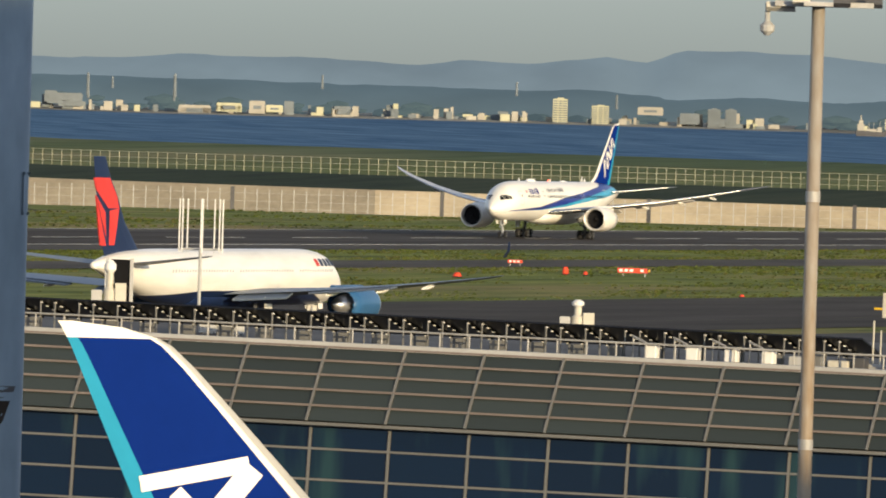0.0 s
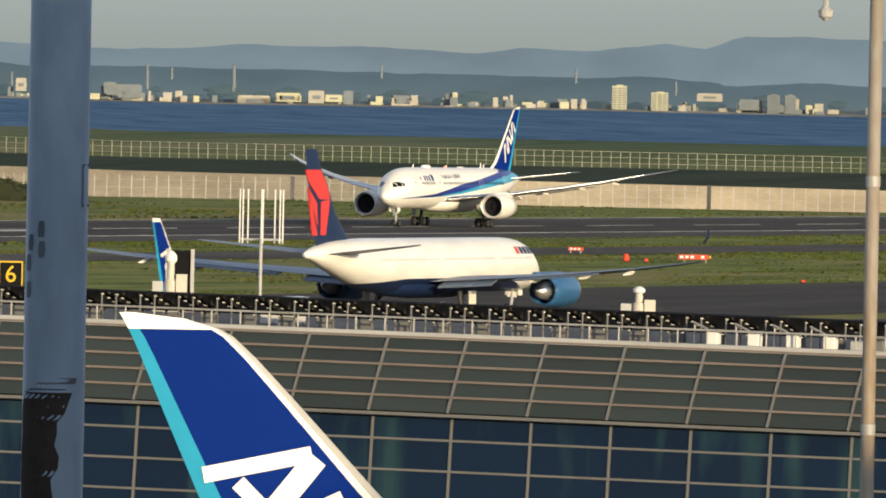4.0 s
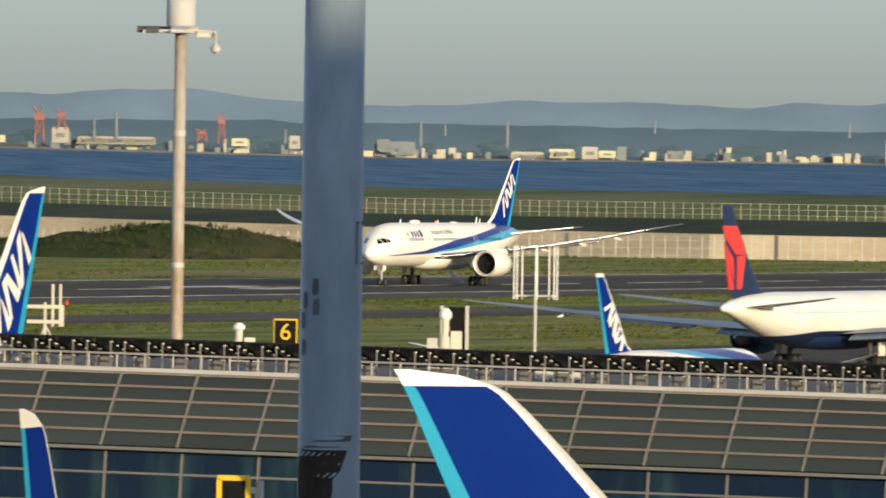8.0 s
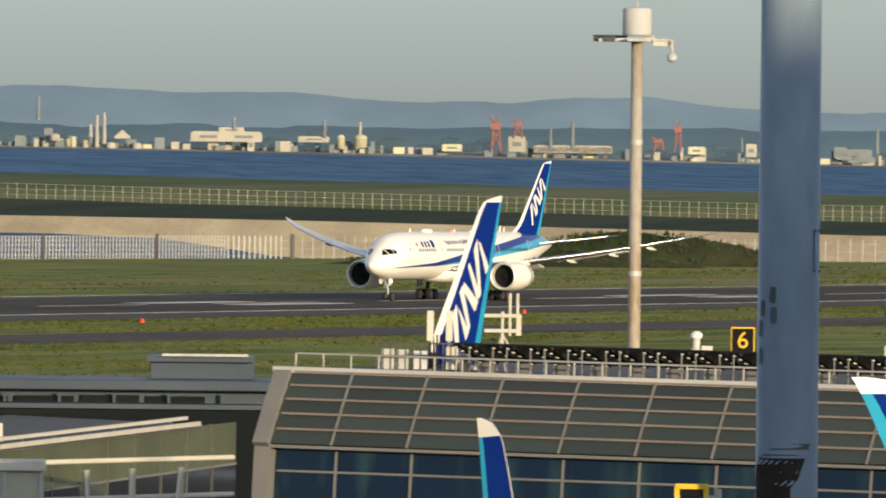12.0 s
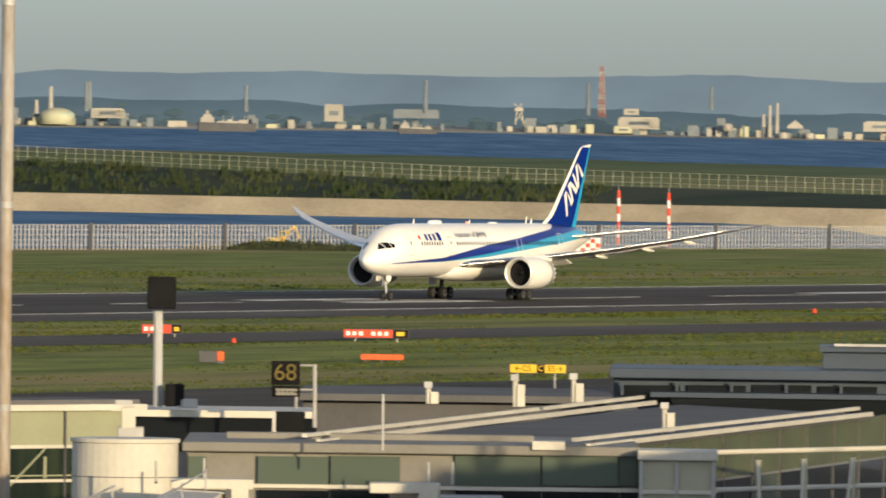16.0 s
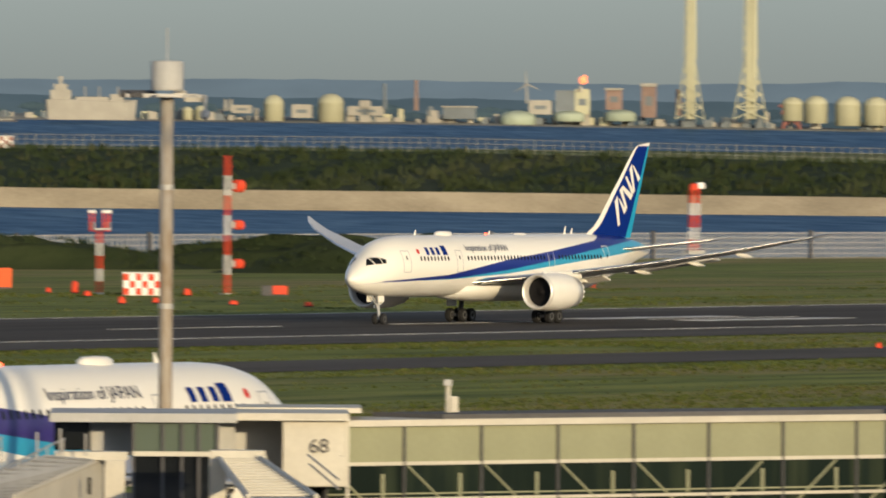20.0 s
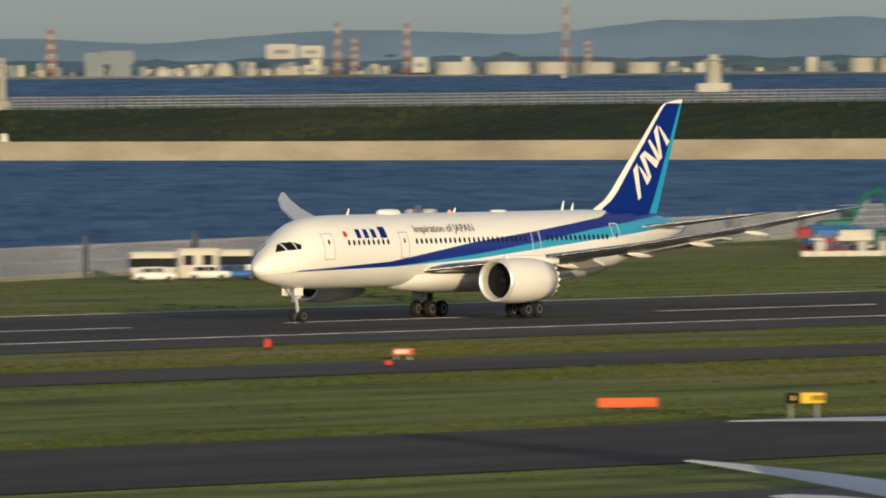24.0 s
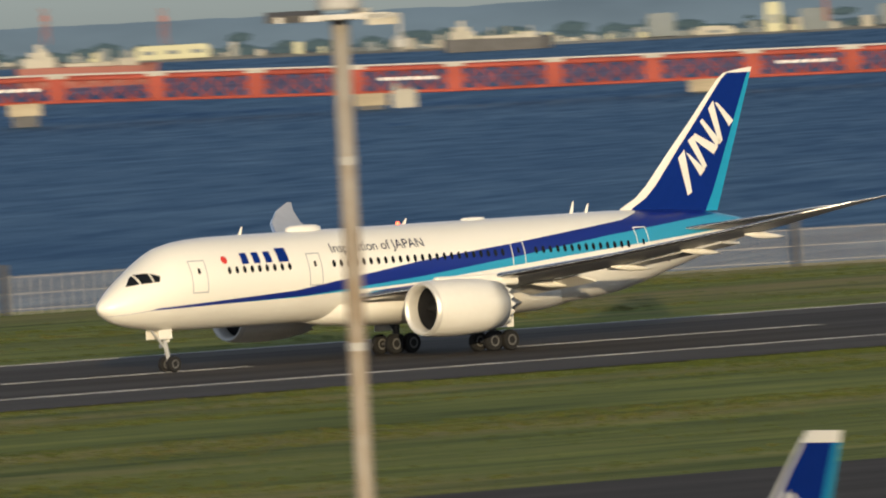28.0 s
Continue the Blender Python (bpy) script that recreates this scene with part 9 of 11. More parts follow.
# ---- things on the pier roof ----
def on_pier(az, r):
    """A place on the pier's roof that is seen where a thing at the height 10.95 and that distance would be."""
    k = 1.0
    for _ in range(6):
        k = (H0 - roof_z(az, r * k)) / (H0 - 10.95)
    return facing(az, r * k, roof_z(az, r * k)) @ Matrix.Scale(k, 4)


def roof_camera(az, top, r=424.6, label="pale roof camera on a stub post with a cabinet"):
    o = thing("roof_camera", on_pier(az, r), label, "camera", "roof cameras")
    hgt = top - 10.95
    part("post", lathe(bmesh.new(), [(.22, 0), (.2, hgt * .5), (.13, hgt * .55), (.12, hgt * .8)], 14), "cream", o)
    part("head", lathe(bmesh.new(), [(.1, hgt * .78), (.2, hgt * .84), (.2, hgt * .93), (.08, hgt)], 14), "white_paint", o)
    part("cabinet", boxes((.18, -.2, .1, .55, .25, hgt * .62)), "cream", o)
    part("plinth", boxes((-.6, -.4, 0, .8, .5, .18)), "concrete", o)
    part("cabinet_left", boxes((-.6, -.15, .15, -.25, .2, hgt * .5)), "light_grey", o)
    return o


roof_camera(68.824, 12.95), roof_camera(70.924, 12.1), roof_camera(67.9, 12.25, 433)
o = thing("dark_screen", on_pier(68.875, 427), "black screen between two pale posts on the roof", "screen")
part("screen", boxes((-.35, 0, .6, .3, .2, 2.0)), "black", o); part("post", boxes((.28, -.1, 0, .4, .1, 2.05)), "light_grey", o); part("post", boxes((-.55, -.1, 0, -.43, .1, 2.05)), "light_grey", o)
o = thing("array_aerial", on_pier(69.225, 427), "white aerial with eight upright rods on a mast", "aerial")
part("mast", tube(bmesh.new(), (0, 0, 0), (0, 0, 2.4), .055, n=8), "light_grey", o)
part("crossbar", tube(bmesh.new(), (-.72, 0, 2.42), (.72, 0, 2.42), .04, n=6), "light_grey", o)
part("crossbar", tube(bmesh.new(), (0, -.5, 2.42), (0, .5, 2.42), .04, n=6), "light_grey", o)
for x, y in ((-.72, 0), (-.45, .2), (-.62, -.3), (0, .5), (.05, -.5), (.45, .2), (.62, -.3), (.72, 0)):
    part("rod", tube(bmesh.new(), (x, y, 2.3), (x, y, 4.1), .025, n=6), "white_paint", o)
o = thing("position_sign", facing(68.108, 431, 11.0), "black sign with a yellow figure and small yellow lines", "sign")
part("panel", boxes((-.36, 0, .55, .36, .1, 1.38)), "black", o); part("frame", boxes((-.4, .03, .5, .4, .12, 1.43)), "yellow", o); part("sub_panel", boxes((-.36, 0, .05, .36, .1, .5)), "black", o)
words("6", .8, Matrix.Translation((0, -.02, .97)), "yellow", o, "figure")
for z in (.33, .17):
    part("text_bar", boxes((-.3, -.02, z - .05, .3, .0, z + .05)), "yellow", o)
o = thing("air_unit", on_pier(69.33, 423.6), "low white ventilation unit on the roof edge", "ventilation unit")
part("base", boxes((-.7, -.2, 0, .7, .9, .3)), "light_grey", o); part("top", boxes((-.78, -.25, .3, .78, 1.0, .48)), "white_paint", o)
for x in (40.1, 41.5, 42.8, 44.05):
    o = thing("roof_lamp_box", PIER @ pose(x, 3.75, 10.98), "white box on a thin steel frame at the roof edge", "box", "white roof boxes")
    part("box", bevelled((-.2, -.2, .05, .2, .2, .5), offset=.03), "white_paint", o); part("lid", boxes((-.23, -.23, .5, .23, .23, .55)), "cream", o)
    part("bracket", tube(bmesh.new(), (-.25, .1, .55), (-.8, .3, .75), .035, n=5), "galvanised", o); part("leg", tube(bmesh.new(), (-.75, .3, 0), (-.75, .3, .75), .03, n=5), "galvanised", o)
o = thing("pole_aerial", PIER @ pose(47.6, 4.6, 10.98), "four thin aerial poles on a low roof frame", "aerial")
for x, h_, r in ((-.35, 1.6, .03), (-.1, 1.3, .025), (.15, 1.45, .025), (.5, 2.6, .04)):
    part("pole", tube(bmesh.new(), (x, 0, 0), (x, 0, h_), r, n=6), "cream", o)
part("panel_mast", boxes((-.12, .1, 1.7, .02, .22, 2.5)), "cream", o); part("arm", boxes((-.4, .1, 1.95, -.12, .16, 2.02)), "yellow", o); part("frame", boxes((-.6, -.2, 0, .8, .3, .12)), "galvanised", o)
for x, w, h_, mt in ((44.9, .5, .35, "light_grey"), (45.6, .35, .5, "trim_grey"), (46.3, .7, .28, "cream"), (47.0, .4, .45, "dark_grey"), (48.4, .8, .4, "light_grey"), (49.4, .5, .3, "cream")):
    o = thing("roof_unit", PIER @ pose(x, 3.9, 10.98), "small weathered equipment unit on the pier roof", "roof unit", "roof units")
    part("case", bevelled((-w / 2, 0, .04, w / 2, .5, h_), offset=.03), mt, o); part("foot", boxes((-w / 2 + .04, .05, -.02, w / 2 - .04, .45, .05)), "dark_grey", o)
o = thing("roof_pipe", PIER @ pose(0, 4.6, 11.1), "long pale pipe run along the roof edge", "pipe")
part("run", tube(bmesh.new(), (44.5, 0, 0), (56, 0, 0), .09, n=8), "light_grey", o)
for x in (45, 47.5, 50, 52.5, 55):
    part("saddle", boxes((x - .06, -.1, -.12, x + .06, .1, -.06)), "dark_grey", o)
o = thing("plant_enclosure", on_pier(66.74, 424.5), "railed roof plant with cabinets, pipes and cables", "plant")
for i in range(17):
    part("rail_post", tube(bmesh.new(), (-2.05 + i * .25, -.5, 0), (-2.05 + i * .25, -.5, .92), .025, n=5), "dark_grey", o)
for z in (.5, .92):
    part("rail", tube(bmesh.new(), (-2.1, -.5, z), (2.1, -.5, z), .03, n=5), "dark_grey", o)
for x, w, h_, mt in ((-1.85, .42, .72, "light_grey"), (-1.35, .4, .7, "light_grey"), (-.8, .5, .66, "metal"), (-.3, .3, .6, "dark_grey"), (.3, .35, .8, "cream"), (.75, .3, .6, "dark_grey"), (1.15, .5, .85, "cream"), (1.65, .35, .8, "white_paint")):
    part("cabinet", boxes((x, 0, .05, x + w, .6, h_)), mt, o)
for k in range(5):
    part("cable", tube(bmesh.new(), (-.2 + .1 * k, -.1, .1), (-.25 + .12 * k, .1, 1.2), .035, n=5), "black", o)
for x, z0, z1 in ((-.35, 1.0, 2.0), (.28, 1.0, 2.0)):
    part("antenna_panel", boxes((x, -.1, z0, x + .22, .1, z1)), "cream", o)
    part("antenna_post", tube(bmesh.new(), (x + .1, .12, 0), (x + .1, .12, z1), .05, n=6), "galvanised", o)
o = thing("tripod_aerial", on_pier(67.03, 424.8), "small aerial frame on a steel tripod", "aerial")
part("mast", tube(bmesh.new(), (0, 0, .5), (0, 0, 2.0), .05, n=6), "cream", o)
for x, y in ((-.4, 0), (.7, .1), (.1, .5)):
    part("leg", tube(bmesh.new(), (x, y, 0), (0, 0, 1.25), .035, n=5), "galvanised", o)
for z in (1.35, 1.85):
    part("arm", tube(bmesh.new(), (-.6, 0, z), (.6, 0, z), .07, n=6), "cream", o)
for x, z1 in ((.25, 2.6), (.5, 2.6), (.58, 1.9)):
    part("rod", tube(bmesh.new(), (x, 0, 1.2), (x, 0, z1), .05, n=6), "cream", o)
o = thing("stand_display", facing(67.886, 300, 9.15), "black display in a yellow frame on a post", "display")
part("post", tube(bmesh.new(), (.1, .1, -11), (.1, .1, .1), .09, n=8), "galvanised", o); part("panel", boxes((-.28, 0, 0, .28, .2, 1.25)), "black", o)
bm = boxes((-.38, -.04, 1.2, .38, .2, 1.32)); box(bm, -.40, -.04, .35, -.28, .2, 1.25); box(bm, .28, -.04, .35, .40, .2, 1.25)
part("frame", bm, "yellow", o); part("screen", boxes((-.18, -.02, .45, .18, 0, 1.05)), "dark_glass", o); part("side_post", tube(bmesh.new(), (.62, .1, -11), (.62, .1, 1.2), .09, n=8), "galvanised", o); part("arm", boxes((.3, .05, .9, .62, .15, 1.05)), "galvanised", o)

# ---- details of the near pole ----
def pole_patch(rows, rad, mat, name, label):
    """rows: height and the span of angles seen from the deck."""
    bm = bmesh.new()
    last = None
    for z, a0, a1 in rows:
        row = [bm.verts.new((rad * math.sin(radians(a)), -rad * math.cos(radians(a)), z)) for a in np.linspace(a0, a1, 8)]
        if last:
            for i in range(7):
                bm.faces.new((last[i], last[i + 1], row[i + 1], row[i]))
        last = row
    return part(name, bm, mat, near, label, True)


rg = random.Random(5)
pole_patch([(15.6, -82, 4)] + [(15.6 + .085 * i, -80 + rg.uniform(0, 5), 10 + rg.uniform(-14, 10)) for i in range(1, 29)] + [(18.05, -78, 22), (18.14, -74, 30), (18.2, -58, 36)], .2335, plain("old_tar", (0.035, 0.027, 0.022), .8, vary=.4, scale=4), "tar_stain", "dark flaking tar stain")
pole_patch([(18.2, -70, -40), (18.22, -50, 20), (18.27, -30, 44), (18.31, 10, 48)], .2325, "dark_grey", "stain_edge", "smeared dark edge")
for z, a in ((19.35, -30), (19.25, -55), (19.1, -62), (18.9, -60), (19.2, -28)):
    pole_patch([(z, a - 6, a + 5), (z + .05, a - 8, a + 7), (z + .12, a - 5, a + 6)], .2322, plain("pole_dirt", (0.10, 0.125, 0.14), .7, vary=.3, scale=6), "dirt_mark", "faded dirt mark")
bm = bmesh.new()
for a0, a1, z0, z1 in ((50, 54, 19.58, 19.9), (84, 88, 19.58, 19.9), (50, 88, 19.58, 19.6), (50, 88, 19.88, 19.9)):
    v = [bm.verts.new((.238 * math.sin(radians(a)), -.238 * math.cos(radians(a)), z)) for a, z in ((a0, z0), (a1, z0), (a1, z1), (a0, z1))]
    bm.faces.new(v)
part("hatch_rim", bm, plain("hatch_rim", (0.07, 0.1, 0.13), .5, vary=.2, scale=3), near)

rc = thing("roof_cabinet", Matrix.Translation(polar(69.33, 420)) @ Matrix.Rotation(radians(-69.33), 4, "Z"), "long pale equipment cabinet on the pier roof", "cabinet")
part("case", bevelled_box(-.75, -.3, 10.7, .75, .3, 11.2), "light_grey", rc)
part("lid", boxes((-.8, -.34, 11.2, .8, .34, 11.26)), "cream", rc)
part("foot", boxes((-.7, -.25, 10.3, -.6, .25, 10.71), (.6, -.25, 10.3, .7, .25, 10.71)), "dark_grey", rc)

# ---- things on the airfield ----
def here(x, y, turn=0.0, z=None):
    """Frame on the ground at (x, y), its -y side facing the viewing deck."""
    az = math.degrees(math.atan2(x, y))
    return Matrix.Translation((x, y, ground_z(y) if z is None else z)) @ Matrix.Rotation(radians(-az + turn), 4, "Z")


def taxi_sign(x, y, w, hgt, face, ink, label, tail=0.0):
    """Low lit sign box on two stub legs, with plain bars for its writing."""
    s = thing("taxiway_sign", here(x, y), label, "sign", "taxiway signs")
    for k in (-0.32, 0.32):
        part("leg", boxes((w * k - .05, -.05, -.1, w * k + .05, .05, .32)), "galvanised", s)
    part("box", bevelled((-w / 2, -.14, .3, w / 2, .14, .3 + hgt), offset=.04), "dark_grey", s)
    part("face", boxes((-w / 2 + .06, -.16, .36, w / 2 - .06 - tail, -.142, .24 + hgt)), face, s, "coloured front of the sign")
    n = max(2, int((w - tail) / .62))
    step = (w - tail - .5) / n
    for i in range(n):
        if i % 4 == 3:
            continue
        x0 = -w / 2 + .25 + i * step
        part("bar", boxes((x0, -.175, .3 + hgt * .28, x0 + step * .62, -.161, .3 + hgt * .72)), ink, s, "plain bar in place of a character")
    if tail:
        part("end_panel", boxes((w / 2 - tail, -.16, .36, w / 2 - .06, -.142, .24 + hgt)), "black", s, "black end panel")
        part("bar", boxes((w / 2 - tail * .8, -.175, .3 + hgt * .28, w / 2 - tail * .3, -.161, .3 + hgt * .72)), "yellow", s, "yellow bar in place of a character")
    return s


def guidance_sign(x, y, w, hgt, z0, split):
    s = thing("guidance_sign", here(x, y), "yellow and black taxiway guidance sign on thin posts", "sign", "taxiway signs")
    for k in (-.36, .3):
        part("post", tube(bmesh.new(), (w * k, 0, -.3), (w * k, 0, z0 + .1), .06), "galvanised", s)
    part("box", bevelled((-w / 2, -.14, z0, w / 2, .14, z0 + hgt), offset=.04), "dark_grey", s)
    part("face", boxes((-w / 2 + .04, -.16, z0 + .05, w / 2 - .04, -.142, z0 + hgt - .05)), "yellow", s, "yellow front of the sign")
    part("panel", boxes((split[0] * w, -.168, z0 + .05, split[1] * w, -.161, z0 + hgt - .05)), "black", s, "black middle panel")
    if w > 4:   # the far sign can be read
        for k, text, ink in ((-.27, "\u2190C5", "black"), (.05, "C", "yellow"), (.31, "E5\u2192", "black")):
            words(text, hgt * .82, Matrix.Translation((k * w, -.185, z0 + hgt / 2)), ink, s)
        return s
    for k, mat in ((-.42, "black"), (-.31, "black"), (-.22, "black"), (.22, "black"), (.32, "black"), (.42, "black"), ((split[0] + split[1]) / 2, "yellow")):
        if split[0] < k < split[1] and mat == "black":
            continue
        part("bar", boxes((k * w - .05 * w * .6, -.182, z0 + hgt * .3, k * w + .05 * w * .6, -.169, z0 + hgt * .7)), mat, s, "plain bar in place of a character")
    return s


def low_board(x, y, w, hgt, mat, label, dark=0.0):
    s = thing("marker_board", here(x, y), label, "marker board")
    part("board", bevelled((-w / 2, -.12, .15, w / 2, .12, .15 + hgt), offset=.05), mat, s)
    for k in (-.38, 0, .38):
        part("foot", boxes((w * k - .1, -.22, -.1, w * k + .1, .22, .16)), "dark_grey", s)
    if dark:
        part("dark_block", bevelled((-w / 2 - dark, -.2, 0, -w / 2 - .02, .2, .15 + hgt), offset=.05), "dark_grey", s, "dark block at one end")
    return s


def cone(x, y, hgt, wid, label="orange-red marker cone standing in the grass"):
    s = thing("marker_cone", here(x, y), label, "cone", "marker cones")
    part("foot", bevelled((-wid * .55, -wid * .55, -.05, wid * .55, wid * .55, .08), offset=.03), "rubber", s)
    part("shell", lathe(bmesh.new(), [(wid * .5, .07), (wid * .47, hgt * .4), (wid * .4, hgt * .8), (wid * .28, hgt), (.03, hgt + .02)], 14), "flag_red", s, smooth=True)
    part("band", lathe(bmesh.new(), [(wid * .485, hgt * .3), (wid * .465, hgt * .52)], 14, closed_ends=False), "flag_red", s)
    return s


def lattice_mast(name, x, y, hgt, wid, label, head=None, bands=7):
    """Square lattice mast in red and white sections."""
    s = thing(name, here(x, y, 20), label, "mast", "red and white masts")
    a = wid / 2
    for i in range(bands):
        z0, z1 = hgt * i / bands, hgt * (i + 1) / bands
        bm = bmesh.new()
        t = max(.03, wid * .045)
        for sx_, sy_ in ((-1, -1), (1, -1), (1, 1), (-1, 1)):
            tube(bm, (sx_ * a, sy_ * a, z0), (sx_ * a, sy_ * a, z1), t, n=6)
        k = max(2, round((z1 - z0) / wid))
        for j in range(k):
            za, zb = z0 + (z1 - z0) * j / k, z0 + (z1 - z0) * (j + 1) / k
            c = [(-a, -a), (a, -a), (a, a), (-a, a)]
            for q in range(4):
                p0, p1 = c[q], c[(q + 1) % 4]
                tube(bm, (*p0, za), (*p1, zb), t * .7, n=5)
                tube(bm, (*p1, za), (*p0, zb), t * .7, n=5)
                tube(bm, (*p0, za), (*p1, za), t * .7, n=5)
        part("section", bm, "flag_red" if i % 2 == 0 else "white_paint", s, "red lattice section" if i % 2 == 0 else "white lattice section")
    part("footing", boxes((-wid, -wid, -.4, wid, wid, .12)), "concrete", s)
    if head == "drums":
        for f, r in ((.78, .72), (.5, .55), (.22, .55)):
            d = thing("drum_antenna", pose(a + .5, -.3, hgt * f, 0, 0, 20)); d.parent = s
            part("drum", lathe(bmesh.new(), [(r * .9, -.5), (r, -.45), (r, .45), (r * .9, .5)], 20, Matrix.Rotation(radians(90), 4, "Y") @ Matrix.Translation((0, 0, .5))), "flag_red", d, smooth=False)
            part("bracket", boxes((-.7, -.1, -.35, .1, .1, .35)), "galvanised", d)
    elif head == "fork":
        part("platform", boxes((-1.0, -1.0, hgt, 1.0, 1.0, hgt + .2), (-1.0, -1.0, hgt + .2, -.92, 1.0, hgt + .9), (.92, -1.0, hgt + .2, 1.0, 1.0, hgt + .9)), "light_grey", s, "grey platform with side rails")
        for k in (-1.05, -.6, .4, .8, 1.1):
            part("prong", tube(bmesh.new(), (k, 0, hgt - .2), (k * 1.12, 0, hgt + 1.9), .11, .07, n=8), "flag_red", s)
            part("lamp", lathe(bmesh.new(), [(.2, 0), (.24, .2), (.1, .4)], 10, Matrix.Translation((k * 1.12, 0, hgt + 1.9))), "white_paint", s)
    elif head == "beacon":
        part("cap", lathe(bmesh.new(), [(wid * .55, 0), (wid * .6, .3), (wid * .5, 1.0), (.1, 1.2)], 14, Matrix.Translation((0, 0, hgt))), "flag_red", s)
        part("lamp_head", bevelled((a * .6, -.6, hgt + .3, a + .9, .5, hgt + 1.3), offset=.12), "white_paint", s, "white lamp head")
    return s


def striped_pole(x, y, hgt, dia, label, bands=7):
    s = thing("striped_pole", here(x, y), label, "pole", "striped poles")
    for i in range(bands):
        part("section", tube(bmesh.new(), (0, 0, hgt * i / bands), (0, 0, hgt * (i + 1) / bands), dia / 2, n=10), "flag_red" if i % 2 == 0 else "white_paint", s)
    part("step_irons", boxes(*[(-dia * .9, -.04, hgt * (.1 + .07 * i), dia * .9, .04, hgt * (.1 + .07 * i) + .06) for i in range(12)]), "flag_red", s)
    part("tip", tube(bmesh.new(), (0, 0, hgt), (0, 0, hgt + .9), .05, n=6), "galvanised", s)
    return s


def windsock(x, y, hgt, sock_len):
    s = thing("windsock", here(x, y), "cream and red windsock hanging from a mast", "windsock")
    part("mast", tube(bmesh.new(), (0, 0, -.2), (0, 0, hgt), .12, .08, n=10), "flag_red", s)
    part("cross_arm", tube(bmesh.new(), (-1.1, 0, hgt - .4), (1.4, 0, hgt - .4), .07, n=8), "flag_red", s)
    sl = Matrix.Translation((.2, 0, hgt - 2.2)) @ Matrix.Rotation(radians(152), 4, "Y")
    for i, mat in enumerate(("cream", "flag_red", "cream", "cream")):
        r0, r1 = .55 - .09 * i, .55 - .09 * (i + 1)
        part("sock_band", lathe(bmesh.new(), [(r0, sock_len * i / 4), (r1, sock_len * (i + 1) / 4)], 14, sl, closed_ends=False), mat, s)
    part("hoop", lathe(bmesh.new(), [(.56, -.06), (.6, 0), (.56, .06)], 14, sl, closed_ends=False), "galvanised", s)
    return s


def container(x, y, w, hgt, turn, mat, label):
    s = thing("container", here(x, y, turn), label, "container", "site containers")
    part("body", bevelled((-w / 2, 0, .12, w / 2, 2.4, hgt), offset=.05), mat, s)
    n = int(w / .5)
    rib = boxes((-.09, -.05, .25, .09, 0, hgt - .15)); me = bpy.data.meshes.new("rib"); rib.to_mesh(me); rib.free(); me.materials.append(M[mat])
    for i in range(n):
        shared("rib", me, s, pose(-w / 2 + .3 + i * (w - .6) / max(1, n - 1), 0, 0))
    part("skid", boxes((-w / 2 + .1, .1, -.1, w / 2 - .1, .4, .13), (-w / 2 + .1, 2.0, -.1, w / 2 - .1, 2.3, .13)), "dark_grey", s)
    return s


def checkered(x, y, w, hgt, nx, nz, label, turn=0):
    """Works hut painted in red and white squares."""
    s = thing("checkered_hut", here(x, y, turn), label, "hut", "checkered huts")
    part("body", bevelled((-w / 2, 0, -.05, w / 2, w * .5, hgt), offset=.06), "white_paint", s)
    me = []
    for nm, mt in (("red", "flag_red"), ("white", "white_paint")):
        b = boxes((-w / nx / 2 + .03, -.03, .03, w / nx / 2 - .03, .0, hgt / nz - .03)); m_ = bpy.data.meshes.new("panel"); b.to_mesh(m_); b.free(); m_.materials.append(M[mt]); me.append(m_)
    for i in range(nx):
        for k in range(nz):
            shared("panel", me[(i + k) % 2], s, pose(-w / 2 + w * (i + .5) / nx, 0, hgt * k / nz))
    part("roof", bevelled((-w / 2 - .1, -.1, hgt, w / 2 + .1, w * .5 + .1, hgt + .15), offset=.04), "white_paint", s)
    return s


def excavator(x, y, turn, body, reach, label, k=1.0):
    s = thing("excavator", here(x, y, turn) @ Matrix.Scale(k, 4), label, "excavator", "excavators")
    for yy in (-1.3, .7):
        b = bevelled((-1.9, yy, 0, 1.9, yy + .6, .85), offset=.28)
        part("track", b, "rubber", s)
    part("turret", bevelled((-2.0, -1.3, .95, 1.3, 1.3, 1.9), offset=.15), body, s)
    part("counterweight", bevelled((-2.5, -1.25, 1.0, -1.9, 1.25, 1.8), offset=.2), "dark_grey", s)
    cab = part("cab", bevelled((.1, -1.3, 1.9, 1.5, -.2, 3.0), offset=.12), body, s)
    part("window", boxes((.25, -1.33, 2.15, 1.35, -1.302, 2.85)), "dark_glass", cab)
    p = [Vector((1.2, .3, 1.7)), Vector((1.2 + reach * .35, .3, 1.7 + reach * .62)), Vector((1.2 + reach * .75, .3, 1.7 + reach * .75)), Vector((1.2 + reach, .3, .9))]
    part("boom", tube(tube(bmesh.new(), p[0], p[1], .32, .28, n=6), p[1], p[2], .28, .22, n=6), body, s)
    part("arm", tube(bmesh.new(), p[2] + Vector((-.4, 0, .3)), p[3] + Vector((0, 0, .8)), .24, .16, n=6), body, s)
    part("ram", tube(bmesh.new(), p[0] + Vector((.5, 0, -.1)), p[1] + Vector((.4, 0, -.5)), .1, n=8), "metal", s)
    part("bucket", lathe(bmesh.new(), [(.1, -.5), (.55, -.5), (.55, .5), (.1, .5)], 9, Matrix.Translation(p[3] + Vector((-.1, 0, .35))) @ Matrix.Rotation(radians(90), 4, "X")), "dark_grey", s)
    return s


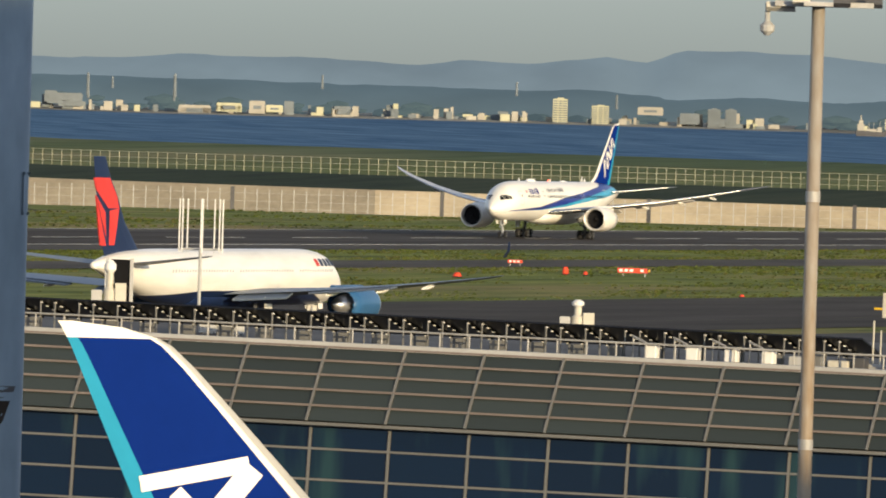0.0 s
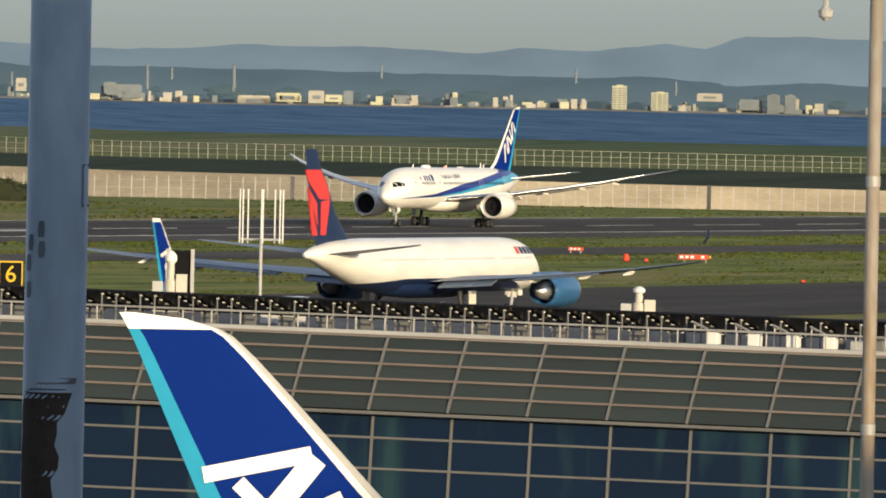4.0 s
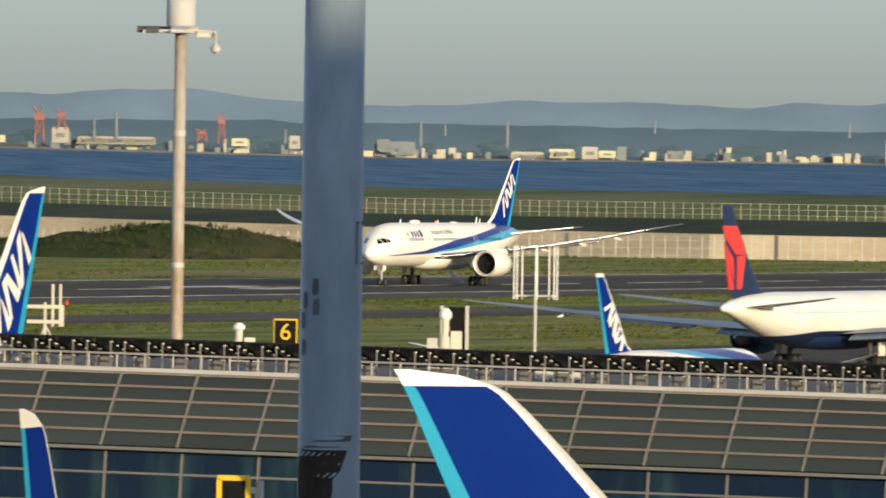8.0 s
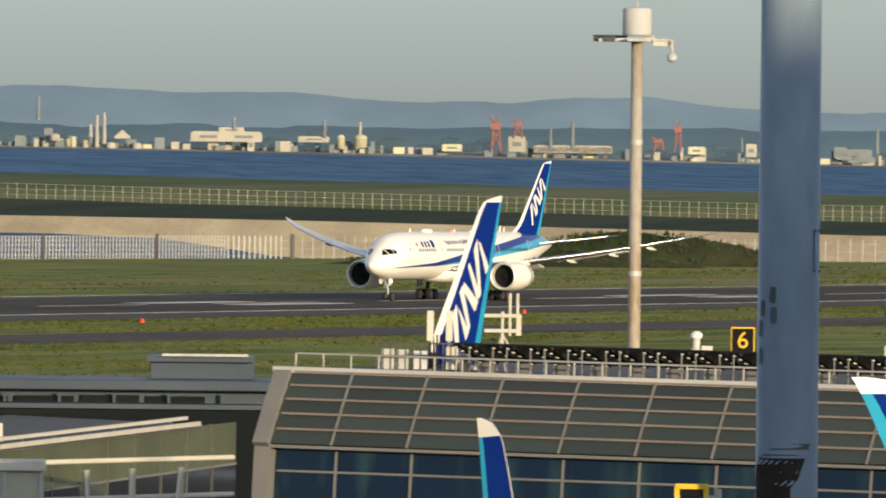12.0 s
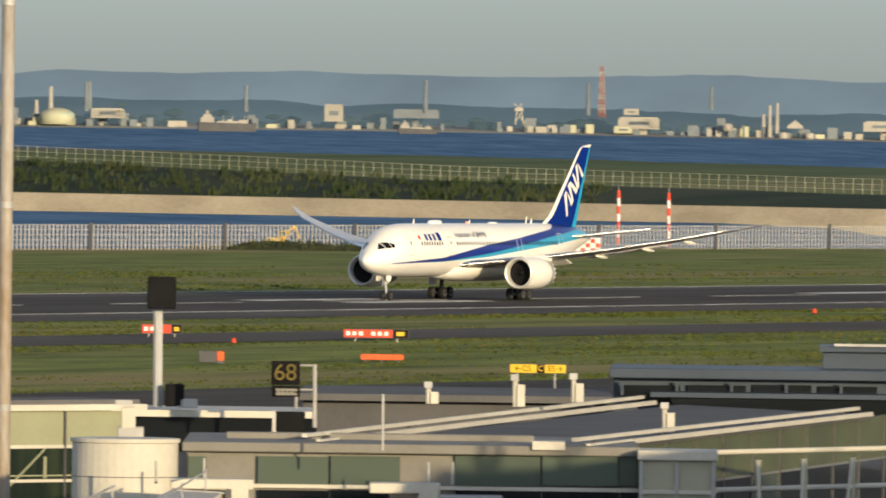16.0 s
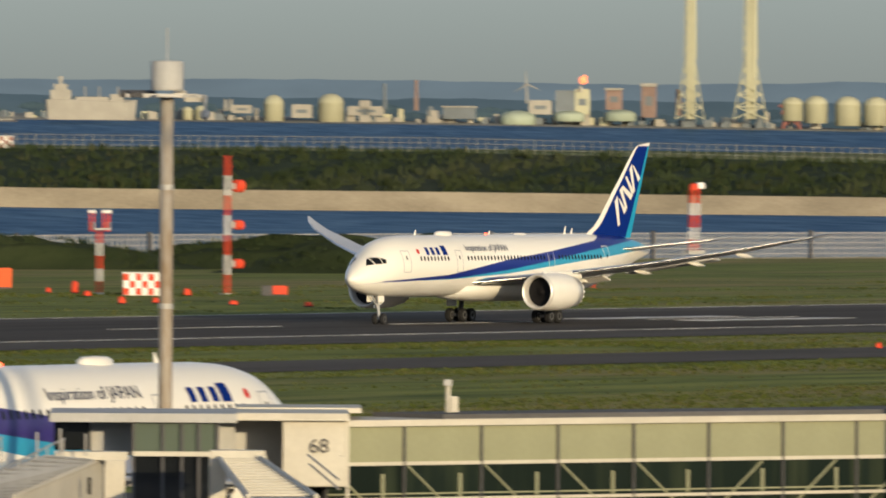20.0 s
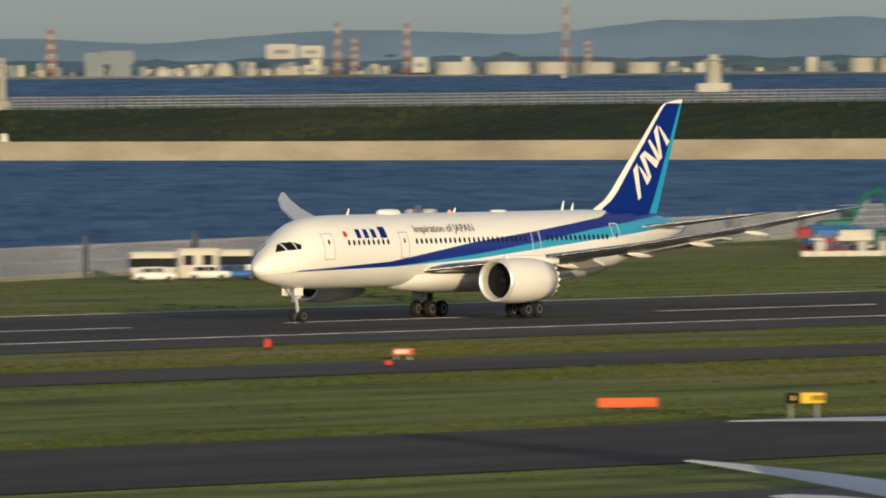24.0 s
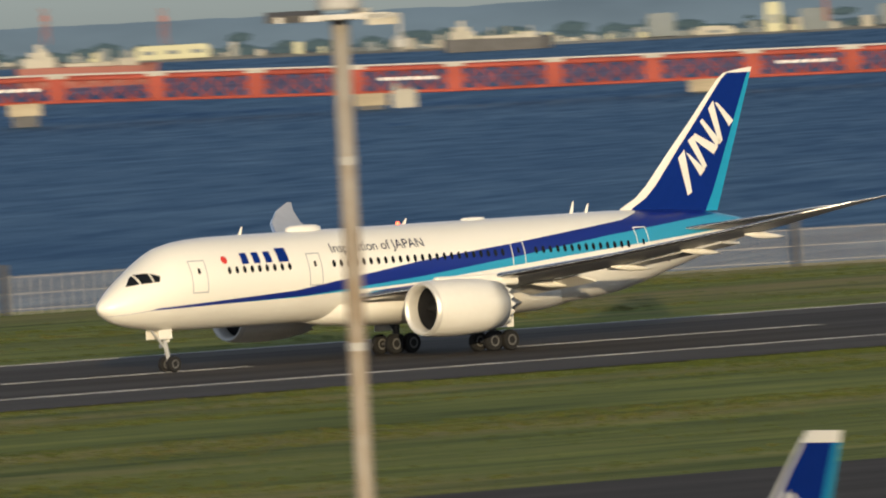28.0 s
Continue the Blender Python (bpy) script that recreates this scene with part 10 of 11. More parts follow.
def truck(x, y, turn, cab_mat, load_mat, label, lx=7.5, load_h=2.6, bed="box"):
    """Light truck, its long side turned to the deck."""
    s = thing("works_truck", here(x, y, turn), label, "truck", "works trucks")
    part("chassis", boxes((-lx / 2, -.9, .55, lx / 2 - .4, .9, .85)), "dark_grey", s)
    cab = part("cab", bevelled((lx / 2 - 2.0, -1.05, .5, lx / 2, 1.05, 2.45), offset=.18), cab_mat, s)
    part("side_window", boxes((lx / 2 - 1.5, -1.08, 1.5, lx / 2 - .35, -1.052, 2.2)), "dark_glass", cab)
    part("windscreen", boxes((lx / 2 + .002, -.85, 1.5, lx / 2 + .03, .85, 2.25)), "dark_glass", cab)
    for k in (-.75, .75):
        part("headlight", boxes((lx / 2 + .002, k - .15, .75, lx / 2 + .04, k + .15, .98)), "white_paint", cab)
    if bed == "box":
        b = part("load_box", bevelled((-lx / 2, -1.1, .88, lx / 2 - 2.1, 1.1, .88 + load_h * .7), offset=.07), load_mat, s)
        n = 5
        for i in range(n):
            xx = -lx / 2 + .3 + i * (lx - 2.8) / (n - 1)
            part("stake", boxes((xx - .05, -1.14, .9, xx + .05, -1.1, .85 + load_h * .68)), load_mat, b)
    else:
        part("flat_bed", boxes((-lx / 2, -1.1, .88, lx / 2 - 2.1, 1.1, 1.05)), "dark_grey", s)
        part("side_board", bevelled((-lx / 2, -1.13, 1.05, lx / 2 - 2.1, -1.07, 1.55), offset=.02), load_mat, s)
        part("load", bevelled((-lx / 2 + .3, -.8, 1.06, lx / 2 - 2.6, .8, 1.0 + load_h * .55), offset=.25), load_mat, s)
    tm, rm = wheel_mesh(.45, .28)
    for xx in (-lx / 2 + 1.2, lx / 2 - 1.1):
        for yy in (-.95, .95):
            wh = thing("wheel", pose(xx, yy, .45)); wh.parent = s
            shared("tyre", tm, wh), shared("rim", rm, wh)
    return s


def car(x, y, turn, mat, label):
    s = thing("parked_car", here(x, y, turn), label, "car", "parked cars")
    part("body", bevelled((-2.1, -.85, .3, 2.1, .85, .95), offset=.2), mat, s)
    cab = part("cabin", bevelled((-1.5, -.75, .93, 1.0, .75, 1.5), offset=.22), mat, s)
    part("side_window", boxes((-1.25, -.78, 1.0, -.15, -.752, 1.38)), "dark_glass", cab)
    part("side_window", boxes((-.05, -.78, 1.0, .8, -.752, 1.38)), "dark_glass", cab)
    for xx in (2.08, -2.14):
        part("headlight" if xx > 0 else "tail_light", boxes((xx, -.75, .6, xx + .06, -.4, .78)), "white_paint" if xx > 0 else "flag_red", s)
    tm, rm = wheel_mesh(.33, .2)
    for xx in (-1.35, 1.35):
        for yy in (-.78, .78):
            wh = thing("wheel", pose(xx, yy, .33)); wh.parent = s
            shared("tyre", tm, wh), shared("rim", rm, wh)
    return s


def site_hut(x, y, w, hgt, mat, label, turn=0.0, windows=2, roof="roof_felt"):
    s = thing("site_hut", here(x, y, turn), label, "hut", "site huts")
    part("body", bevelled((-w / 2, 0, -.05, w / 2, 3.0, hgt), offset=.05), mat, s)
    part("roof", bevelled((-w / 2 - .15, -.2, hgt, w / 2 + .15, 3.2, hgt + .14), offset=.03), roof, s)
    for i in range(windows):
        xx = -w / 2 + w * (i + .5) / windows
        part("window", boxes((xx - w * .14, -.04, hgt * .45, xx + w * .14, .0, hgt * .8)), "dark_glass", s)
    return s


def bin_(x, y, w, hgt, mat, label, turn=0.0):
    """Open skip with sloping ends."""
    s = thing("skip", here(x, y, turn), label, "skip", "site skips")
    bm = bmesh.new()
    strip(bm, [[Vector((-w * .4, 0, 0)), Vector((w * .4, 0, 0))], [Vector((-w * .5, -.1, hgt)), Vector((w * .5, -.1, hgt))], [Vector((-w * .5, 1.7, hgt)), Vector((w * .5, 1.7, hgt))], [Vector((-w * .4, 1.6, 0)), Vector((w * .4, 1.6, 0))]])
    bmesh.ops.contextual_create(bm, geom=[e for e in bm.edges if e.is_boundary and abs(e.verts[0].co.y - e.verts[1].co.y) > 5])
    part("shell", bm, mat, s)
    part("load", lathe(bmesh.new(), [(w * .42, hgt * .9), (w * .3, hgt * 1.12), (w * .1, hgt * 1.3), (.02, hgt * 1.32)], 9, Matrix.Translation((0, .8, 0)) @ Matrix.Diagonal((1, .5, 1, 1))), "rock", s, "heap of rubble")
    part("rim", boxes((-w * .52, -.16, hgt - .12, w * .52, -.06, hgt + .02)), mat, s)
    return s


def lamp_post(x, y, hgt, label):
    s = thing("lamp_post", here(x, y), label, "lamp post", "lamp posts")
    part("pole", tube(bmesh.new(), (0, 0, -.2), (0, 0, hgt), .16, .1, n=10), "mast_paint", s)
    part("cross_arm", tube(bmesh.new(), (-.9, 0, hgt * .86), (1.6, 0, hgt * .86), .07, n=8), "galvanised", s)
    for k in (-.85, .9, 1.5):
        part("floodlight", bevelled((k - .3, -.35, hgt * .86 + .05, k + .3, .1, hgt * .86 + .55), offset=.1), "light_grey", s)
    return s


M["flag_red"] = plain("flag_red", (0.72, 0.075, 0.035), 0.6, vary=0.18, scale=1.2)
M["teal"] = plain("teal", (0.012, 0.13, 0.11), 0.5, vary=0.2, scale=1)
M["works_blue"] = plain("works_blue", (0.03, 0.12, 0.35), 0.5, vary=0.2, scale=1)
M["dark_red"] = plain("dark_red", (0.32, 0.03, 0.04), 0.55, vary=0.25, scale=1)


def low_wall(x, y, w, hgt):
    s = thing("barrier_block", here(x, y), "cream concrete barrier block along the depot", "barrier", "barrier blocks")
    part("block", bevelled((-w / 2 + .01, -.2, -.05, w / 2 - .01, .2, hgt), offset=.05), "cream", s)
    return s


taxi_sign(1026.3, 534.4, 3.68, 0.87, "flag_red", "white_paint", "red taxiway holding sign with pale bars in the grass", 0.92)
taxi_sign(1036.3, 517.7, 5.94, 0.82, "flag_red", "white_paint", "red taxiway holding sign with pale bars in the grass", 1.43)
taxi_sign(1493.8, 525.0, 1.96, 0.49, "flag_red", "white_paint", "red taxiway holding sign with pale bars in the grass", 0.00)
taxi_sign(1458.9, 497.5, 4.09, 0.68, "flag_red", "white_paint", "red taxiway holding sign with pale bars in the grass", 0.41)
taxi_sign(698.0, 540.3, 1.44, 0.55, "orange", "white_paint", "orange and white marker sign beside the taxiway", 0.00)
low_board(964.0, 481.0, 3.62, 0.48, "orange", "long low orange marker board on the grass", 0.00)
low_board(943.2, 485.6, 0.56, 0.80, "orange", "short orange marker board with a dark block", 1.50)
guidance_sign(889.8, 430.5, 4.37, 0.74, 1.31, (-.02, .12))
guidance_sign(611.0, 443.0, 2.35, 0.72, 0.9, (-.48, -.1))
low_board(619.0, 462.0, 3.6, 0.6, "orange", "long low orange marker board on the grass")
cone(1224.3, 777.2, 1.35, 0.90)
cone(1200.1, 760.2, 0.63, 0.88)
cone(1151.7, 725.2, 0.78, 0.84)
cone(1158.8, 725.4, 0.60, 0.72)
cone(1214.5, 756.1, 0.82, 0.88)
cone(1154.7, 713.1, 0.48, 1.02)
cone(1150.5, 701.2, 0.48, 0.95)
cone(977.8, 537.6, 0.54, 0.44)
cone(1010.6, 519.0, 0.50, 0.45)
cone(977.6, 537.6, 0.49, 0.49)
cone(718.2, 568.2, 0.69, 0.45)
cone(685.4, 531.8, 0.42, 0.46)
cone(665.8, 575.7, 0.58, 0.47)
cone(1448.5, 502.6, 0.88, 0.68)
cone(1447.0, 499.6, 0.47, 0.54)
cone(1394.9, 497.3, 0.52, 1.05)
cone(1347.5, 446.8, 0.31, 0.56)
cone(1226.9, 561.3, 0.54, 0.48)
cone(1345.5, 567.6, 0.58, 0.39)
cone(1445.3, 501.6, 0.95, 0.68)
cone(1223.1, 780.0, 0.64, 0.58)
lattice_mast("radio_mast", 1231.5, 761.4, 15.7, 0.64, "tall red and white lattice mast with red drum antennas", "drums", 7)
lattice_mast("radio_mast", 1222.5, 772.8, 7.2, 0.64, "red and white lattice mast with a forked top", "fork", 5)
lattice_mast("beacon_mast", 1763, 1003, 9.6, 1.4, "thick red and white mast with a white lamp head", "beacon", 5)
striped_pole(1980, 943, 9.4, .5, "thin red and white striped pole by the fence")
striped_pole(1962, 925, 9.2, .5, "thin red and white striped pole by the fence")
striped_pole(1321.9, 765.8, 6.2, .32, "slim red and white striped pole in the grass")
windsock(1225.2, 798.1, 7.2, 3.2)
container(1242.9, 805.3, 2.49, 2.36, 0, "orange", "orange-red steel site container beside the mound")
container(1250.6, 807.2, 2.63, 2.37, 0, "orange", "orange-red steel site container beside the mound")
container(1253.8, 806.2, 2.63, 2.37, 0, "orange", "orange-red steel site container beside the mound")
checkered(1215.3, 762.6, 4.18, 2.41, 6, 3, "red and white checkered hut in the grass")
checkered(1846, 885, 4.83, 2.17, 6, 3, "low red and white checkered hut by the fence")
low_board(1224.1, 749.8, 1.65, 1.01, "flag_red", "low red and white equipment box", 1.27)
excavator(1816, 925, 8, "yellow", 2.6, "yellow excavator parked beside the fence", 0.95)
excavator(1284.5, 910.9, 4, "teal", 4.6, "teal excavator with raised boom behind the depot", 1.15)
excavator(1278.6, 921.6, 4, "teal", 4.6, "teal excavator with raised boom behind the depot", 1.15)
lamp_post(1243.3, 863.6, 7.0, "grey lamp post with floodlights in the depot")
low_wall(1134.3, 821.8, 1.49, 0.56)
low_wall(1135.4, 820.7, 1.49, 0.56)
low_wall(1136.4, 819.6, 1.49, 0.56)
low_wall(1137.4, 818.4, 1.49, 0.56)
low_wall(1138.4, 817.3, 1.49, 0.56)
low_wall(1139.4, 816.2, 1.49, 0.56)
low_wall(1140.5, 815.0, 1.49, 0.56)
low_wall(1141.5, 813.9, 1.49, 0.56)
low_wall(1142.5, 812.8, 1.49, 0.56)
low_wall(1143.6, 811.6, 1.49, 0.56)
low_wall(1144.6, 810.5, 1.49, 0.56)
low_wall(1145.6, 809.4, 1.49, 0.56)
low_wall(1146.6, 808.3, 1.49, 0.56)
low_wall(1147.7, 807.1, 1.49, 0.56)
low_wall(1148.7, 806.0, 1.49, 0.56)
low_wall(1149.7, 804.9, 1.49, 0.56)
low_wall(1150.7, 803.7, 1.49, 0.56)
low_wall(1151.8, 802.6, 1.49, 0.56)
low_wall(1152.8, 801.4, 1.49, 0.56)
low_wall(1153.8, 800.3, 1.49, 0.56)
low_wall(1154.9, 799.2, 1.49, 0.56)
low_wall(1155.9, 798.0, 1.49, 0.56)
low_wall(1156.9, 796.9, 1.49, 0.56)
low_wall(1157.9, 795.8, 1.49, 0.56)
low_wall(1159.0, 794.6, 1.49, 0.56)
low_wall(1160.0, 793.5, 1.49, 0.56)
bin_(1179.5, 852.8, 2.2, 1.3, "cream", "cream steel skip with rubble in the depot")
bin_(1196.0, 864.4, 2.6, 1.6, "works_blue", "blue steel skip with rubble in the depot")
truck(1209.9, 874.7, 6, "works_blue", "dark_red", "flatbed works truck with dark red load in the depot", 6.2, 2.2, "flat")
bin_(1180.5, 851.1, 2.9, 1.3, "dark_red", "dark red steel skip with rubble in the depot")
truck(1196.8, 862.9, 10, "works_blue", "works_blue", "flatbed works truck with blue load in the depot", 6.2, 2.3, "flat")
truck(1210.8, 873.0, 174, "works_blue", "teal", "flatbed works truck with teal load in the depot", 6.2, 2.3, "flat")
truck(1181.9, 848.5, 3, "teal", "cream", "flatbed works truck with cream load in the depot", 6.2, 2.3, "flat")
site_hut(1198.2, 860.2, 2.4, 2.1, "light_grey", "small site hut between parked works trucks", 0, 1)
bin_(1212.2, 870.3, 2.2, 1.5, "works_blue", "blue steel skip with rubble in the depot")
site_hut(1183.4, 845.8, 2.3, 1.9, "light_grey", "small site hut between parked works trucks", 0, 1)
site_hut(1199.8, 857.4, 3.3, 2.0, "works_blue", "small site hut between parked works trucks", 0, 1)
bin_(1213.8, 867.5, 2.7, 1.7, "cream", "cream steel skip with rubble in the depot")
truck(1184.8, 843.3, -4, "teal", "light_grey", "flatbed works truck with grey load in the depot", 6.2, 2.4, "flat")
truck(1201.1, 855.0, 4, "teal", "cream", "flatbed works truck with cream load in the depot", 6.2, 2.6, "flat")
bin_(1215.5, 864.5, 3.4, 1.3, "dark_red", "dark red steel skip with rubble in the depot")
bin_(1186.2, 840.7, 3.2, 1.3, "light_grey", "grey steel skip with rubble in the depot")
bin_(1202.7, 852.2, 2.6, 1.1, "works_blue", "blue steel skip with rubble in the depot")
bin_(1216.8, 862.0, 2.3, 1.2, "light_grey", "grey steel skip with rubble in the depot")
truck(1187.6, 838.2, -1, "teal", "cream", "flatbed works truck with cream load in the depot", 6.2, 2.7, "flat")
site_hut(1204.3, 849.2, 2.8, 2.0, "works_blue", "small site hut between parked works trucks", 0, 1)
bin_(1218.1, 859.7, 3.2, 1.0, "dark_red", "dark red steel skip with rubble in the depot")
bin_(1189.1, 835.3, 2.6, 1.5, "dark_red", "dark red steel skip with rubble in the depot")
site_hut(1205.7, 846.7, 2.6, 2.3, "white_paint", "small site hut between parked works trucks", 0, 2)
truck(1219.7, 856.8, -1, "works_blue", "dark_grey", "flatbed works truck with dark grey load in the depot", 6.2, 2.3, "flat")
site_hut(1190.1, 833.6, 2.6, 2.3, "works_blue", "small site hut between parked works trucks", 0, 2)
site_hut(1206.6, 845.0, 3.3, 2.2, "light_grey", "small site hut between parked works trucks", 0, 1)
bin_(1220.7, 854.9, 3.1, 1.5, "white_paint", "white steel skip with rubble in the depot")
truck(1191.6, 830.9, 174, "teal", "light_grey", "flatbed works truck with grey load in the depot", 6.2, 2.6, "flat")
truck(1208.1, 842.4, 183, "white_paint", "works_blue", "flatbed works truck with blue load in the depot", 6.2, 2.2, "flat")
truck(1222.2, 852.2, -12, "white_paint", "works_blue", "flatbed works truck with blue load in the depot", 6.2, 2.1, "flat")
truck(1193.5, 827.5, 179, "works_blue", "dark_red", "flatbed works truck with dark red load in the depot", 6.2, 2.5, "flat")
site_hut(1209.8, 839.2, 2.2, 2.1, "white_paint", "small site hut between parked works trucks", 0, 2)
bin_(1224.3, 848.5, 2.9, 1.1, "dark_red", "dark red steel skip with rubble in the depot")
site_hut(1194.9, 824.9, 2.6, 2.0, "light_grey", "small site hut between parked works trucks", 0, 2)
site_hut(1211.4, 836.3, 2.8, 1.9, "works_blue", "small site hut between parked works trucks", 0, 2)
bin_(1225.7, 845.9, 2.6, 1.6, "dark_red", "dark red steel skip with rubble in the depot")
truck(1196.3, 822.4, -5, "cream", "cream", "works truck with a cream load box in the depot", 6.2, 2.2)
bin_(1213.1, 833.3, 3.4, 1.2, "white_paint", "white steel skip with rubble in the depot")
site_hut(1227.2, 843.1, 3.1, 2.0, "white_paint", "small site hut between parked works trucks", 0, 2)
truck(1198.2, 818.9, 170, "white_paint", "dark_grey", "works truck with a dark grey load box in the depot", 6.2, 2.0)
site_hut(1214.9, 830.0, 2.2, 1.9, "works_blue", "small site hut between parked works trucks", 0, 1)
truck(1229.1, 839.8, 188, "white_paint", "dark_red", "flatbed works truck with dark red load in the depot", 6.2, 2.4, "flat")
low_wall(1190.3, 811.1, 1.53, 0.57)
low_wall(1192.6, 810.8, 1.53, 0.57)
low_wall(1194.9, 810.5, 1.53, 0.57)
low_wall(1197.2, 810.1, 1.53, 0.57)
low_wall(1199.5, 809.8, 1.53, 0.58)
low_wall(1201.8, 809.5, 1.54, 0.58)
low_wall(1204.1, 809.2, 1.54, 0.58)
low_wall(1206.4, 808.8, 1.54, 0.58)
low_wall(1208.8, 808.5, 1.54, 0.58)
low_wall(1211.1, 808.2, 1.54, 0.58)
low_wall(1213.5, 807.9, 1.55, 0.58)
low_wall(1215.8, 807.5, 1.55, 0.58)
low_wall(1218.2, 807.2, 1.55, 0.58)
low_wall(1220.5, 806.9, 1.55, 0.58)
low_wall(1222.9, 806.5, 1.55, 0.58)
low_wall(1225.3, 806.2, 1.56, 0.58)
low_wall(1227.7, 805.9, 1.56, 0.58)
low_wall(1230.1, 805.5, 1.56, 0.58)
low_wall(1232.5, 805.2, 1.56, 0.59)
low_wall(1234.9, 804.8, 1.56, 0.59)
low_wall(1237.3, 804.5, 1.56, 0.59)
truck(1244.8, 845.4, 180, "works_blue", "dark_grey", "flatbed works truck with dark grey load in the depot", 6.2, 2.4, "flat")
bin_(1262.1, 857.0, 3.1, 1.1, "dark_red", "dark red steel skip with rubble in the depot")
site_hut(1276.5, 867.2, 3.1, 1.8, "white_paint", "small site hut between parked works trucks", 0, 2)
truck(1249.8, 843.9, -13, "white_paint", "light_grey", "works truck with a grey load box in the depot", 6.2, 2.2)
truck(1267.0, 855.6, -2, "works_blue", "dark_red", "flatbed works truck with dark red load in the depot", 6.2, 2.5, "flat")
bin_(1281.8, 865.6, 2.8, 1.4, "white_paint", "white steel skip with rubble in the depot")
truck(1254.2, 842.5, 189, "white_paint", "dark_grey", "works truck with a dark grey load box in the depot", 6.2, 2.1)
site_hut(1271.4, 854.2, 3.0, 2.1, "white_paint", "small site hut between parked works trucks", 0, 1)
bin_(1286.4, 864.2, 3.4, 1.3, "dark_red", "dark red steel skip with rubble in the depot")
bin_(1258.2, 841.3, 2.3, 1.1, "works_blue", "blue steel skip with rubble in the depot")
bin_(1275.7, 852.9, 2.6, 1.2, "dark_red", "dark red steel skip with rubble in the depot")
bin_(1290.3, 863.0, 2.3, 1.6, "cream", "cream steel skip with rubble in the depot")
truck(1262.1, 840.2, 14, "teal", "dark_red", "flatbed works truck with dark red load in the depot", 6.2, 2.7, "flat")
truck(1279.1, 851.9, 188, "white_paint", "light_grey", "flatbed works truck with grey load in the depot", 6.2, 2.5, "flat")
bin_(1293.9, 861.9, 3.1, 1.1, "dark_red", "dark red steel skip with rubble in the depot")
bin_(1265.7, 839.1, 3.3, 1.0, "cream", "cream steel skip with rubble in the depot")
bin_(1283.1, 850.7, 2.8, 1.7, "cream", "cream steel skip with rubble in the depot")
truck(1298.1, 860.6, 170, "teal", "works_blue", "flatbed works truck with blue load in the depot", 6.2, 2.5, "flat")
site_hut(1268.2, 838.3, 2.9, 2.0, "cream", "small site hut between parked works trucks", 0, 1)
truck(1285.5, 850.0, 10, "works_blue", "dark_grey", "flatbed works truck with dark grey load in the depot", 6.2, 2.6, "flat")
site_hut(1300.5, 859.9, 2.3, 2.3, "cream", "small site hut between parked works trucks", 0, 1)
bin_(1270.4, 837.6, 2.7, 1.3, "teal", "teal steel skip with rubble in the depot")
bin_(1288.2, 849.2, 2.9, 1.2, "dark_red", "dark red steel skip with rubble in the depot")
truck(1303.2, 859.1, -12, "teal", "cream", "flatbed works truck with cream load in the depot", 6.2, 2.4, "flat")
truck(1273.9, 836.6, 176, "white_paint", "light_grey", "flatbed works truck with grey load in the depot", 6.2, 2.2, "flat")
bin_(1292.3, 847.9, 2.7, 1.5, "cream", "cream steel skip with rubble in the depot")
bin_(1306.8, 858.0, 3.4, 1.2, "dark_grey", "dark grey steel skip with rubble in the depot")
truck(1279.4, 834.9, 7, "cream", "light_grey", "works truck with a grey load box in the depot", 6.2, 1.9)
truck(1296.6, 846.6, -13, "works_blue", "dark_red", "flatbed works truck with dark red load in the depot", 6.2, 2.5, "flat")
bin_(1312.1, 856.4, 2.6, 1.6, "cream", "cream steel skip with rubble in the depot")
bin_(1283.0, 833.8, 2.3, 1.0, "white_paint", "white steel skip with rubble in the depot")
bin_(1300.7, 845.4, 3.2, 1.3, "cream", "cream steel skip with rubble in the depot")
site_hut(1316.1, 855.2, 3.2, 2.3, "light_grey", "small site hut between parked works trucks", 0, 1)
rng = random.Random(44)
cabinet = None
for x0, y0, x1, y1, n in ((1136, 823.5, 1161, 796, 10), (1191, 813.5, 1239, 807, 17), (1242, 808.5, 1262, 812, 7)):
    for k in range(n):
        f = (k + rng.uniform(.2, .8)) / n
        m = here(x0 + (x1 - x0) * f, y0 + (y1 - y0) * f, rng.uniform(-20, 20))
        if cabinet is None:
            cabinet = thing("site_cabinet", m, "grey-cream site cabinet behind the barrier blocks", "cabinet", "site cabinets")
            part("case", bevelled((-.5, 0, .1, .5, .7, 1.65)), "stone_grey", cabinet)
            part("door", boxes((-.42, -.03, .2, .42, -.002, 1.55)), "light_grey", cabinet)
            part("plinth", boxes((-.52, .05, -.1, .52, .65, .1)), "dark_grey", cabinet)
        else:
            copy_thing(cabinet, m)
heap = None
for k in range(46):
    f = rng.random()
    x, y = (1140 + 24 * f, 826 - 28 * f) if k % 3 == 0 else (1192 + 66 * f, 817 - 5 * f + rng.uniform(0, 9))
    m = here(x, y, rng.uniform(0, 180)) @ Matrix.Scale(rng.uniform(.7, 1.25), 4)
    if heap is None:
        heap = thing("material_stack", m, "dark stack of site timber and sheets with a tarpaulin", "stack", "material stacks")
        for q in range(5):
            part("layer", bevelled((-1.1 + .1 * q, -.6, .3 * q, 1.0 - .12 * q, .6, .3 * q + .27), offset=.03), ("dark_grey", "rock", "dark_red", "roof_felt", "works_blue")[q], heap)
        part("stake", tube(bmesh.new(), (1.05, 0, 0), (1.05, 0, 2.2), .05, n=6), "galvanised", heap)
    else:
        copy_thing(heap, m)
site_hut(990.4, 797.9, 4.41, 2.53, "cream", "long cream site hut beside the fence", 0, 5, "cream")
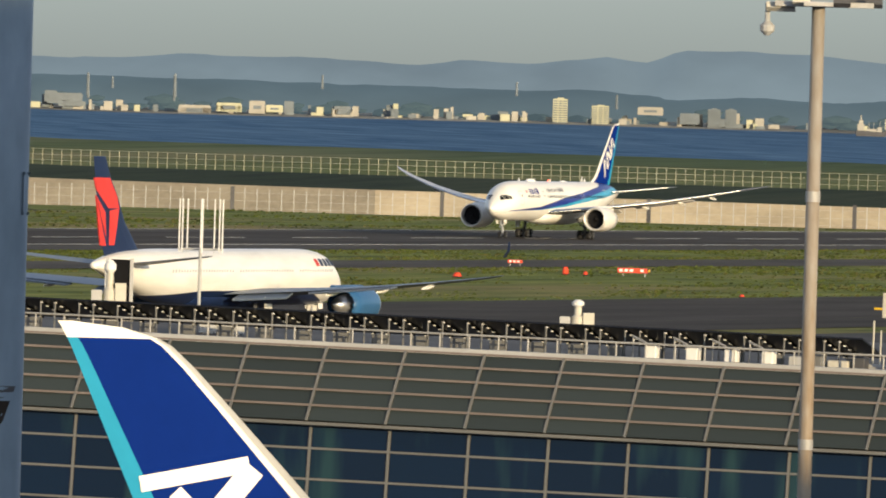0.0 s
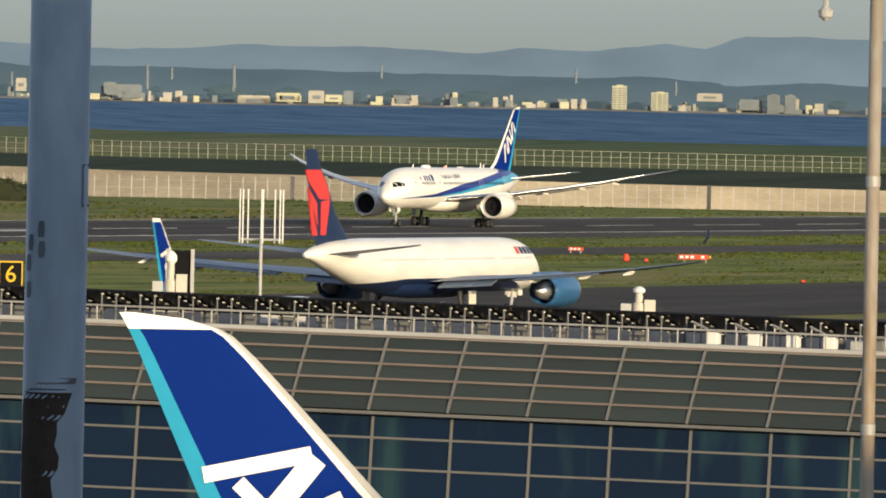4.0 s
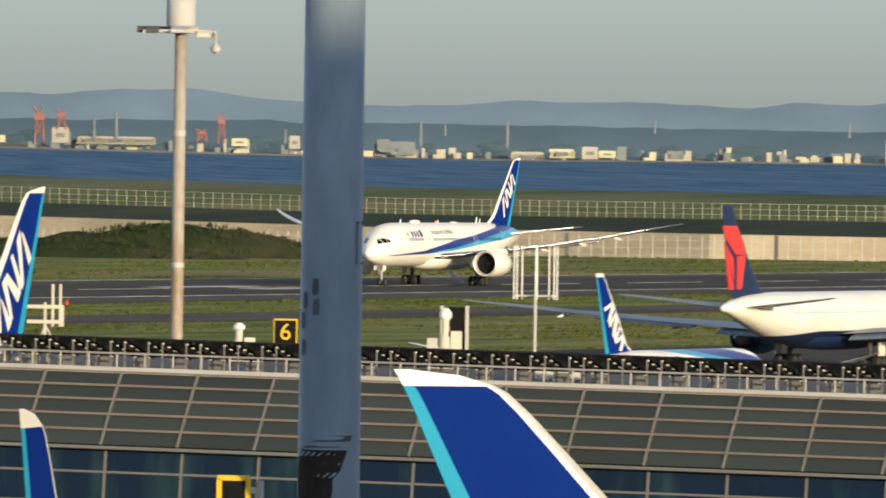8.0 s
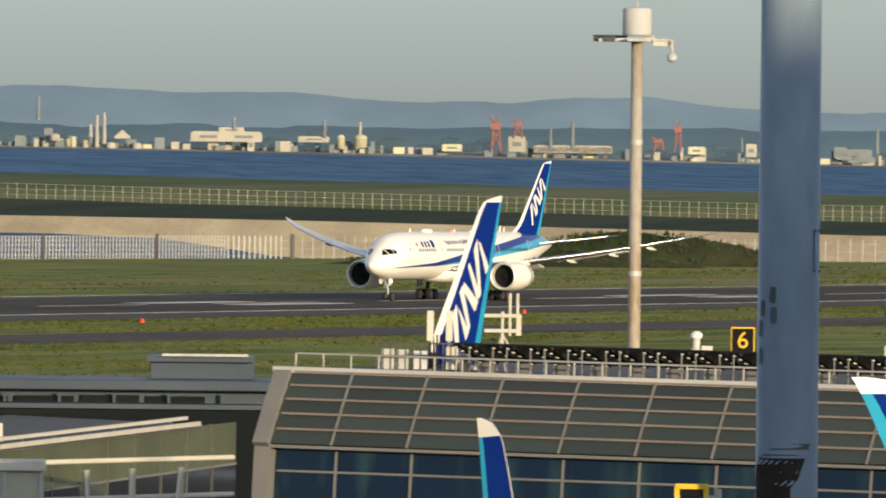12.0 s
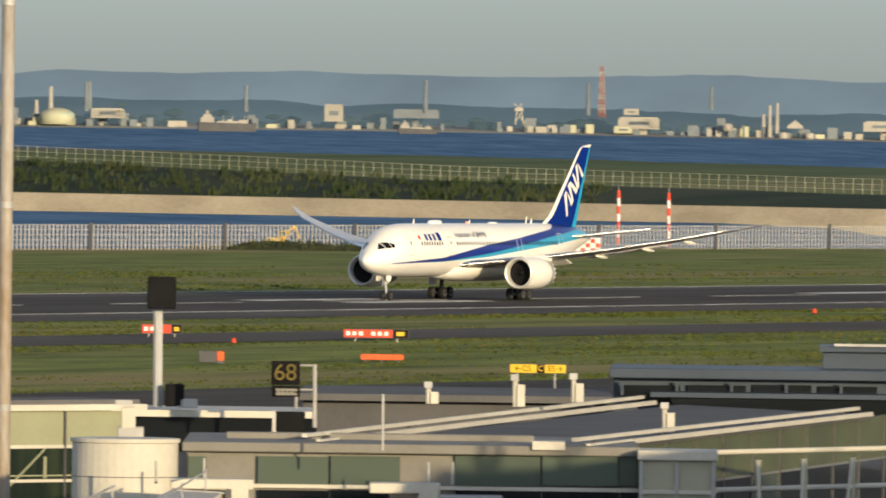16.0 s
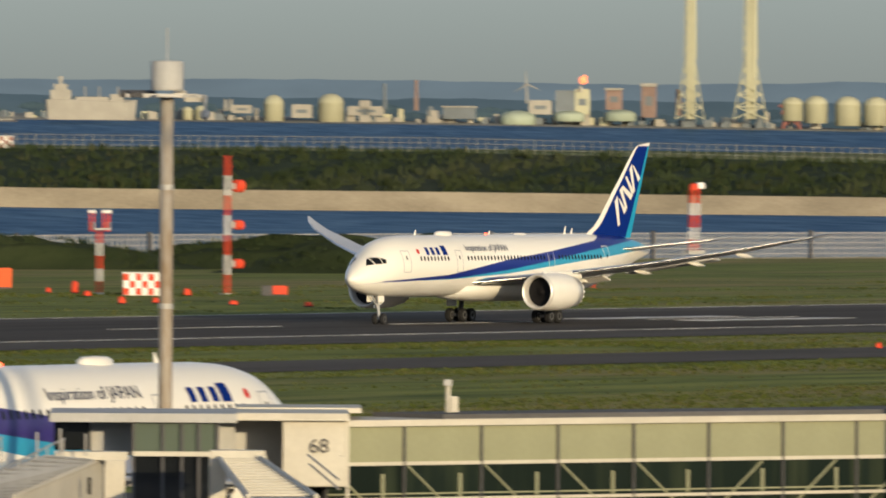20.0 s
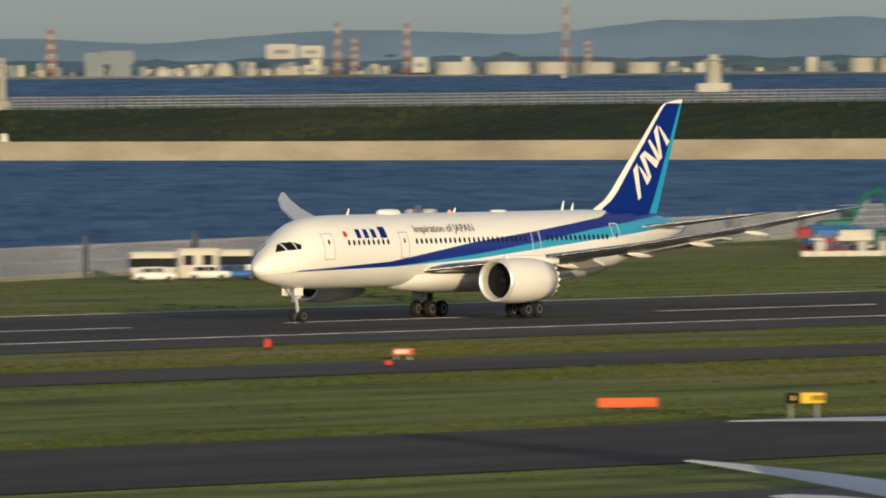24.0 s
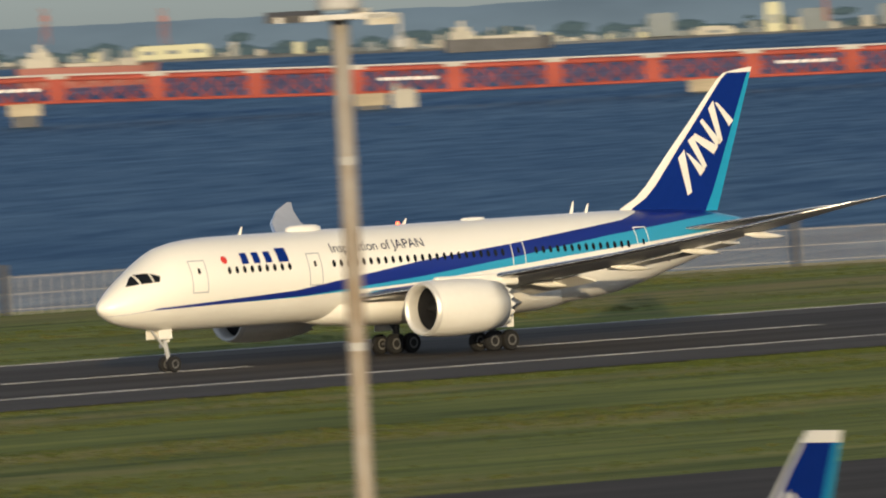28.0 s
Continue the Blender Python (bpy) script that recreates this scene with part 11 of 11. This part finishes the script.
site_hut(997.8, 798.1, 3.87, 2.77, "cream", "tall cream site hut beside the fence", 0, 2, "cream")
site_hut(1004.1, 798.3, 3.17, 2.56, "cream", "cream site hut with a row of windows", 0, 4, "cream")
site_hut(1008.5, 798.4, 1.67, 2.34, "dark_grey", "dark grey store box between cream huts", 0, 0, "dark_grey")
site_hut(1013.6, 798.5, 3.97, 2.57, "cream", "cream site hut with two windows", 0, 2, "cream")
site_hut(1019.7, 798.7, 2.81, 2.69, "tank_cream", "yellowish cream store hut without windows", 0, 0, "tank_cream")
site_hut(1025.9, 798.9, 4.06, 2.48, "cream", "cream site hut with wide windows", 0, 3, "cream")
site_hut(1033.1, 799.1, 3.90, 2.60, "light_grey", "grey site hut with a dark opening", 0, 1, "light_grey")
site_hut(1040.5, 799.3, 4.26, 2.50, "cream", "cream site hut beside the fence", 0, 2, "cream")
car(971.0, 782.2, 8, "white_paint", "white car parked before the site huts")
car(979.9, 782.5, -5, "white_paint", "white car parked before the site huts")
car(984.3, 782.6, 5, "works_blue", "blue car parked before the site huts")
car(987.7, 782.7, 70, "white_paint", "white car parked before the site huts")
car(990.1, 782.8, 75, "white_paint", "white car parked before the site huts")
car(994.1, 782.9, 80, "light_grey", "grey car parked before the site huts")
car(998.0, 783.0, 85, "white_paint", "white car parked before the site huts")
car(1001.1, 783.1, 75, "light_grey", "grey car parked before the site huts")
car(1004.9, 783.2, 80, "white_paint", "white car parked before the site huts")
car(1008.3, 783.3, 70, "white_paint", "white car parked before the site huts")
car(1012.6, 783.4, 10, "light_grey", "grey car parked before the site huts")
lamp_post(1049.0, 809.9, 6.6, "grey lamp post with floodlights beside the huts")
low_board(1012.1, 781.0, 1.6, .5, "orange", "orange barrier beside the parked cars")
low_board(664.1, 575.7, 1.71, 0.50, "dark_grey", "low dark cable box in the grass")
striped_pole(874.9, 775.5, 5.4, .4, "orange striped pole beside the fence")


def motions():
    def roll(thing_, wheels_, rows, y, heading):
        walk(thing_, [(t, place(x, y, heading)) for t, x in rows])
    roll(hero, hero_wheels, TAKEOFF_ROWS, RUNWAY_Y, -90)
    # where its fin stands at the start, and its speed
    roll(delta, delta_wheels, [(t, (1093 + 28.9 * 1.11 + 9.9 * t) * 0.94 - 0.8) for t in (0, 14, 28)], 399.5, 90)
    roll(follower, follower_wheels, [(t, 813.6 + 28.9 * 0.62 + 8.6 * t) for t in (0, 14, 28)], 330, 90)


motions()
